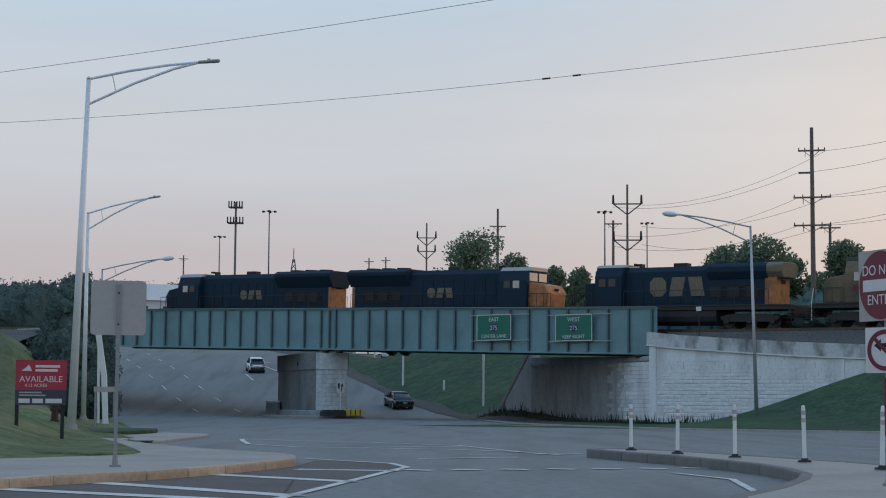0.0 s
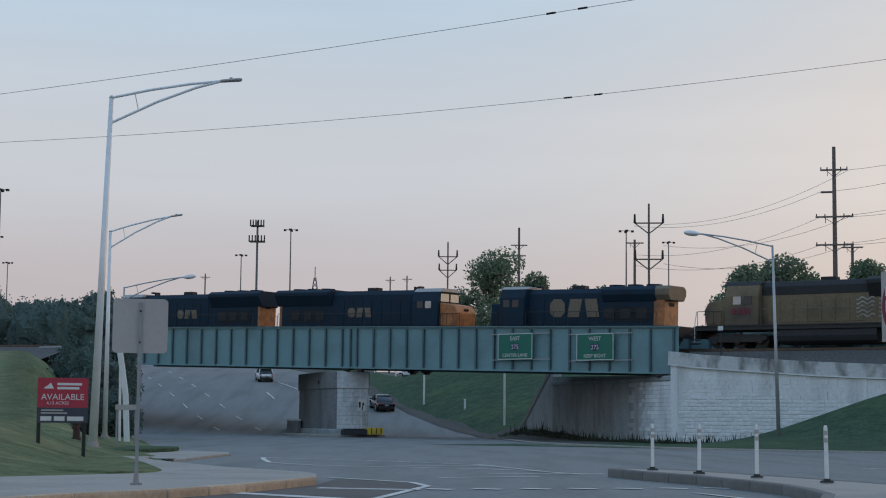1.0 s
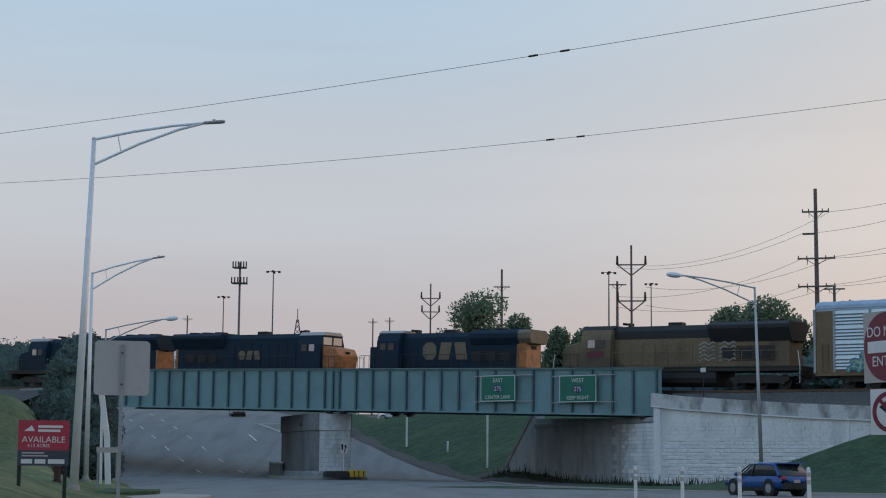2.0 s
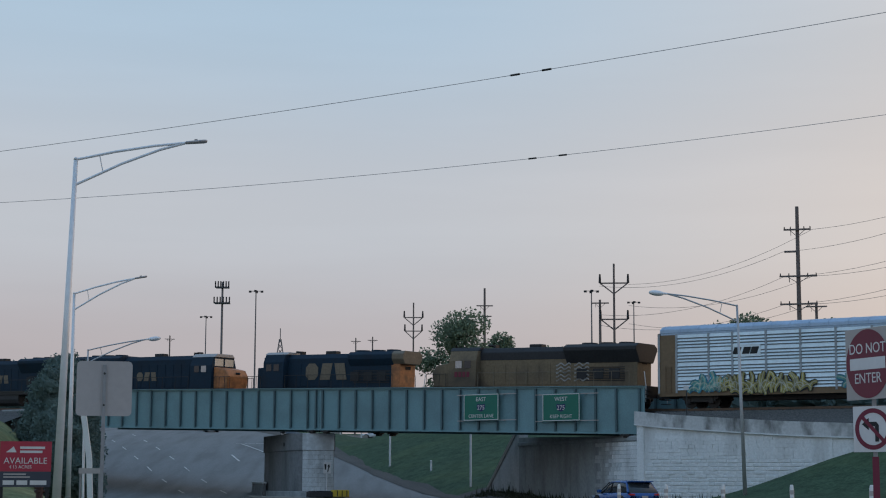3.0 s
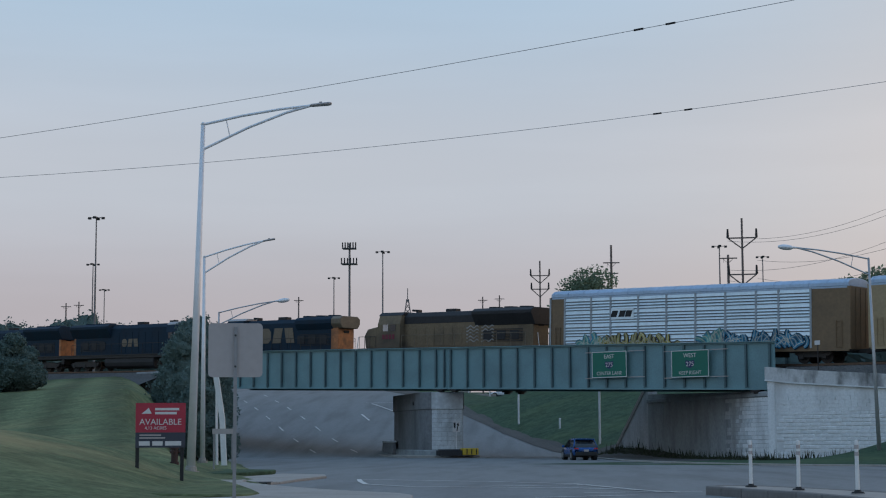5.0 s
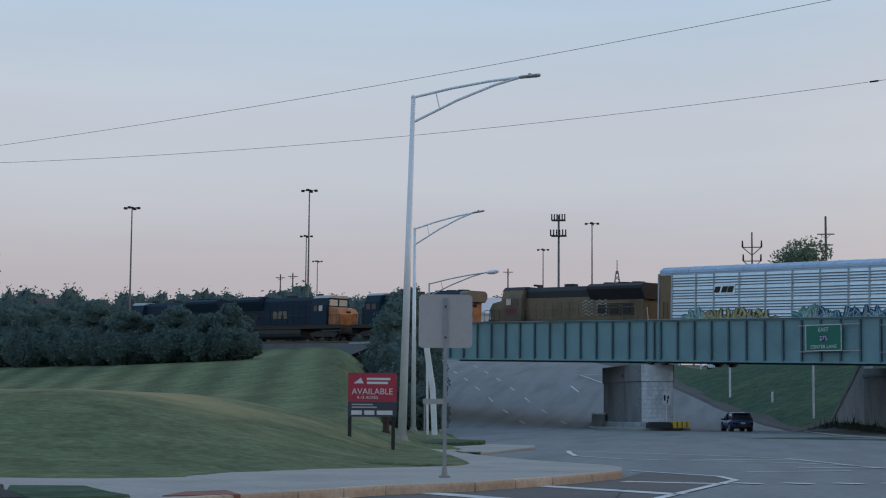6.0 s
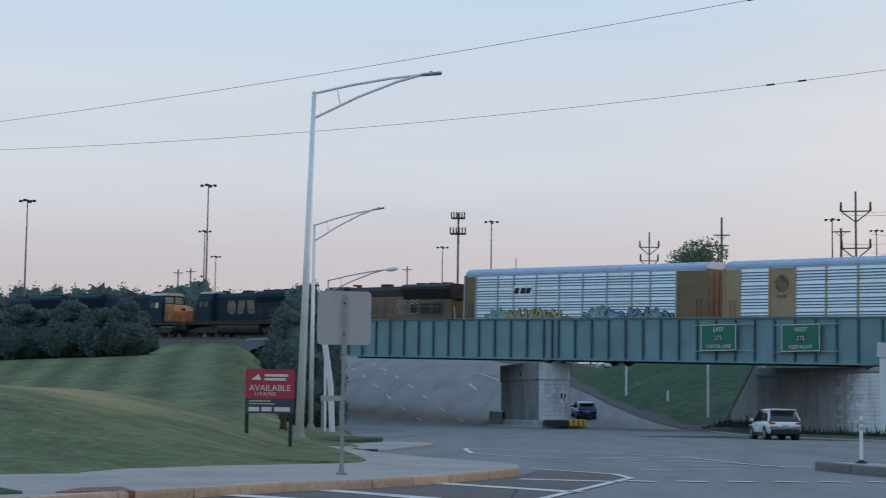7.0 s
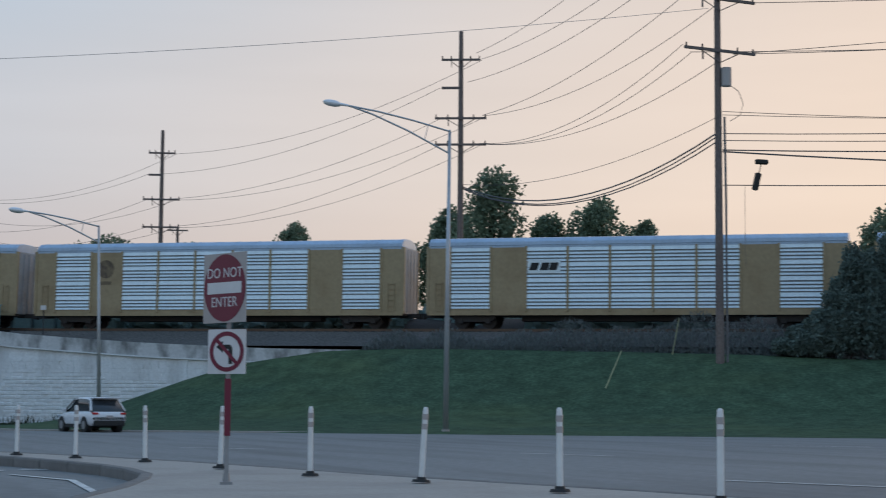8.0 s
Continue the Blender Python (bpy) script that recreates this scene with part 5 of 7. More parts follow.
def corner_pavement():
    front = [(-16.0, 14.6), (-11.0, 16.4), (-8.8, 17.5), (-7.2, 18.9), (-6.15, 21.9), (-5.45, 24.0), (-4.45, 25.7), (-3.6, 28.2), (-3.15, 30.1), (-2.8, 32.0)]
    far = [(-2.95, 34.0), (-3.3, 35.2), (-4.4, 36.8), (-5.3, 38.3), (-6.7, 41.3), (-8.0, 44.4), (-8.75, 46.8), (-8.9, 48.6)]
    lawn_side = [(-9.75, 48.8), (-8.1, 43.1), (-6.7, 37.6), (-6.1, 35.1), (-6.05, 34.0), (-6.3, 33.4), (-7.5, 31.4), (-9.3, 28.8), (-10.6, 26.6), (-12.6, 24.2), (-16.0, 21.5)]
    spur = [(-8.9, 48.6), (-8.25, 50.5), (-8.3, 54.2), (-8.1, 59.5), (-8.5, 62.1), (-10.3, 63.8)]
    w = thing("pavement", "pale concrete corner sidewalk with rusty-toned curb stones", "sidewalk", kind="structure")
    main = [(-16.0, 14.6), (-11.0, 16.4), (-8.8, 17.5), (-7.2, 18.9), (-6.15, 21.9)]
    bays = [main + [(-10.0, 27.5), (-12.6, 24.2), (-16.0, 21.5)],
            [(-6.15, 21.9), (-5.45, 24.0), (-4.45, 25.7), (-7.5, 31.4), (-9.3, 28.8), (-10.0, 27.5)],
            [(-4.45, 25.7), (-3.6, 28.2), (-3.15, 30.1), (-6.1, 33.9), (-6.3, 33.4), (-7.5, 31.4)],
            [(-3.15, 30.1), (-2.8, 32.0), (-2.95, 34.0), (-3.3, 35.2), (-4.4, 36.8), (-6.6, 37.2), (-6.1, 35.1), (-6.1, 33.9)],
            [(-4.4, 36.8), (-5.3, 38.3), (-6.7, 41.3), (-8.0, 42.8), (-6.6, 37.2)],
            [(-6.7, 41.3), (-8.0, 44.4), (-8.75, 46.8), (-8.9, 48.6), (-9.75, 48.8), (-8.0, 42.8)],
            [(-8.9, 48.6), (-8.25, 50.5), (-8.3, 54.2), (-10.9, 58.1), (-11.5, 54.4), (-9.75, 48.8)],
            [(-8.3, 54.2), (-8.1, 59.5), (-8.5, 62.1), (-10.3, 63.8), (-10.9, 58.1)]]
    for k, bay in enumerate(bays):
        part("paving_slab", made(slab, bay, -0.15, (0.12 if k < 6 else 0.015) + 0.003 * (k % 2), 0.008), "concrete", w)
    kerb_run(w, front, 0.2, -0.1, 0.132)
    kerb_run(w, front[-1:] + far, 0.18, -0.1, 0.130, 1.6, "concrete")
    kerb_run(w, spur, 0.18, -0.15, 0.025, 1.6, "concrete")
    # grass running into the fork between the two walks, and beyond the spur
    part("grass_tongue", made(slab, lawn_side[:6] + [(-8.2, 34.5), (-11.5, 40.0), (-12.5, 50.0), (-11.6, 54.3)], 0.0, 0.155, 0.03), "grass", w, "mown grass point between the walks")
    part("grass_wedge", made(slab, [(-10.9, 58.2), (-10.35, 62.2), (-10.6, 64.5), (-11.8, 65.6), (-14.5, 66.0), (-14.0, 56.0), (-11.7, 54.6)], 0.0, 0.16, 0.03), "lush", w, "dark grass beyond the spur of the walk")
    part("brick_ramp", made(slab, [(-7.25, 20.0), (-6.45, 20.6), (-6.75, 21.2), (-7.0, 21.7), (-7.35, 21.1)], 0.0, 0.134, 0), "brick", w, "red tactile paver panel")
    part("storm_drain", made(lambda bm: box(bm, -8.95, -8.35, 49.3, 50.3, -0.05, 0.03)), "black", w, "dark storm drain mouth")
    part("planting_bed", made(slab, [(-14, 17.2), (-11, 17.2), (-8.9, 18.0), (-8.3, 18.35), (-8.55, 18.85), (-9.5, 20.4), (-10.05, 21.6), (-10.65, 21.81), (-13, 20.5)], 0.1, 0.17, 0.02), "mulch", w, "dark mulch bed")
    part("grass_strip", made(slab, [(-8.22, 18.4), (-7.52, 19.66), (-8.05, 20.36), (-9.0, 21.86), (-10.0, 21.65), (-9.45, 20.4), (-8.5, 18.85)], 0.1, 0.155, 0.02), "lush", w, "mown grass strip beside the sidewalk")


def fire_hydrant():
    x, y = -13.0, 58.0
    f = thing("fire_hydrant", "small dark red fire hydrant in the grass by the notice board", "fire hydrant", pose(x, y, ground_z(x, y), rz=20))
    part("barrel", made(lambda bm: (tube(bm, (0, 0, -0.1), (0, 0, 0.06), 0.17, 0.16, 14), tube(bm, (0, 0, 0.06), (0, 0, 0.5), 0.12, 0.12, 14), tube(bm, (0, 0, 0.5), (0, 0, 0.55), 0.16, 0.16, 14))), "hydrant", f)
    part("bonnet", made(lambda bm: (tube(bm, (0, 0, 0.55), (0, 0, 0.66), 0.13, 0.08, 14), tube(bm, (0, 0, 0.66), (0, 0, 0.72), 0.04, 0.035, 6))), "hydrant", f)
    for a in (0, 120, 240):
        part("nozzle", made(lambda bm: tube(bm, (0.1 * math.cos(radians(a)), 0.1 * math.sin(radians(a)), 0.4), (0.2 * math.cos(radians(a)), 0.2 * math.sin(radians(a)), 0.4), 0.06, 0.065, 10)), "hydrant", f)


ISLAND = [(3.35, 39.0), (3.6, 37.9), (3.9, 36.7), (4.7, 34.2), (5.25, 31.2), (5.5, 29.4), (5.55, 27.6), (5.4, 25.6), (5.0, 23.9), (4.2, 21.4), (3.3, 19.2), (2.8, 16), (2.8, 9), (9.9, 9), (10.8, 16.0), (10.1, 18.9), (9.3, 21.7), (8.6, 24.5), (8.0, 27.8), (7.3, 31), (6.4, 33.9), (5.5, 36.6), (4.6, 38.9), (3.8, 39.6)]


def island():
    i = thing("pavement_island", "raised concrete traffic island with a grey curb", "traffic island", kind="structure")
    part("slab", made(slab, ISLAND, -0.1, 0.15, 0.02), "concrete", i)
    kerb_run(i, ISLAND + ISLAND[:1], 0.2, -0.1, 0.165, 1.5, "islandkerb")


def delineator(x, y, lean):
    d = thing("delineator_post", "white flexible delineator post with reflective bands on a black foot", "delineator post", pose(x, y, 0.165, rx=lean[0], ry=lean[1]), "delineator posts on the island")
    part("foot", made(lambda bm: (tube(bm, (0, 0, 0), (0, 0, 0.035), 0.13, 0.11, 16), tube(bm, (0, 0, 0.035), (0, 0, 0.07), 0.07, 0.055, 12))), "black", d, "black rubber foot")
    part("tube", made(lambda bm: (tube(bm, (0, 0, 0.07), (0, 0, 0.92), 0.039, 0.037, 14), tube(bm, (0, 0, 0.92), (0, 0, 0.98), 0.037, 0.031, 14), tube(bm, (0, 0, 0.98), (0, 0, 1.0), 0.031, 0.018, 14))), "white", d, smooth=False)
    for z in (0.70, 0.83):
        part("reflective_band", made(lambda bm: tube(bm, (0, 0, z), (0, 0, z + 0.075), 0.041, 0.041, 14)), "signback", d, "grey reflective band")
    return d


def light_mast(az, d, top_el, arm_to, head, name_label, base_r=0.13, head_kind="led", ground=None, base_az=None):
    """Tapered pole with a two-bar bracket arm; arm_to: azimuth and elevation of the lamp's end, at about the pole's distance."""
    p = polar(az if base_az is None else base_az, d, ground)
    top = Vector((*polar(az, d, 0).xy, lift(top_el, d)))
    end = polar(arm_to[0], d, 0)
    end.z = lift(arm_to[1], d)
    L = thing("street_lamp", name_label, "street lamp", Matrix.Translation(p), "street lamps along the road")
    top, end = top - p, end - p
    part("pole", made(lambda bm: (tube(bm, (0, 0, 0.25), top, base_r, base_r * 0.5, 14), tube(bm, top, top + Vector((0, 0, 0.08)), base_r * 0.55, base_r * 0.3, 14))), "steel" if head_kind == "led" else "lamppost", L, smooth=True)
    part("base", made(lambda bm: (tube(bm, (0, 0, -0.3), (0, 0, 0.12), base_r * 2.0, base_r * 1.9, 8), tube(bm, (0, 0, 0.12), (0, 0, 0.28), base_r * 1.4, base_r * 1.2, 14))), "concrete", L)
    out = end - top
    root_low = top + Vector((0, 0, -0.85 * head)) * 1.0
    up = [top + out * f + Vector((0, 0, 0.10 * math.sin(f * math.pi) * head)) for f in (0, 0.3, 0.6, 0.85)]
    low = [root_low, top + out * 0.35 + Vector((0, 0, -0.36 * head)), top + out * 0.65 + Vector((0, 0, -0.06 * head)), up[-1]]
    a = part("bracket_arm", made(lambda bm: (chain(bm, up, 0.045), chain(bm, low, 0.045), tube(bm, up[1] * 0.6 + up[0] * 0.4, low[1] * 0.6 + low[0] * 0.4, 0.02))), "steel" if head_kind == "led" else "lamppost", L)
    d2 = (end - up[-1])
    tip = end

    def lamp_head(bm):
        if head_kind == "led":
            q = Matrix.Translation((up[-1] + tip) / 2) @ (d2.to_track_quat("X", "Z").to_matrix().to_4x4())
            ln = d2.length / 2 + 0.05
            prism(bm, [(-ln, -0.10), (ln * 0.7, -0.17), (ln, -0.10), (ln, 0.10), (ln * 0.7, 0.17), (-ln, 0.10)], "z", -0.04, 0.045, q)
            soften(bm, 0.03, 1)
            box(bm, -0.05, 0.05, -0.04, 0.04, 0.045, 0.10, q)
        else:
            q = Matrix.Translation(tip) @ (d2.to_track_quat("X", "Z").to_matrix().to_4x4())
            bmesh.ops.create_uvsphere(bm, u_segments=14, v_segments=8, radius=1, matrix=q @ Matrix.Translation((-0.1, 0, -0.02)) @ Matrix.Diagonal((0.48, 0.2, 0.17, 1)))
            tube(bm, up[-1], tip - d2.normalized() * 0.3, 0.06, 0.08, 10)
    part("luminaire", made(lamp_head), "steel" if head_kind != "led" else "signback", L, "lamp head, unlit")
    return L


def back_of_sign():
    s = thing("road_sign", "square unpainted back of a road sign on a galvanized post", "road sign", pose(-5.17, 27.4, 0.125, rz=10.5))
    post_top = 2.95
    part("post", made(lambda bm: (box(bm, -0.028, 0.028, -0.022, 0.022, 0, post_top - 0.06), [box(bm, -0.03, 0.03, -0.026, -0.021, 0.05 + 0.075 * k, 0.075 + 0.075 * k) for k in range(27)])), "poststeel", s)
    part("post_foot", made(lambda bm: (box(bm, -0.09, 0.09, -0.09, 0.09, -0.02, 0.03), tube(bm, (0, 0, 0.03), (0, 0, 0.16), 0.05, 0.04, 10))), "poststeel", s)

    def plate(bm):
        h, r = 0.435, 0.07
        pts = []
        for cx, cz, a0 in ((h - r, h - r, 0), (-h + r, h - r, 90), (-h + r, -h + r, 180), (h - r, -h + r, 270)):
            for k in range(5):
                a = radians(a0 + 22.5 * k)
                pts.append((cx + r * math.cos(a), cz + r * math.sin(a)))
        prism(bm, [(x, z + post_top - 0.435) for x, z in pts], "y", 0.024, 0.028)
    part("plate", made(plate), "signback", s, "weathered bare aluminium plate")
    for z in (post_top - 0.2, post_top - 0.7):
        part("bolt", made(lambda bm: tube(bm, (0, -0.03, z), (0, -0.02, z), 0.018, 0.018, 8)), "darksteel", s)


def ring_band(bm, r0, r1, y0, y1, seg=40, cz=0.0):
    for k in range(seg):
        a, b = k * math.tau / seg, (k + 1) * math.tau / seg
        prism(bm, [(r0 * math.cos(a), cz + r0 * math.sin(a)), (r1 * math.cos(a), cz + r1 * math.sin(a)), (r1 * math.cos(b), cz + r1 * math.sin(b)), (r0 * math.cos(b), cz + r0 * math.sin(b))], "y", y0, y1)


def wrong_way_signs():
    """Two plates on one post, both turned partly away."""
    s = thing("road_sign", "red DO NOT ENTER sign above a no-turn sign on one post", "road sign", pose(5.66, 21.9, 0.155, rz=-15))
    part("post", made(lambda bm: box(bm, -0.028, 0.028, -0.02, 0.02, 0, 2.9)), "poststeel", s)
    part("post_foot", made(lambda bm: (box(bm, -0.08, 0.08, -0.08, 0.08, -0.02, 0.03), tube(bm, (0, 0, 0.03), (0, 0, 0.14), 0.05, 0.04, 10))), "poststeel", s)
    part("red_sleeve", made(lambda bm: box(bm, -0.042, 0.042, -0.036, -0.022, 0.62, 1.36)), "signred", s, "red reflective strip on the post")
    a = new("upper_plate")
    a.parent = s
    a.matrix_basis = pose(-0.06, -0.05, 2.54, rz=-52)
    part("plate", made(lambda bm: (box(bm, -0.455, 0.455, -0.003, 0.003, -0.455, 0.455))), "signback", a, "grey square plate")
    part("disc", made(lambda bm: tube(bm, (0, -0.008, 0), (0, -0.004, 0), 0.44, 0.44, 48)), "signred", a, "red disc")
    part("white_bar", made(lambda bm: box(bm, -0.36, 0.36, -0.011, -0.009, -0.075, 0.075)), "signwhite", a)
    lettering("words", "DO NOT", 0.185, "signwhite", a, pose(0, -0.010, 0.19, rx=90), 0.001)
    lettering("words", "ENTER", 0.185, "signwhite", a, pose(0, -0.010, -0.19, rx=90), 0.001)
    b = new("lower_plate")
    b.parent = s
    b.matrix_basis = pose(-0.02, -0.05, 1.71, rz=-32)
    part("plate", made(lambda bm: box(bm, -0.29, 0.29, -0.003, 0.003, -0.29, 0.29)), "signwhite", b)
    part("red_ring", made(ring_band, 0.205, 0.262, -0.008, -0.004), "signred", b)

    def arrow(bm):
        prism(bm, [(0.03, -0.16), (0.085, -0.16), (0.085, 0.05), (0.05, 0.09), (-0.06, 0.09), (-0.06, 0.14), (-0.16, 0.062), (-0.06, -0.015), (-0.06, 0.035), (0.03, 0.035)][::-1], "y", -0.0072, -0.0045)
    part("arrow", made(arrow), "black", b, "black left-turn arrow")
    part("red_slash", made(lambda bm: box(bm, -0.23, 0.23, -0.0105, -0.0085, -0.024, 0.024, Matrix.Rotation(radians(45), 4, "Y"))), "signred", b)


def guide_sign(s, z, words):
    """Green guide sign bolted to the girder."""
    g = thing("guide_sign", "green guide sign with white border lettered " + words[0].upper() + " 275", "guide sign", TRACK @ pose(s, -3.42, z), "green guide signs on the bridge girder")
    w, h = 1.62, 1.0
    part("panel", made(lambda bm: (box(bm, -w, w, -0.02, 0.02, -h, h), soften(bm, 0.015, 1))), "signgreen", g)
    for x0, x1, z0, z1 in ((-w + 0.03, w - 0.03, h - 0.09, h - 0.03), (-w + 0.03, w - 0.03, -h + 0.03, -h + 0.09), (-w + 0.03, -w + 0.09, -h + 0.09, h - 0.09), (w - 0.09, w - 0.03, -h + 0.09, h - 0.09)):
        part("border", made(lambda bm: box(bm, x0, x1, -0.026, -0.021, z0, z1)), "signwhite", g)
    lettering("words", words[0].upper(), 0.42, "signwhite", g, pose(0, -0.025, 0.58, rx=90), 0.003)
    lettering("words", words[1].upper(), 0.36, "signwhite", g, pose(0, -0.025, -0.66, rx=90), 0.003)
    part("route_shield", made(lambda bm: prism(bm, [(-0.36, 0.25), (-0.40, 0.02), (-0.25, -0.22), (0, -0.33), (0.25, -0.22), (0.40, 0.02), (0.36, 0.25), (0, 0.2)], "y", -0.028, -0.022)), "shieldblue", g)
    lettering("words", "275", 0.46, "signwhite", g, pose(0, -0.031, -0.04, rx=90), 0.002)
    for zz in (h - 0.06, -h + 0.02):
        part("support_bar", made(lambda bm: (box(bm, -w - 0.65, w + 1.5, 0.05, 0.12, zz - 0.03, zz + 0.03), [box(bm, x - 0.05, x + 0.05, 0.12, 0.40, zz - 0.04, zz + 0.04) for x in (-1.9, 0, 1.9)])), "signback", g, "galvanized support bar")


def sale_board():
    d = 44.0
    p = polar(-13.1, d)
    b = thing("notice_board", "red and slate property notice board on two dark posts", "notice board", Matrix.Translation((p.x, p.y, 0)) @ pose(0, 0, 0, rz=10))
    w = 0.62
    top, low = lift(1.32, d), lift(-0.16, d) + 0.02
    mid = low + (top - low) * 0.34
    part("red_panel", made(lambda bm: box(bm, -w, w, -0.012, 0.012, mid, top)), "boardred", b)
    part("slate_panel", made(lambda bm: box(bm, -w, w, -0.012, 0.012, low, mid - 0.002)), "boarddark", b)
    for x in (-w + 0.05, w - 0.08):
        part("post", made(lambda bm: box(bm, x - 0.045, x + 0.045, 0.014, 0.10, p.z - 0.5, top - 0.02)), "black", b, "dark timber post")
    part("emblem", made(lambda bm: (prism(bm, [(-0.48, top - 0.27), (-0.22, top - 0.27), (-0.30, top - 0.12), (-0.36, top - 0.18)], "y", -0.018, -0.013))), "signwhite", b, "pale angular emblem")
    for k, (x0, x1) in enumerate(((-0.14, 0.46), (-0.14, 0.40))):
        part("name_bar", made(lambda bm: box(bm, x0, x1, -0.017, -0.013, top - 0.185 - 0.10 * k, top - 0.125 - 0.10 * k)), "signwhite", b)
    lettering("words", "AVAILABLE", 0.215, "signwhite", b, pose(0, -0.015, top - 0.48, rx=90), 0.002)
    lettering("words", "4.13 ACRES", 0.11, "signwhite", b, pose(-0.12, -0.015, top - 0.63, rx=90), 0.002)
    for k, (x0, x1) in enumerate(((-0.52, 0.02), (-0.52, 0.12))):
        part("text_bar", made(lambda bm: box(bm, x0, x1, -0.017, -0.013, mid - 0.085 - 0.07 * k, mid - 0.05 - 0.07 * k)), "signback", b)
    part("number_bar", made(lambda bm: [box(bm, a, c, -0.017, -0.013, low + 0.05, low + 0.16) for a, c in ((-0.53, -0.26), (-0.20, 0.06), (0.12, 0.52))]), "signwhite", b)


def leaning_post():
    p = polar(-11.02, 82.0)
    s = thing("leaning_post", "leaning whitewashed timber brace beside a thin pole", "post", Matrix.Translation(p))
    part("brace", made(lambda bm: (box(bm, -0.13, 0.13, -0.08, 0.08, -0.4, 2.2, Matrix.Rotation(radians(-3), 4, "Y")), box(bm, -0.13, 0.13, -0.08, 0.08, 0, 2.6, Matrix.Translation((-0.11, 0, 2.15)) @ Matrix.Rotation(radians(-9), 4, "Y")), soften(bm, 0.02, 1))), "white", s, "bent whitewashed timber")
    part("stake", made(lambda bm: tube(bm, (-0.40, 0.3, -0.3), (-0.48, 0.3, 5.0), 0.07, 0.05, 10)), "steel", s)
    q = polar(-11.06, 66.0)
    r = thing("low_sign", "small blank board on two grey legs", "sign", Matrix.Translation(q))
    z = lift(0.39, 66) - q.z
    part("board", made(lambda bm: box(bm, -0.42, 0.42, -0.02, 0.02, z - 0.10, z + 0.10)), "signback", r)
    for x in (-0.36, 0.34):
        part("leg", made(lambda bm: box(bm, x - 0.03, x + 0.03, 0.02, 0.07, -0.4, z + 0.08)), "poststeel", r)


def pier_signs():
    s = thing("road_sign", "white sign with two black arrows on a thin post", "road sign", PIER_M @ pose(0.75, -0.9, 0.12))
    part("post", made(lambda bm: tube(bm, (0, 0, 0), (0, 0, 2.6), 0.035, 0.035, 8)), "steel", s)
    part("plate", made(lambda bm: box(bm, -0.3, 0.3, -0.05, -0.04, 1.85, 2.75)), "signwhite", s)
    part("arrow", made(lambda bm: (prism(bm, [(0.0, 1.95), (0.09, 1.95), (0.16, 2.35), (0.24, 2.3), (0.16, 2.62), (0.0, 2.42), (0.08, 2.4)], "y", -0.056, -0.051), prism(bm, [(-0.2, 2.15), (-0.08, 2.15), (-0.06, 2.6), (-0.24, 2.6)], "y", -0.056, -0.051))), "black", s)
    a = thing("crash_cushion", "low dark crash barrier with a yellow and black nose", "crash barrier", PIER_M @ pose(0.35, -3.0, 0.1))
    part("rail", made(lambda bm: (box(bm, -1.55, 0.3, -0.35, 0.9, 0, 0.42), box(bm, -1.4, 0.2, -0.3, 0.9, 0.42, 0.5), soften(bm, 0.06, 2))), "sootgrey", a)
    part("nose", made(lambda bm: (box(bm, 0.32, 1.62, -0.4, 0.6, 0.04, 0.58), soften(bm, 0.07, 2))), "hazard", a, "yellow nose panel")
    for k in range(3):
        part("stripe", made(lambda bm: box(bm, 0.62 + 0.38 * k, 0.70 + 0.38 * k, -0.408, -0.38, 0.08, 0.54)), "black", a, "black stripe")
    b = thing("median_barrier", "short stained concrete barrier end beside the pier", "barrier", PIER_M @ pose(-1.95, 10.6, 0.1) @ Matrix.Diagonal((0.75, 0.6, 1, 1)))
    # the barrier takes the shaft's shade-dark colour too
    part("wall", made(lambda bm: (prism(bm, [(-0.35, -0.2), (0.35, -0.2), (0.2, 0.5), (0.14, 1.05), (-0.14, 1.05), (-0.2, 0.5)], "y", 0, 8), soften(bm, 0.05, 1))), "shadepier", b)
    part("cap", made(lambda bm: (box(bm, -0.24, 0.24, -0.15, 8.1, 1.052, 1.2), soften(bm, 0.04, 1))), "pale", b, "pale cap")


def signal_stub(s, y, h):
    t = thing("trackside_marker", "small pale trackside marker on a thin post", "marker post", TRACK @ pose(s, y, rail_z(s) - 1.2))
    part("post", made(lambda bm: tube(bm, (0, 0, 0), (0, 0, h), 0.04, 0.035, 8)), "darksteel", t)
    part("plate", made(lambda bm: box(bm, -0.2, 0.2, -0.06, -0.04, h - 0.25, h + 0.05)), "signwhite", t)


markings()
corner_pavement()
fire_hydrant()
island()
LEANS = [(0, 0), (0, 0.5), (-1, 0), (0, -1), (0, 1.5), (0, 0), (0, 3.5), (0, -0.5), (0, 0)]
for (x, y), lean in zip([(4.13, 37.7), (4.80, 35.2), (5.58, 32.9), (6.40, 30.5), (6.90, 27.1), (7.43, 23.95), (8.23, 21.55), (8.89, 18.65), (9.6, 16.15)], LEANS):
    delineator(x, y, lean)
light_mast(-11.83, 57.5, 10.49, (-7.58, 11.24), 1.0, "tall galvanized street lamp with a bracket arm and flat LED head", 0.15, "led", base_az=-12.1, ground=0.12)
light_mast(-11.74, 96.0, 6.12, (-9.43, 6.74), 1.05, "galvanized street lamp with a flat LED head further along the road", 0.15, "led", base_az=-11.73)
light_mast(-11.24, 128.0, 4.29, (-9.07, 4.72), 1.05, "distant street lamp with a cobra head beyond the lawn", 0.12, "cobra")
light_mast(10.19, 104.0, 5.85, (7.50, 6.32), 1.1, "slim grey street lamp with a cobra head on the verge", 0.13, "cobra", base_az=10.34)
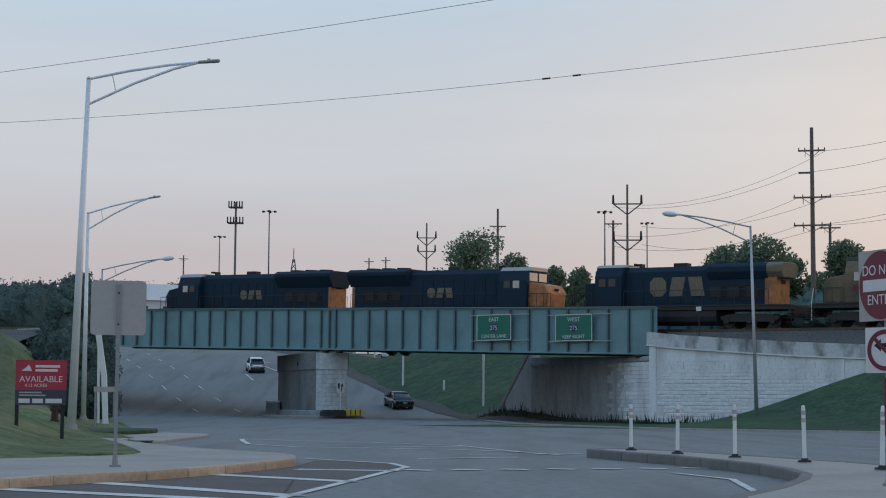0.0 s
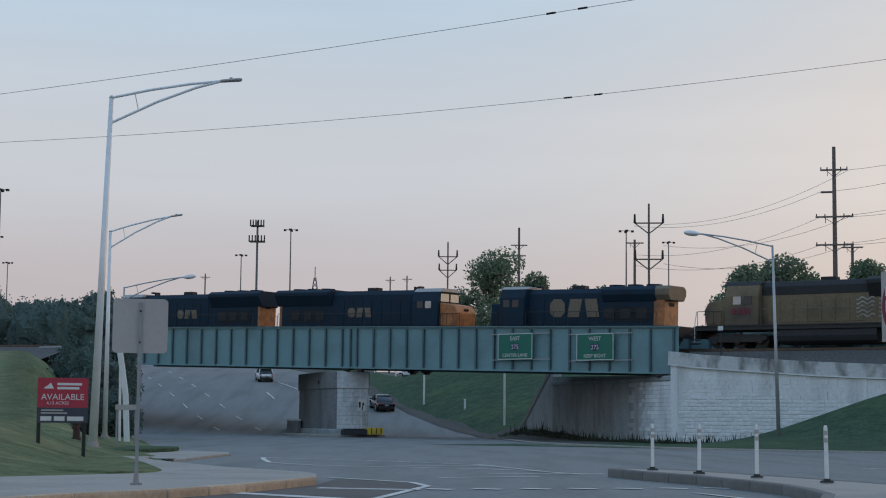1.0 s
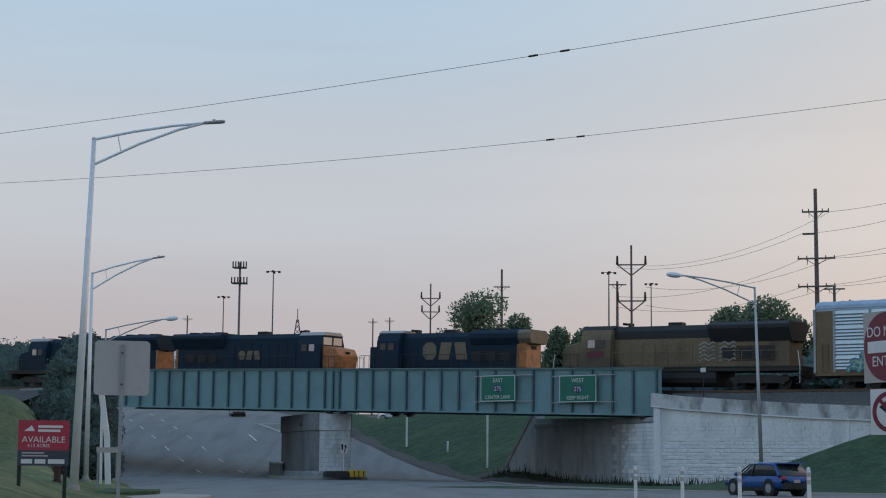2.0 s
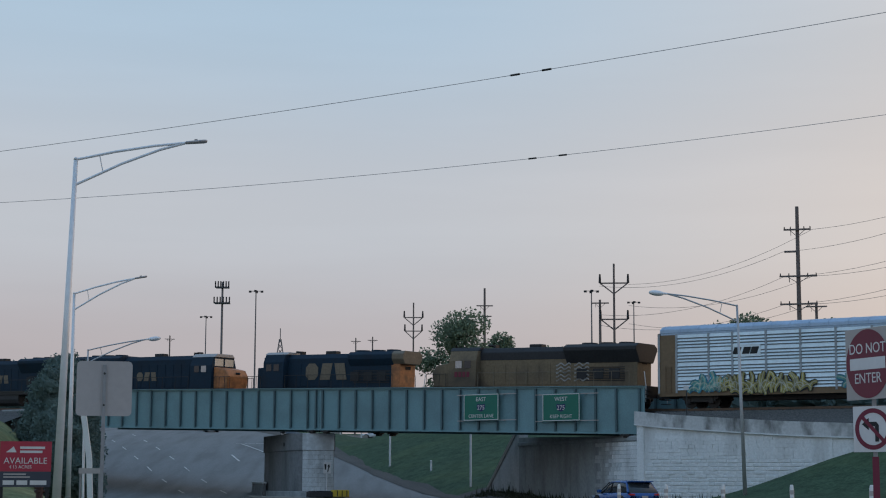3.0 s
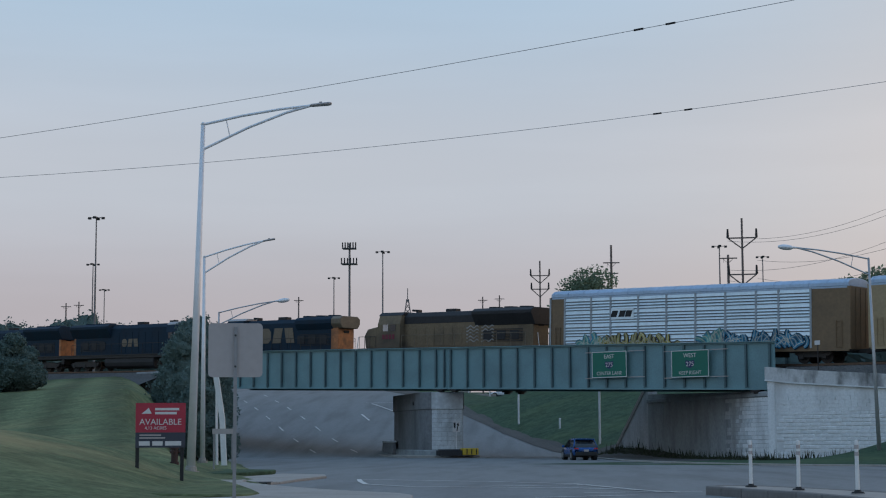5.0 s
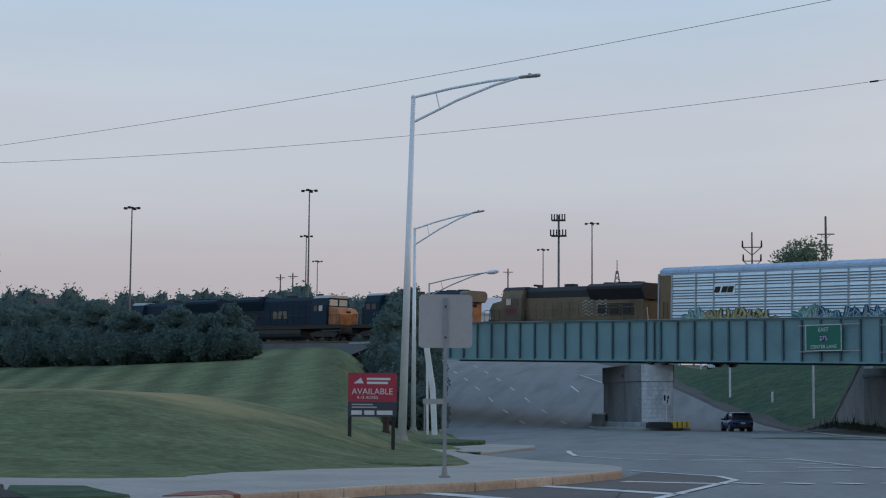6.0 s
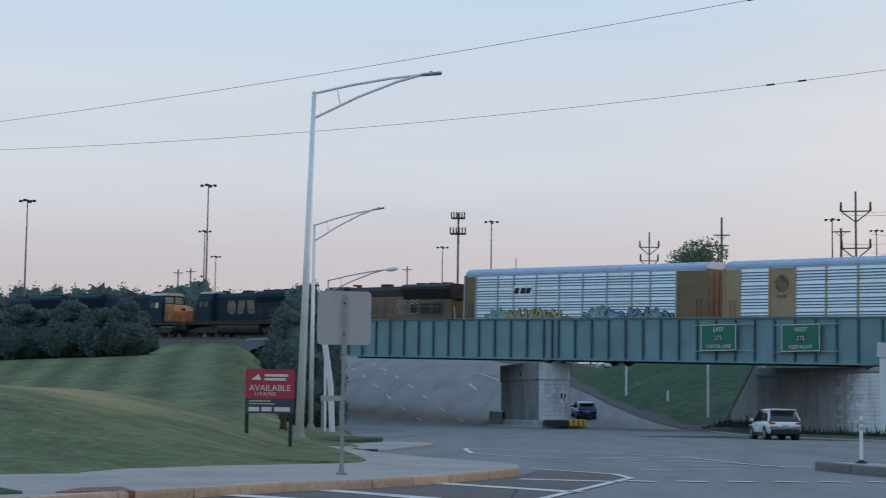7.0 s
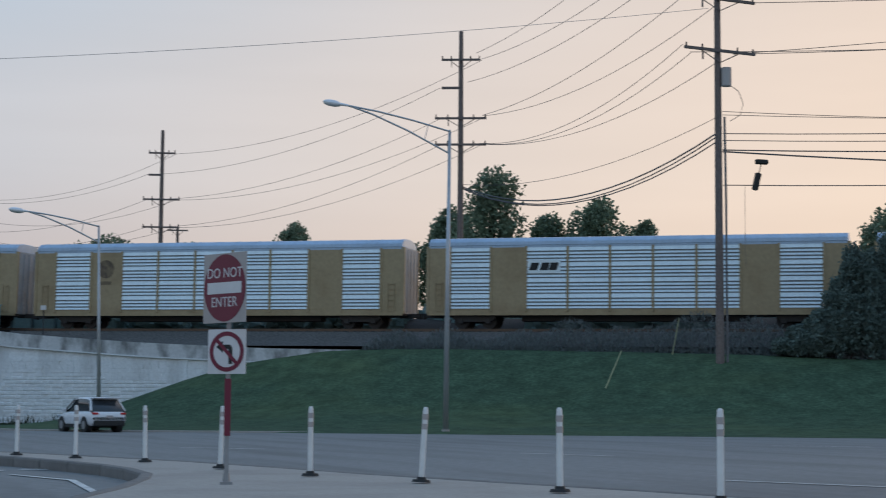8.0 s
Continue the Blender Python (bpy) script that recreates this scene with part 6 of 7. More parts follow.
light_mast(21.78, 84.0, 9.20, (17.75, 10.12), 1.3, "slim grey street lamp with a cobra head beside the grass bank", 0.15, "cobra", base_az=21.7)
back_of_sign()
wrong_way_signs()
guide_sign(-75.77, 6.84, ("East", "Center Lane"))
guide_sign(-68.65, 6.67, ("West", "Keep Right"))
sale_board()
leaning_post()
pier_signs()
signal_stub(-58.5, -3.2, 2.6)


# ---------------------------------------------------------------- overhead lines and masts
def wire(name_parent, a, b, sag, r=0.02, mat="wire", n=14):
    a, b = Vector(a), Vector(b)
    pts = [a.lerp(b, k / n) - Vector((0, 0, 4 * sag * (k / n) * (1 - k / n))) for k in range(n + 1)]
    return part("wire", made(chain, pts, r, r, 5), mat, name_parent)


def pole_at(az, d, base_z, top_el, arms, turn, label, r=0.2, insulators=True):
    """Timber pole; arms: (elevation, half length)."""
    p = polar(az, d, base_z)
    h = lift(top_el, d) - base_z
    o = thing("utility_pole", label, "utility pole", Matrix.Translation(p) @ Matrix.Rotation(radians(turn), 4, "Z"), "utility poles beside the railway")
    part("shaft", made(lambda bm: tube(bm, (0, 0, -0.5), (0, 0, h), r, r * 0.6, 10)), "wood", o)
    for el, half in arms:
        z = lift(el, d) - base_z
        part("crossarm", made(lambda bm: (box(bm, -half, half, -r - 0.08, -r + 0.06, z - 0.08, z + 0.08), box(bm, -half * 0.5, -half * 0.46, -r, -r + 0.05, z - 0.6, z), )), "wood", o)
        part("arm_brace", made(lambda bm: (tube(bm, (-half * 0.6, -r, z), (0, -r, z - 0.7), 0.03), tube(bm, (half * 0.6, -r, z), (0, -r, z - 0.7), 0.03))), "wood", o)
        if insulators:
            for x in (-half * 0.95, -half * 0.5, half * 0.5, half * 0.95):
                part("insulator", made(lambda bm: (tube(bm, (x, -r, z + 0.08), (x, -r, z + 0.3), 0.06, 0.045, 8))), "sootgrey", o)
    return o, p, h


def fork_pole(az, d, base_z, top_el, tiers, label):
    """Steel-armed pole with upright forks."""
    p = polar(az, d, base_z)
    h = lift(top_el, d) - base_z
    o = thing("utility_pole", label, "utility pole", Matrix.Translation(p) @ Matrix.Rotation(radians(-az), 4, "Z"), "forked transmission poles")
    part("shaft", made(lambda bm: tube(bm, (0, 0, -0.5), (0, 0, h), 0.15, 0.11, 10)), "wood", o)
    for el, half in tiers:
        z = lift(el, d) - base_z
        part("crossarm", made(lambda bm: (tube(bm, (-half, 0, z + 0.5), (0, 0, z - 0.7), 0.07), tube(bm, (half, 0, z + 0.5), (0, 0, z - 0.7), 0.07), box(bm, -half, half, -0.08, 0.08, z + 0.42, z + 0.56))), "wood", o)
        for x in (-half, half):
            part("insulator", made(lambda bm: tube(bm, (x, 0, z + 0.5), (x, 0, z + 1.5), 0.15, 0.1, 8)), "sootgrey", o)
    return o, p, h


def yard_mast(az, d, top_el, label, r=0.25, crown=1.3):
    p = polar(az, d)
    h = lift(top_el, d) - p.z
    o = thing("floodlight_mast", label, "floodlight mast", Matrix.Translation(p), "tall masts of the rail yard")
    part("shaft", made(lambda bm: tube(bm, (0, 0, -0.5), (0, 0, h), r, r * 0.45, 10)), "mast", o)
    part("crown", made(lambda bm: (tube(bm, (0, 0, h - 0.1), (0, 0, h + 0.15), crown * 0.25, crown * 0.25, 10), [box(bm, crown * math.cos(a) - 0.28, crown * math.cos(a) + 0.28, crown * math.sin(a) - 0.28, crown * math.sin(a) + 0.28, h - 0.3, h + 0.1) for a in (0, 1.57, 3.14, 4.71)], tube(bm, (-crown, 0, h), (crown, 0, h), 0.06), tube(bm, (0, -crown, h), (0, crown, h), 0.06))), "sootgrey", o, "ring of floodlights, unlit")
    return o


def cell_tower(az, d, top_el):
    p = polar(az, d)
    h = lift(top_el, d) - p.z
    o = thing("cell_tower", "tall steel mast with two tiers of antenna panels", "antenna mast", Matrix.Translation(p))
    part("shaft", made(lambda bm: tube(bm, (0, 0, -0.5), (0, 0, h), 0.26, 0.2, 12)), "mast", o)
    for z, w in ((h - 0.3, 1.3), (h - 3.4, 1.5)):
        part("platform", made(lambda bm: box(bm, -w, w, -w * 0.6, w * 0.6, z - 0.9, z - 0.65)), "mast", o)
        for k in range(6):
            x = -w + 2 * w * k / 5
            part("antenna", made(lambda bm: box(bm, x - 0.12, x + 0.12, -w * 0.6 - 0.1, -w * 0.6 + 0.1, z - 0.9, z + 0.4)), "sootgrey", o)
    return o


def lattice_tower(az, d, top_el):
    p = polar(az, d)
    h = lift(top_el, d) - p.z
    o = thing("lattice_tower", "slender lattice mast far off", "lattice tower", Matrix.Translation(p))

    def lat(bm):
        for k in range(6):
            z0, z1 = h * 0.62 + h * 0.28 * k / 6, h * 0.62 + h * 0.28 * (k + 1) / 6
            w0, w1 = 1.5 * (1 - k / 7), 1.5 * (1 - (k + 1) / 7)
            for sx in (-1, 1):
                tube(bm, (sx * w0, 0, z0), (sx * w1, 0, z1), 0.15)
                tube(bm, (sx * w0, 0, z0), (-sx * w1, 0, z1), 0.1)
        tube(bm, (0, 0, h * 0.9), (0, 0, h), 0.12)
        tube(bm, (-1.6, 0, -1), (-1.5, 0, h * 0.62), 0.2)
        tube(bm, (1.6, 0, -1), (1.5, 0, h * 0.62), 0.2)
    part("frame", made(lat), "mast", o)


P6, p6, h6 = pole_at(30.75, 99.8, 3.85, 18.6, [(11.75, 2.45), (13.42, 2.45), (15.9, 1.6), (17.8, 1.6)], 4, "tall weathered utility pole with two crossarms on the grass bank", 0.25)
part("transformer", made(lambda bm: (tube(bm, (0.35, -0.35, lift(10.6, 99.8) - 3.85), (0.35, -0.35, lift(11.2, 99.8) - 3.85), 0.3, 0.3, 14))), "signback", P6, "grey transformer can")
part("conduit", made(lambda bm: chain(bm, [(0.36, -0.2, -0.3), (0.36, -0.2, 9.5), (0.30, -0.2, 14.2)], 0.07)), "mast", P6, "pale conduit up the pole")
P5, p5, h5 = pole_at(22.15, 132.0, 5.5, 12.5, [(11.55, 1.5), (9.62, 2.0), (8.75, 2.0)], -25, "tall weathered utility pole with several crossarms behind the railway", 0.28)
part("upper_arm", made(lambda bm: box(bm, -1.5, 0, -0.1, 0.1, lift(10.65, 132) - 5.6, lift(10.65, 132) - 5.42)), "wood", P5)
P4, p4, h4 = pole_at(12.2, 170.0, 6.5, 9.06, [(8.3, 1.3), (6.78, 1.8), (5.87, 1.8)], -15, "weathered utility pole with several crossarms behind the railway", 0.28)
part("upper_arm", made(lambda bm: box(bm, -1.3, 0, -0.1, 0.1, lift(7.6, 170) - 6.6, lift(7.6, 170) - 6.42)), "wood", P4)
P3, p3, h3 = fork_pole(6.15, 190.0, 7.0, 7.29, [(6.5, 1.55), (5.3, 1.5)], "forked transmission pole behind the railway")
P1, p1, h1 = fork_pole(-0.55, 260.0, 7.0, 6.0, [(5.4, 1.4), (4.95, 1.3)], "distant forked transmission pole")
P2, p2, h2 = pole_at(1.83, 250.0, 7.0, 6.49, [(5.9, 1.2), (5.55, 1.0)], 0, "distant utility pole with short crossarms", 0.25, False)
for az, d, el in ((-8.61, 420, 4.82), (-2.47, 420, 4.82), (-1.91, 420, 4.86), (-16.2, 420, 4.56), (-15.79, 420, 4.61), (5.68, 230, 6.1), (12.75, 200, 5.9)):
    pole_at(az, d, 8.0, el, [(el - 0.12, 1.2)], -az, "distant utility pole above the trees", 0.25, False)
for az, d, el, lab in ((-21.12, 330, 6.65, "tall dark floodlight mast over the rail yard"), (-15.28, 330, 7.36, "tallest dark floodlight mast over the rail yard"), (-15.36, 420, 5.84, "distant slim floodlight mast over the yard"), (-14.98, 520, 5.01, "distant slim floodlight mast over the yard"), (-7.44, 450, 5.46, "distant slim floodlight mast over the yard"), (-5.81, 380, 6.33, "slim floodlight mast behind the bridge"), (5.4, 360, 6.39, "floodlight mast behind the railway"), (6.8, 420, 6.01, "distant floodlight mast behind the railway")):
    yard_mast(az, d, el, lab)
cell_tower(-6.92, 340, 6.61)
lattice_tower(-4.98, 480, 5.11)

span = thing("overhead_lines", "thin sagging overhead wires between the utility poles", "overhead wires")


def arm_end(p, az_turn, el, d, side, half):
    a = radians(az_turn)
    return Vector((p.x + side * half * math.cos(a), p.y + side * half * math.sin(a), lift(el, d)))


for el5, el4, el3, side in ((11.55, 8.3, 6.6, 1), (10.65, 7.6, 6.55, -1), (9.62, 6.78, 5.9, 1), (9.62, 6.78, 5.6, -1), (8.75, 5.87, 5.3, 1), (8.75, 5.87, 5.25, -1)):
    e5 = arm_end(p5, -25, el5, 132, side, 1.6)
    e4 = arm_end(p4, -15, el4, 170, side, 1.4)
    e3 = arm_end(p3, -6, el3, 190, side, 1.6)
    wire(span, e5, e4, 1.6, 0.018)
    wire(span, e4, e3, 1.3, 0.018)
# climbing spans to the tall pole: across the arm there, height there, across the arm and height at the next pole, sag
for a6, z6, a5, z5, sag in ((0, 33.4, 1.2, 28.7, 1.3), (0, 30.6, 1.2, 28.1, 1.3), (0, 29.05, 0.5, 26.4, 1.3), (-2.4, 24.9, 1.7, 23.8, 0.92), (0, 24.7, 1.7, 23.75, 1.33), (-2.4, 22.1, 1.5, 21.6, 1.62), (-1.8, 21.7, 1.5, 21.6, 1.69), (0, 21.3, 1.5, 21.55, 1.52)):
    e6 = p6 + Vector((a6 * math.cos(radians(4)), a6 * math.sin(radians(4)), z6 - p6.z))
    e5 = p5 + Vector((a5 * math.cos(radians(-25)), a5 * math.sin(radians(-25)), z5 - p5.z))
    wire(span, e6, e5, sag, 0.02)
# lines leaving the tall pole along the street
for a6, z6, dz, r in ((2.0, 22.0, 10.5, 0.022), (1.1, 21.85, 7.6, 0.022), (-1.9, 21.7, 6.5, 0.022), (2.0, 25.0, 7.6, 0.022), (-1.9, 24.9, 7.0, 0.022), (0.3, 18.4, 3.3, 0.02), (0.3, 18.2, 4.2, 0.02), (0.3, 17.1, 5.2, 0.03), (0.3, 16.7, 4.9, 0.025), (0.3, 16.14, 4.56, 0.04), (0.3, 16.05, 2.0, 0.05), (0.3, 14.09, 4.68, 0.03)):
    e6 = p6 + Vector((a6 * math.cos(radians(4)), a6 * math.sin(radians(4)), z6 - p6.z))
    wire(span, e6, e6 + Vector((60, -9, dz)), 0.8, r)
# thick communication cables
for k, (z6, z5, sag, r) in enumerate(((17.2, 18.2, 2.33, 0.05), (17.0, 18.1, 2.45, 0.04), (16.7, 18.05, 2.4, 0.04), (18.1, 18.4, 1.3, 0.018))):
    wire(span, Vector((p6.x, p6.y - 0.2, z6)), Vector((p5.x + 0.2, p5.y, z5)), sag, r)
# drop loop beside the pole and a thin hanging wire
part("drop_loop", made(chain, [p6 + Vector((0.5, -0.3, z - p6.z)) + Vector((o, 0, 0)) for z, o in ((20.0, 0), (19.6, 0.7), (18.9, 1.0), (18.2, 0.8), (17.8, 0.1))], 0.02, 0.02, 6), "wire", span)
part("hanging_wire", made(chain, [polar(31.6, 101, z) for z in (14.1, 12.5, 11.0, 9.3)], 0.012, 0.012, 5), "wire", span)
hang = thing("hanging_signal", "dark cable enclosure hanging from the overhead lines", "cable enclosure", pose(53.75, 85.5, 0))
part("upper_box", made(lambda bm: (box(bm, -0.4, 0.4, -0.16, 0.16, lift(8.1, 101) - 0.12, lift(8.1, 101) + 0.16), soften(bm, 0.06, 1))), "black", hang)
part("lower_box", made(lambda bm: (box(bm, -0.14, 0.14, -0.14, 0.14, -0.5, 0.5, Matrix.Translation((-0.35, 0, lift(8.1, 101) - 1.15)) @ Matrix.Rotation(0.25, 4, "Y")), tube(bm, (-0.2, 0, lift(8.1, 101) - 0.7), (0, 0, lift(8.1, 101)), 0.03))), "black", hang)

near = thing("overhead_lines", "two pale wires with dark splices crossing high over the road", "overhead wires")
WL = polar(-33, 140, 0)
A0, A1 = Vector((WL.x, WL.y, 19.49)), Vector((p6.x - 0.6, p6.y, 24.41))
B0, B1 = Vector((WL.x, WL.y + 1, 18.94)), polar(30, 70, 21.75)
for a, b, sag, fr in ((A0, A1, 3.28, (0.648, 0.6615)), (B0, B1, 1.53, (0.72, 0.7325))):
    wire(near, a, b, sag, 0.015, "palewire", 40)
    for f in fr:
        def at(g):
            return a.lerp(b, g) - Vector((0, 0, 4 * sag * g * (1 - g)))
        part("splice", made(lambda bm: tube(bm, at(f - 0.0018), at(f + 0.0018), 0.05, 0.05, 8)), "black", near)


# ---------------------------------------------------------------- road vehicles
def road_car(name, label, paint, length, width, height, hatch, dark_low=True):
    """Origin on the road under the middle; +x is forward."""
    c = thing(name, label, "car", group="cars on the road")
    h, w = length / 2, width / 2
    belt = height * 0.60
    rear_top = -h * (0.72 if hatch else 0.40)
    body = new("body_shell")
    body.parent = c

    def loft(bm, rings):
        rows = [[bm.verts.new(v) for v in ring] for ring in rings]
        n = len(rows[0])
        for a, b in zip(rows, rows[1:]):
            for k in range(n):
                bm.faces.new((a[k], b[k], b[(k + 1) % n], a[(k + 1) % n]))
        bm.faces.new(rows[0])
        bm.faces.new(rows[-1][::-1])
        bmesh.ops.recalc_face_normals(bm, faces=bm.faces)

    def shell(bm):
        rear = [(-1.0, 0.84, 0.46, 0.80), (-0.975, 0.93, 0.36, 0.97)] if hatch else [(-1.0, 0.82, 0.46, 0.84), (-0.97, 0.92, 0.36, 0.955)]
        rings = []
        for u, k, z0, z1 in rear + [(-0.85, 0.985, 0.30, 1.0), (-0.4, 1.0, 0.26, 1.0), (0.3, 1.0, 0.26, 0.985), (0.55, 0.99, 0.27, 0.93), (0.8, 0.95, 0.29, 0.83), (0.94, 0.87, 0.34, 0.73), (1.0, 0.74, 0.44, 0.60)]:
            y, top, x = w * k, belt * z1, h * u
            half = [(0.86 * y, z0), (0.96 * y, z0 + 0.08), (y, z0 + 0.25), (y, top * 0.72), (0.965 * y, top - 0.10), (0.91 * y, top - 0.02), (0.82 * y, top)]
            rings.append([(x, yy, z) for yy, z in half] + [(x, -yy, z) for yy, z in half[::-1]])
        loft(bm, rings)
    part("body", made(shell), paint, body, smooth=True)

    # windows as one dark band under the roof: (along, top height)
    line = [(-0.955, belt + 0.02), (-0.90, belt + 0.18), (-0.74, height - 0.10), (-0.5, height - 0.035), (-0.15, height - 0.01), (0.10, height - 0.05), (0.26, belt + 0.26), (0.47, belt + 0.01)] if hatch else [(-0.80, belt + 0.01), (-0.62, belt + 0.22), (-0.42, height - 0.07), (-0.2, height - 0.015), (0.02, height - 0.02), (0.14, height - 0.09), (0.28, belt + 0.22), (0.50, belt + 0.01)]

    def wide_at(z):
        return w * (0.90 - 0.17 * (z - belt) / (height - belt))

    def cabin(bm):
        rings = []
        for u, z in line:
            y = wide_at(z)
            half = [(w * 0.90, belt - 0.05), (y, max(belt, z - 0.05)), (y - 0.06, z)]
            rings.append([(h * u, yy, zz) for yy, zz in half] + [(h * u, -yy, zz) for yy, zz in half[::-1]])
        loft(bm, rings)
    part("cabin", made(cabin), "glass", body, "dark windows", smooth=True)

    def roof(bm):
        rings = []
        for u, z in line[2:6]:
            y = wide_at(z)
            half = [(y + 0.012, z - 0.075), (y + 0.006, z - 0.03), (y - 0.07, z + 0.018), (y * 0.5, z + 0.03)]
            rings.append([(h * u, yy, zz) for yy, zz in half] + [(h * u, -yy, zz) for yy, zz in half[::-1]])
        loft(bm, rings)
    part("roof", made(roof), paint, body, smooth=True)
    for side in (-1, 1):
        for x0, x1, y0 in ((-h + (0.10 if hatch else 0.62), rear_top, 0.11), (-h * 0.05, -h * 0.05, 0.06), (h * 0.45, h * 0.10, 0.06)):
            a, b = Vector((x0 + 0.12, side * w * 0.915, belt)), Vector((x1 + 0.06, side * w * 0.735, height - 0.07))
            part("pillar", made(tube, a, b, y0 * 0.6, y0 * 0.5, 6), paint if y0 > 0.1 else "black", body)
        for u in (-0.60, 0.60):
            part("wheel_arch", made(lambda bm: tube(bm, (h * u, side * (w - 0.3), 0.35), (h * u, side * (w + 0.002), 0.35), 0.40, 0.40, 22)), "black", body, "dark wheel arch")
        part("mirror", made(lambda bm: (box(bm, h * 0.36, h * 0.46, side * w * 1.0 - 0.02 if side > 0 else -w * 1.0 - 0.16, side * w * 1.0 + 0.16 if side > 0 else -w * 1.0 + 0.02, belt - 0.02, belt + 0.14), soften(bm, 0.03, 1))), paint, body)
        part("tail_lamp", made(lambda bm: (box(bm, -h - 0.015, -h + 0.22, side * w * 0.76 - 0.14, side * w * 0.76 + 0.14, belt * 0.84, belt * 0.94), soften(bm, 0.02, 1))), "taillight", body, "red tail lamp")
        part("head_lamp", made(lambda bm: (box(bm, h - 0.2, h + 0.01, side * w * 0.68 - 0.18, side * w * 0.68 + 0.18, belt * 0.66, belt * 0.80), soften(bm, 0.02, 1))), "brightglass", body)
    part("rear_bumper", made(lambda bm: (box(bm, -h - 0.04, -h + 0.15, -w * 0.86, w * 0.86, 0.28, 0.56), soften(bm, 0.04, 1))), "black" if dark_low else paint, body, "dark lower bumper")
    if hatch:
        part("rear_window", made(lambda bm: prism(bm, [(-h * 0.935, belt + 0.05), (-h * 0.92, belt + 0.05), (-h * 0.74, height - 0.14), (-h * 0.755, height - 0.14)], "y", -w * 0.70, w * 0.70)), "glass", body)
        part("roof_spoiler", made(lambda bm: (box(bm, rear_top - 0.28, rear_top + 0.1, -w * 0.76, w * 0.76, height - 0.06, height - 0.01), soften(bm, 0.02, 1))), paint, body)
    if hatch:
        part("tail_panel", made(lambda bm: (box(bm, -h - 0.012, -h + 0.1, -w * 0.55, w * 0.55, belt * 0.70, belt * 0.80), soften(bm, 0.02, 1))), paint, body)
    part("number_plate", made(lambda bm: box(bm, -h - 0.02, -h + 0.02, -0.17, 0.17, belt * 0.66, belt * 0.66 + 0.14)), "signback", body)
    part("sill", made(lambda bm: (box(bm, -h * 0.6, h * 0.55, -w * 0.985, w * 0.985, 0.2, 0.4), soften(bm, 0.03, 1))), "black", body)
    for x in (-h * 0.60, h * 0.60):
        for side in (-1, 1):
            wh = new("wheel")
            wh.parent = c
            wh.matrix_basis = pose(x, side * (w - 0.10), 0.335)
            part("tyre", made(lambda bm: (tube(bm, (0, -0.11, 0), (0, 0.11, 0), 0.335, 0.335, 22),)), "black", wh)
            part("rim", made(lambda bm: (tube(bm, (0, -0.117, 0), (0, 0.117, 0), 0.205, 0.205, 16),)), "poststeel", wh)
    return c


CARS = []


def traffic(car, rows):
    """rows: seconds, azimuth and distance from the kerbside origin; the heading follows the way."""
    pts = []
    for t, az, d in rows:
        p = polar(az, d, 0)
        p.z = road_z(p.y) + 0.03
        pts.append((t, p))
    out = []
    for i, (t, p) in enumerate(pts):
        a, b = pts[max(0, i - 1)][1], pts[min(len(pts) - 1, i + 1)][1]
        v = b - a
        rise = math.degrees(math.atan2(v.z, v.xy.length))
        out.append((t, Matrix.Translation(p) @ pose(0, 0, 0, rz=math.degrees(math.atan2(v.y, v.x))) @ pose(0, 0, 0, ry=-rise)))
    CARS.append((car, out))


traffic(road_car("hatchback_car", "blue compact car driving under the bridge", "bluepaint", 4.3, 1.78, 1.46, True),
        [(0, 24.0, 68), (1, 16.5, 71.5), (1.5, 13.1, 75), (2.2, 9.6, 81), (2.8, 7.2, 86), (3.5, 4.6, 94), (4.2, 2.57, 105), (5.3, 0.1, 127), (6, -1.1, 139), (6.5, -1.93, 147), (7, -2.7, 157), (7.4, -3.08, 165), (8, -3.7, 180)])
traffic(road_car("suv_car", "white sport utility car with dark rear window driving away", "whitepaint", 4.5, 1.86, 1.66, True),
        [(0, 46, 78), (4.2, 33, 66), (6, 19.5, 66.5), (7, 14.3, 73), (7.4, 12.57, 78), (7.7, 11.29, 82), (8, 10.07, 86)])
traffic(road_car("suv_car", "white crossover car with a dark rear end driving under the bridge", "whitepaint", 4.3, 1.82, 1.62, True),
        [(0, 45, 72), (4.2, 19, 66), (5.5, 9.8, 73), (6.5, 5.3, 84), (7, 3.5, 94.5), (7.4, 2.25, 101), (7.7, 1.45, 106), (8, 0.75, 111)])
traffic(road_car("sedan_car", "black sedan climbing the road beyond the bridge", "blackpaint", 4.7, 1.84, 1.45, False),
        [(0, -1.45, 157), (0.5, -2.1, 164), (1, -2.7, 171), (1.5, -3.1, 178), (3, -4.6, 202), (5, -6.0, 240), (8, -7.2, 310)])
traffic(road_car("suv_car", "white sport utility car far up the hill", "whitepaint", 4.1, 1.72, 1.58, True),
        [(0, -6.2, 188), (1, -6.6, 199), (1.5, -6.75, 205), (3, -7.2, 224), (5, -7.7, 255), (8, -8.3, 310)])


parked = road_car("sedan_car", "white car with red tail lamps standing beyond the road barrier", "whitepaint", 4.6, 1.84, 1.5, False)
px, py = polar(-1.72, 237, 0).xy
parked.matrix_basis = pose(px, py, ground_z(px, py), rz=170)


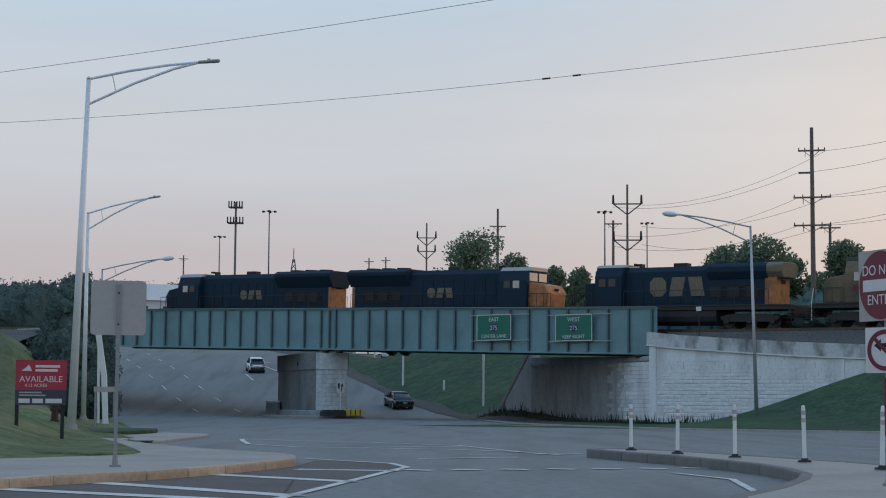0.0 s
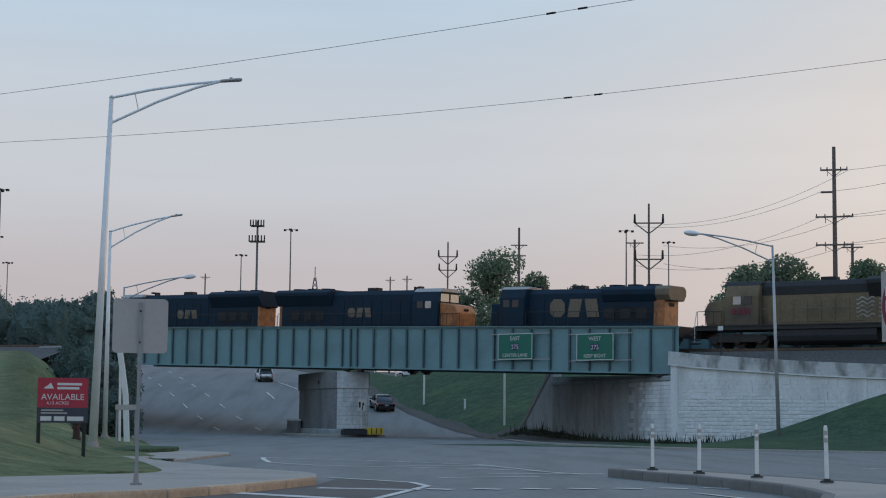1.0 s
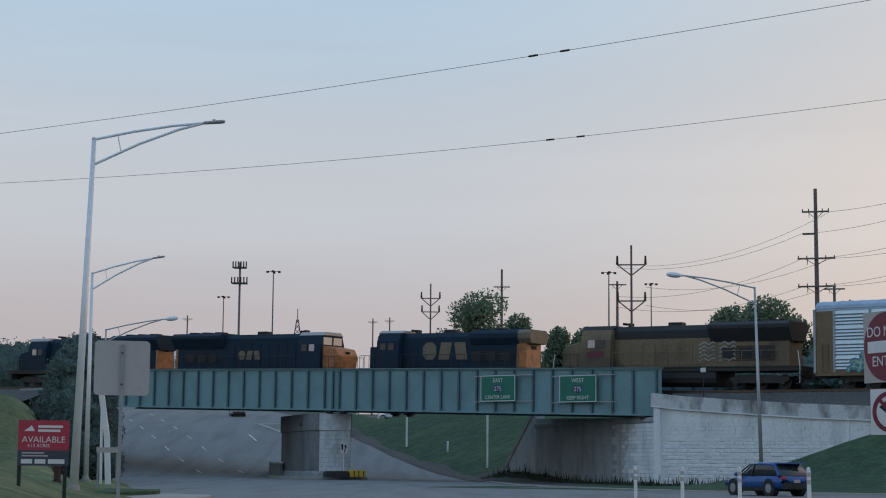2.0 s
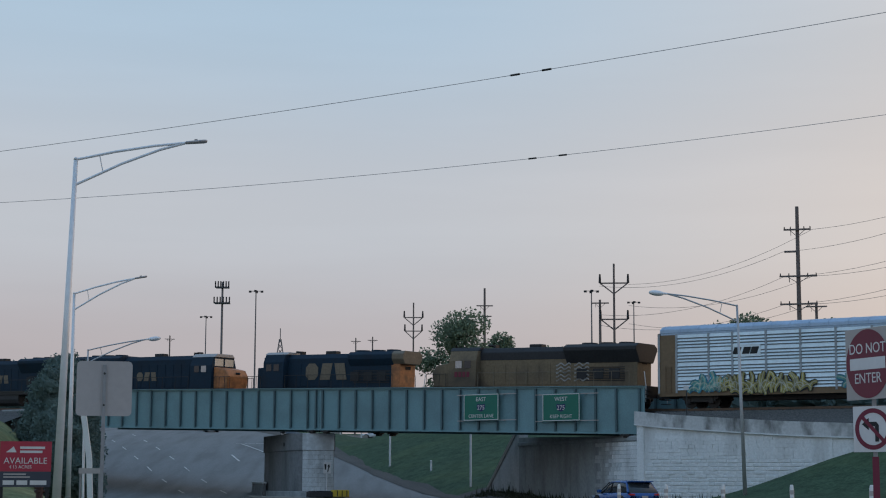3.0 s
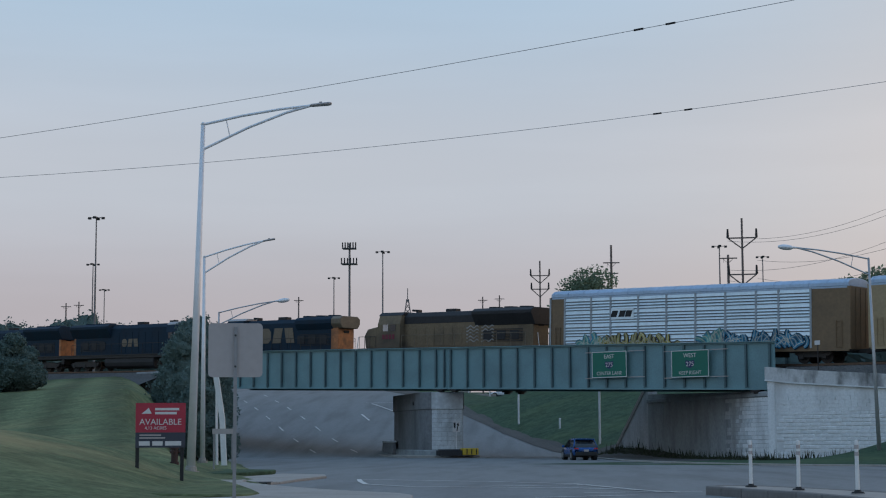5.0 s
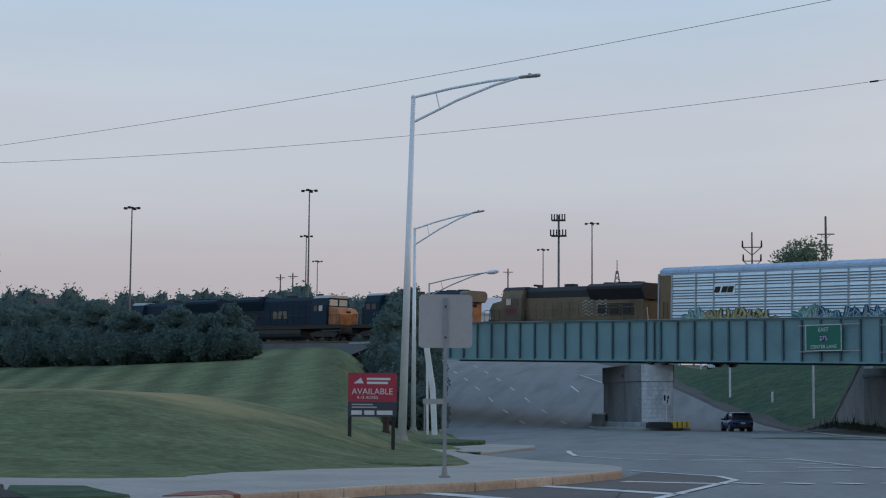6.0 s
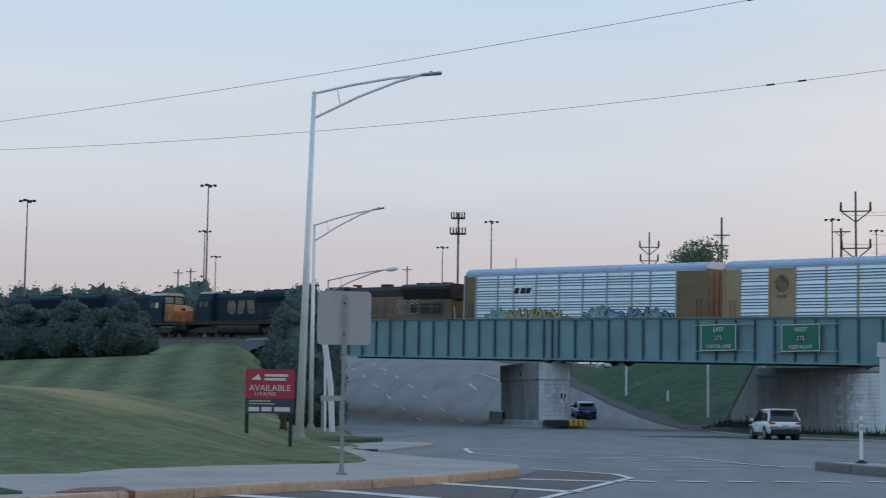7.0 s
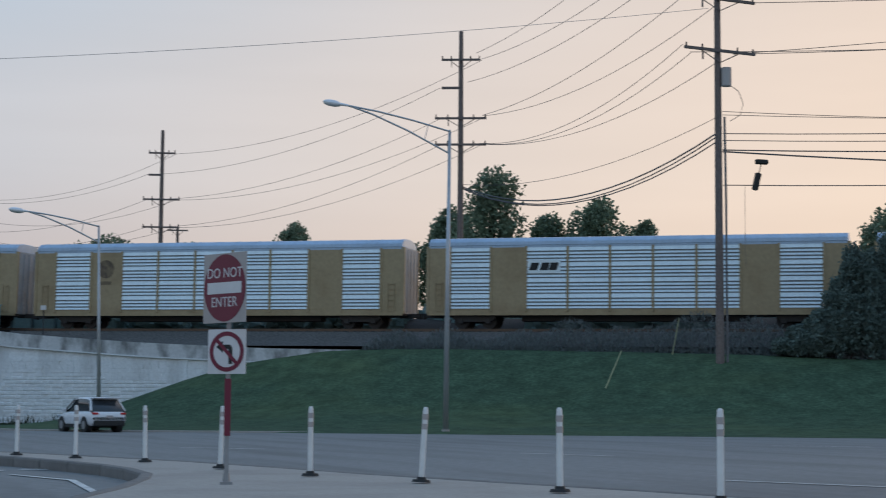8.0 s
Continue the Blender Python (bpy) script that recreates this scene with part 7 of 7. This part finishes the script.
# ---------------------------------------------------------------- planting and distance
def leaf_cloud(me_name, lobes, count, size, seed, mat, core=0.0):
    """Many small folded leaves scattered through the shells of several lobes: (x, y, z, rx, ry, rz); a core fills a dense crown with inner foliage."""
    rng = np.random.default_rng(seed)
    vol = np.array([l[3] * l[4] * l[5] for l in lobes]) ** 0.67
    pick = rng.choice(len(lobes), count, p=vol / vol.sum())
    L = np.array(lobes)[pick]
    v = rng.normal(size=(count, 3))
    v /= np.linalg.norm(v, axis=1)[:, None]
    rad = rng.uniform(0.80 if core > 0.7 else 0.45, 1.08, (count, 1)) ** (1.0 if core > 0.7 else 0.6)
    bump = 1 + 0.22 * np.sin(v[:, :1] * 5 + L[:, :1]) * np.cos(v[:, 1:2] * 6 + L[:, 1:2])
    c = L[:, :3] + v * L[:, 3:] * rad * bump
    a = rng.normal(size=(count, 3))
    a /= np.linalg.norm(a, axis=1)[:, None]
    b = np.cross(a, rng.normal(size=(count, 3)))
    b /= np.linalg.norm(b, axis=1)[:, None]
    s = size * rng.uniform(0.6, 1.4, (count, 1))
    quad = np.stack([c - a * s, c - b * s * 0.55, c + a * s, c + b * s * 0.55 + np.cross(a, b) * s * 0.25], 1).reshape(-1, 3)
    vs, fs = quad.tolist(), np.arange(count * 4).reshape(-1, 4).tolist()
    if core:
        nu, nv = 12, 8
        for x, y, z, rx, ry, rz in lobes:
            b0 = len(vs)
            for j in range(nv + 1):
                th = math.pi * j / nv
                for i in range(nu):
                    ph = math.tau * i / nu
                    u = Vector((math.sin(th) * math.cos(ph), math.sin(th) * math.sin(ph), math.cos(th)))
                    k = core * (1 + 0.22 * math.sin(u.x * 5 + x) * math.cos(u.y * 6 + y) + 0.10 * math.sin(i * 2.3 + j * 1.9 + x))
                    vs.append((x + u.x * rx * k, y + u.y * ry * k, z + u.z * rz * k))
            for j in range(nv):
                for i in range(nu):
                    fs.append([b0 + j * nu + i, b0 + (j + 1) * nu + i, b0 + (j + 1) * nu + (i + 1) % nu, b0 + j * nu + (i + 1) % nu])
    me = bpy.data.meshes.new(me_name)
    me.from_pydata(vs, [], fs)
    me.materials.append(M[mat])
    return me


def tree(p, h, spread, label, seed, mat="leaf", leaves=2600, size=0.3, trunk_frac=0.3, name="tree", group=""):
    rnd = random.Random(seed)
    t = thing(name, label, "tree" if name == "tree" else "shrub", Matrix.Translation(p), group)
    bm = bmesh.new()
    r = h * 0.022 + 0.05
    top = Vector((rnd.uniform(-0.3, 0.3), rnd.uniform(-0.3, 0.3), h * 0.75))
    chain(bm, [Vector((0, 0, -0.4)), Vector((0.05, 0, h * trunk_frac)), top * 0.8, top], r * 1.3, r * 0.3, 8)
    lobes = []
    n = 9 if h > 5 else 6
    for k in range(n):
        a = k * 2.4 + rnd.uniform(-0.4, 0.4)
        f = rnd.uniform(0.35, 1.0)
        z = h * (trunk_frac + (0.93 - trunk_frac) * (k + 0.7) / n)
        reach = spread * (0.62 if k < n - 2 else 0.25) * f * (1.0 if z < 0.7 * h else 0.7)
        q = Vector((math.cos(a) * reach, math.sin(a) * reach, z))
        chain(bm, [Vector((0, 0, max(h * trunk_frac * 0.7, z * 0.55))), q * 0.55 + Vector((0, 0, z * 0.38)), q], r * 0.5, r * 0.12, 6)
        lobes.append((q.x, q.y, q.z, spread * rnd.uniform(0.30, 0.48), spread * rnd.uniform(0.30, 0.48), h * rnd.uniform(0.09, 0.17)))
    if name != "tree":
        lobes += [(0, 0, h * 0.35, spread * 0.8, spread * 0.8, h * 0.33)]
    part("trunk", bm, "bark", t)
    ob = new("crown", leaf_cloud("crown", lobes, leaves, size, seed, mat, 0.4 if name == "tree" else 0.55 if "railway" in group else 0.88))
    ob.parent = t
    return t


# dark thicket on the slope below the far track
rnd = random.Random(11)
first = {}
for k in range(27):
    az = -28.6 + 0.43 * k + rnd.uniform(-0.12, 0.12)
    d = lerp(az, (-28, -26, -24, -22, -20, -18), (163, 158, 146, 135, 128, 123)) + rnd.uniform(-3, 5)
    q = polar(az, d)
    hgt = lift(3.26 + rnd.uniform(-0.3, 0.25), d) - q.z
    tree(q, hgt, hgt * rnd.uniform(0.5, 0.62), "dense dark green young tree in the thicket below the railway", 100 + k, "leafdark", 11000, 0.10, 0.08, "bush", "thicket trees on the slope")
for az, d, el in ((-12.45, 116, 3.7), (-12.15, 118, 4.05), (-11.85, 117, 3.95), (-11.55, 122, 3.6), (-12.2, 107, 2.5), (-11.9, 104, 2.0)):
    q = polar(az, d)
    tree(q, lift(el, d) - q.z, 2.3, "dark dense tree at the end of the bridge", int(-az * 100), "leafdark", 11000, 0.10, 0.05, "bush")
tree(polar(-27.7, 62), 10.6, 2.6, "leafy green tree at the edge of the lawn", 31, "leaflight", 14000, 0.12, 0.18)
for az, d, el, sp, lab in ((0.95, 205, 5.66, 6.2, "broad green tree behind the bridge"), (2.3, 215, 4.9, 4.0, "green tree behind the bridge"), (3.7, 190, 4.45, 2.6, "dark green tree behind the bridge"), (4.5, 188, 4.35, 2.6, "dark green tree behind the bridge"), (9.3, 175, 5.0, 4.5, "dark green tree behind the train"), (10.3, 178, 5.3, 5.5, "dark green tree behind the train"), (11.3, 182, 4.85, 4.0, "dark green tree behind the train"), (13.1, 185, 5.35, 4.0, "dark green tree behind the train"), (14.6, 185, 4.9, 4.0, "dark green tree behind the train"), (23.2, 150, 7.85, 4.6, "tall green tree behind the train"), (21.7, 152, 6.6, 3.2, "green tree behind the train"), (25.1, 160, 6.45, 3.4, "small round tree behind the train"), (26.8, 158, 7.0, 4.2, "loose-crowned tree behind the train"), (28.3, 158, 6.1, 2.6, "small tree behind the train"), (16.5, 170, 6.0, 3.6, "tree top behind the train"), (36.0, 160, 6.3, 5.0, "tree top behind the train")):
    p = polar(az, d)
    p.z = min(p.z, 6.0)
    tree(p, lift(el, d) - p.z, sp, lab, int(az * 37 + 500), "leaf", 8000, 0.2, 0.3)
# bushes before the train at the end of the bank
for az, d, el in ((34.5, 102, 4.3), (35.0, 102.3, 5.3), (35.6, 102, 5.0), (36.2, 102.4, 5.8), (36.9, 102, 5.5), (33.9, 102, 3.2), (33.2, 102, 2.7)):
    x, y = polar(az, d, 0).xy
    s, off = to_track(x, y)
    p = Vector((x, y, bank_top(s, off)))
    tree(p, lift(el, d) - p.z, 1.75, "dense dark shrub on the bank beside the railway", int(az * 91), "shrubleaf", 9000, 0.11, 0.05, "bush", "shrubs along the railway")


def weeds():
    """Rank weeds and saplings along the top of the bank; too many to count."""
    rng = np.random.default_rng(5)
    n = 42000
    s = rng.uniform(-35, 40, n)
    y = rng.uniform(-5.6, -3.0, n)
    tall = np.clip(0.35 + 0.9 * np.abs(np.sin(s * 0.35) * np.sin(s * 0.83 + 1)) + 0.9 * np.clip((s + 30) / 14, 0, 1), 0.2, 3.0) * np.where(y < -5, 0.75, 1.15)
    vs, fs = [], []
    for i in range(n):
        z0 = max(bank_top(s[i], y[i]), rail_z(s[i]) - 1.5 + 0.1 * (y[i] + 4)) if y[i] > -4.4 else bank_top(s[i], y[i])
        z = z0 + rng.uniform(0, 1) ** 1.5 * tall[i]
        a = rng.uniform(0, 6.28)
        k = rng.uniform(0.03, 0.10)
        dx, dy, dz = math.cos(a) * k, math.sin(a) * k, rng.uniform(0.04, 0.20)
        b = len(vs)
        vs += [(s[i] - dx, y[i] - dy, z - dz), (s[i] + dx * 0.4, y[i] - dy * 0.4, z), (s[i] + dx, y[i] + dy, z + dz), (s[i] - dx * 0.4, y[i] + dy * 0.4, z + 0.02)]
        fs.append((b, b + 1, b + 2, b + 3))
    me = bpy.data.meshes.new("weeds")
    me.from_pydata(vs, [], fs)
    me.materials.append(M["weed"])
    ob = tags(new("weeds", me), "rank dry weeds and brush below the railway", "weeds", kind="stuff")
    ob.matrix_basis = TRACK



def foot_weeds():
    """Rough dark grass where the abutment and the white wall meet the verge."""
    rng = np.random.default_rng(8)
    vs, fs = [], []
    base = Matrix.Translation((14.4, 119.6, 0)) @ Matrix.Rotation(radians(-ROAD_AZ + 3), 4, "Z")
    for i in range(5200):
        if i < 3000:
            q = base @ Vector((-rng.uniform(0.0, 1.8) ** 1.4, rng.uniform(-0.5, 28), 0))
        else:
            q = TRACK @ Vector((rng.uniform(-62, -52), -4.5 - rng.uniform(0, 1.2), 0))
        z = max(ground_z(q.x, q.y), -0.12)
        tall = 0.12 + 0.5 * max(0, noise.noise((q.x * 0.5, q.y * 0.5, 3))) + (0.55 if i % 97 < 6 else 0)
        a, k = rng.uniform(0, 6.28), rng.uniform(0.03, 0.09)
        dx, dy, h = math.cos(a) * k, math.sin(a) * k, tall * rng.uniform(0.5, 1.2)
        b = len(vs)
        vs += [(q.x - dx, q.y - dy, z - 0.05), (q.x + dx, q.y + dy, z - 0.05), (q.x + dx * 2.2, q.y + dy * 1.2, z + h)]
        fs.append((b, b + 1, b + 2))
    me = bpy.data.meshes.new("foot_weeds")
    me.from_pydata(vs, [], fs)
    me.materials.append(M["grassblade"])
    tags(new("foot_weeds", me), "rough dark grass along the foot of the abutment", "weeds", kind="stuff")


weeds()
foot_weeds()


def hedge_line(name, label, pts, height, depth, count, size, mat, seed):
    """A belt of far foliage; one object of stuff."""
    rng = random.Random(seed)
    lobes = []
    for x, y, z, h in pts:
        for j in range(3):
            lobes.append((x + rng.uniform(-depth, depth), y + rng.uniform(-depth, depth), z + h * rng.uniform(0.42, 0.6), depth * rng.uniform(0.7, 1.2), depth * rng.uniform(0.7, 1.2), h * rng.uniform(0.34, 0.41)))
    ob = new(name, leaf_cloud(name, lobes, count, size, seed, mat, 0.9))
    return tags(ob, label, "trees", kind="stuff")


far = []
for k in range(64):
    az = -33 + 0.40 * k
    d = 430 + 40 * math.sin(k * 1.7)
    p = polar(az, d)
    far.append((p.x, p.y, p.z, lift(3.98 + 0.10 * math.sin(k * 0.9) + 0.08 * math.sin(k * 2.37), d) - p.z))
hedge_line("far_trees", "hazy wooded skyline far beyond the rail yard", far, 12, 4.5, 150000, 0.36, "leafdark", 3)
# brush raised beyond the track to darken the gap under the train
mid = []
for k in range(60):
    s = -60 + 3.4 * k
    q = TRACK @ Vector((s, 9 + 2 * math.sin(k), rail_z(s) - 1.6))
    mid.append((q.x, q.y, q.z, 4.2 + 0.8 * math.sin(k * 1.3)))
hedge_line("trackside_brush", "dark brush on the far side of the railway", mid, 3, 2.2, 26000, 0.28, "leafdark", 4)
hill = []
for k in range(40):
    az = 0 + 1.0 * k
    d = 330 + 20 * math.sin(k * 2.1)
    p = polar(az, d)
    hill.append((p.x, p.y, 4.0, lift(3.2 + 0.3 * math.sin(k * 0.8), d) - 4.0))
hedge_line("far_trees_east", "hazy wooded skyline behind the railway", hill, 12, 5, 60000, 0.38, "leafdark", 6)


def far_house(az, d, w, el, label):
    p = polar(az, d)
    h = lift(el, d) - p.z
    o = thing("house", label, "house", Matrix.Translation(p) @ Matrix.Rotation(radians(-az + 12), 4, "Z"))
    e = h * 0.72
    part("wall", made(lambda bm: box(bm, -w, w, -w * 0.6, w * 0.6, -1, e)), "house", o)
    part("roof", made(lambda bm: prism(bm, [(-w * 0.68, e), (w * 0.68, e), (0, h)], "x", -w - 0.3, w + 0.3)), "roof" if w < 5 else "house", o)
    for k in range(3):
        x = -w * 0.6 + w * 0.6 * k
        part("window", made(lambda bm: box(bm, x - 0.5, x + 0.5, -w * 0.6 - 0.06, -w * 0.6 + 0.02, e - 2.4, e - 1.0)), "glass", o)


far_house(-23.7, 395, 3.0, 3.62, "small pale house among the far trees")
far_house(-22.4, 400, 2.6, 3.5, "small grey house among the far trees")
far_house(-19.6, 400, 2.6, 3.5, "small pale house among the far trees")
far_house(-9.3, 300, 6.0, 3.85, "pale building behind the end of the bridge")
far_house(-25.2, 400, 2.6, 3.5, "small pale house among the far trees")


def roadside_pole(x, y, h, name="guide_post"):
    o = thing(name, "plain pale steel post on the grass beyond the bridge", "post", pose(x, y, ground_z(x, y)), "posts beyond the bridge")
    part("shaft", made(lambda bm: tube(bm, (0, 0, -0.4), (0, 0, h), 0.10, 0.09, 10)), "steel", o)
    part("cap", made(lambda bm: tube(bm, (0, 0, h), (0, 0, h + 0.06), 0.11, 0.05, 10)), "steel", o)


for az, d, h in ((-1.30, 171, 6.5), (1.37, 150, 7.5), (-2.95, 226, 4.0), (-2.25, 226, 4.0)):
    p = polar(az, d)
    roadside_pole(p.x, p.y, h)
p = polar(0.06, 163)
roadside_pole(p.x, p.y, 0.9, "marker_post")


def far_barrier():
    b = thing("road_barrier", "pale concrete road barrier at the top of the hill", "barrier")
    pts = [(-15.0 + 3.4 * k, 230 + 0.6 * k) for k in range(5)]
    for a, c in zip(pts, pts[1:]):
        z = max(ground_z(*a), ground_z(*c))
        d = Vector((c[0] - a[0], c[1] - a[1], 0))
        ob = part("segment", made(lambda bm: (prism(bm, [(-0.3, -0.3), (0.3, -0.3), (0.12, 0.9), (-0.12, 0.9)], "x", 0, d.length - 0.05), soften(bm, 0.02, 1))), "concrete", b)
        ob.matrix_basis = Matrix.Translation((*a, z)) @ Matrix.Rotation(math.atan2(d.y, d.x), 4, "Z")


far_barrier()


def guy_guard():
    for a, da, ea, b, db, eb, r in ((26.77, 96.5, 0.17, 27.52, 98.3, 1.93, 0.035), (29.19, 101.5, 2.04, 29.42, 101.8, 3.01, 0.03)):
        g = thing("guy_wire_guard", "pale yellow plastic guard on a guy wire, leaning on the bank", "guy wire guard", group="guy wire guards")
        lo, hi = polar(a, da, lift(ea, da)), polar(b, db, lift(eb, db))
        s, off = to_track(lo.x, lo.y)
        lo.z = min(lo.z, bank_top(s, off) + 0.02)
        part("sleeve", made(tube, lo, hi, r, r * 0.85, 8), "sleeve", g)


guy_guard()


def verge_edge():
    """Kerb and gutter along the far side of the road."""
    k = thing("curb", "low weathered concrete curb along the far road edge", "curb", kind="structure")
    ys = [150, 146, 138, 130, 122, 113, 108, 103, 98, 93, 90.5, 88, 85, 82, 80.5, 79.5, 78, 76, 75, 74.5]
    pts = [(road_right(y) - 0.1, y) for y in ys]
    kerb_run(k, pts, 0.25, -0.35, -0.02, 3.0, "concrete")


verge_edge()


def motions():
    for car in TRAIN:
        walk(car, [(t, train_pose(car, t)) for t in (0, 1, 2, 3, 4, 5, 6, 7, 8)])
    for car, rows in CARS:
        walk(car, rows)


motions()
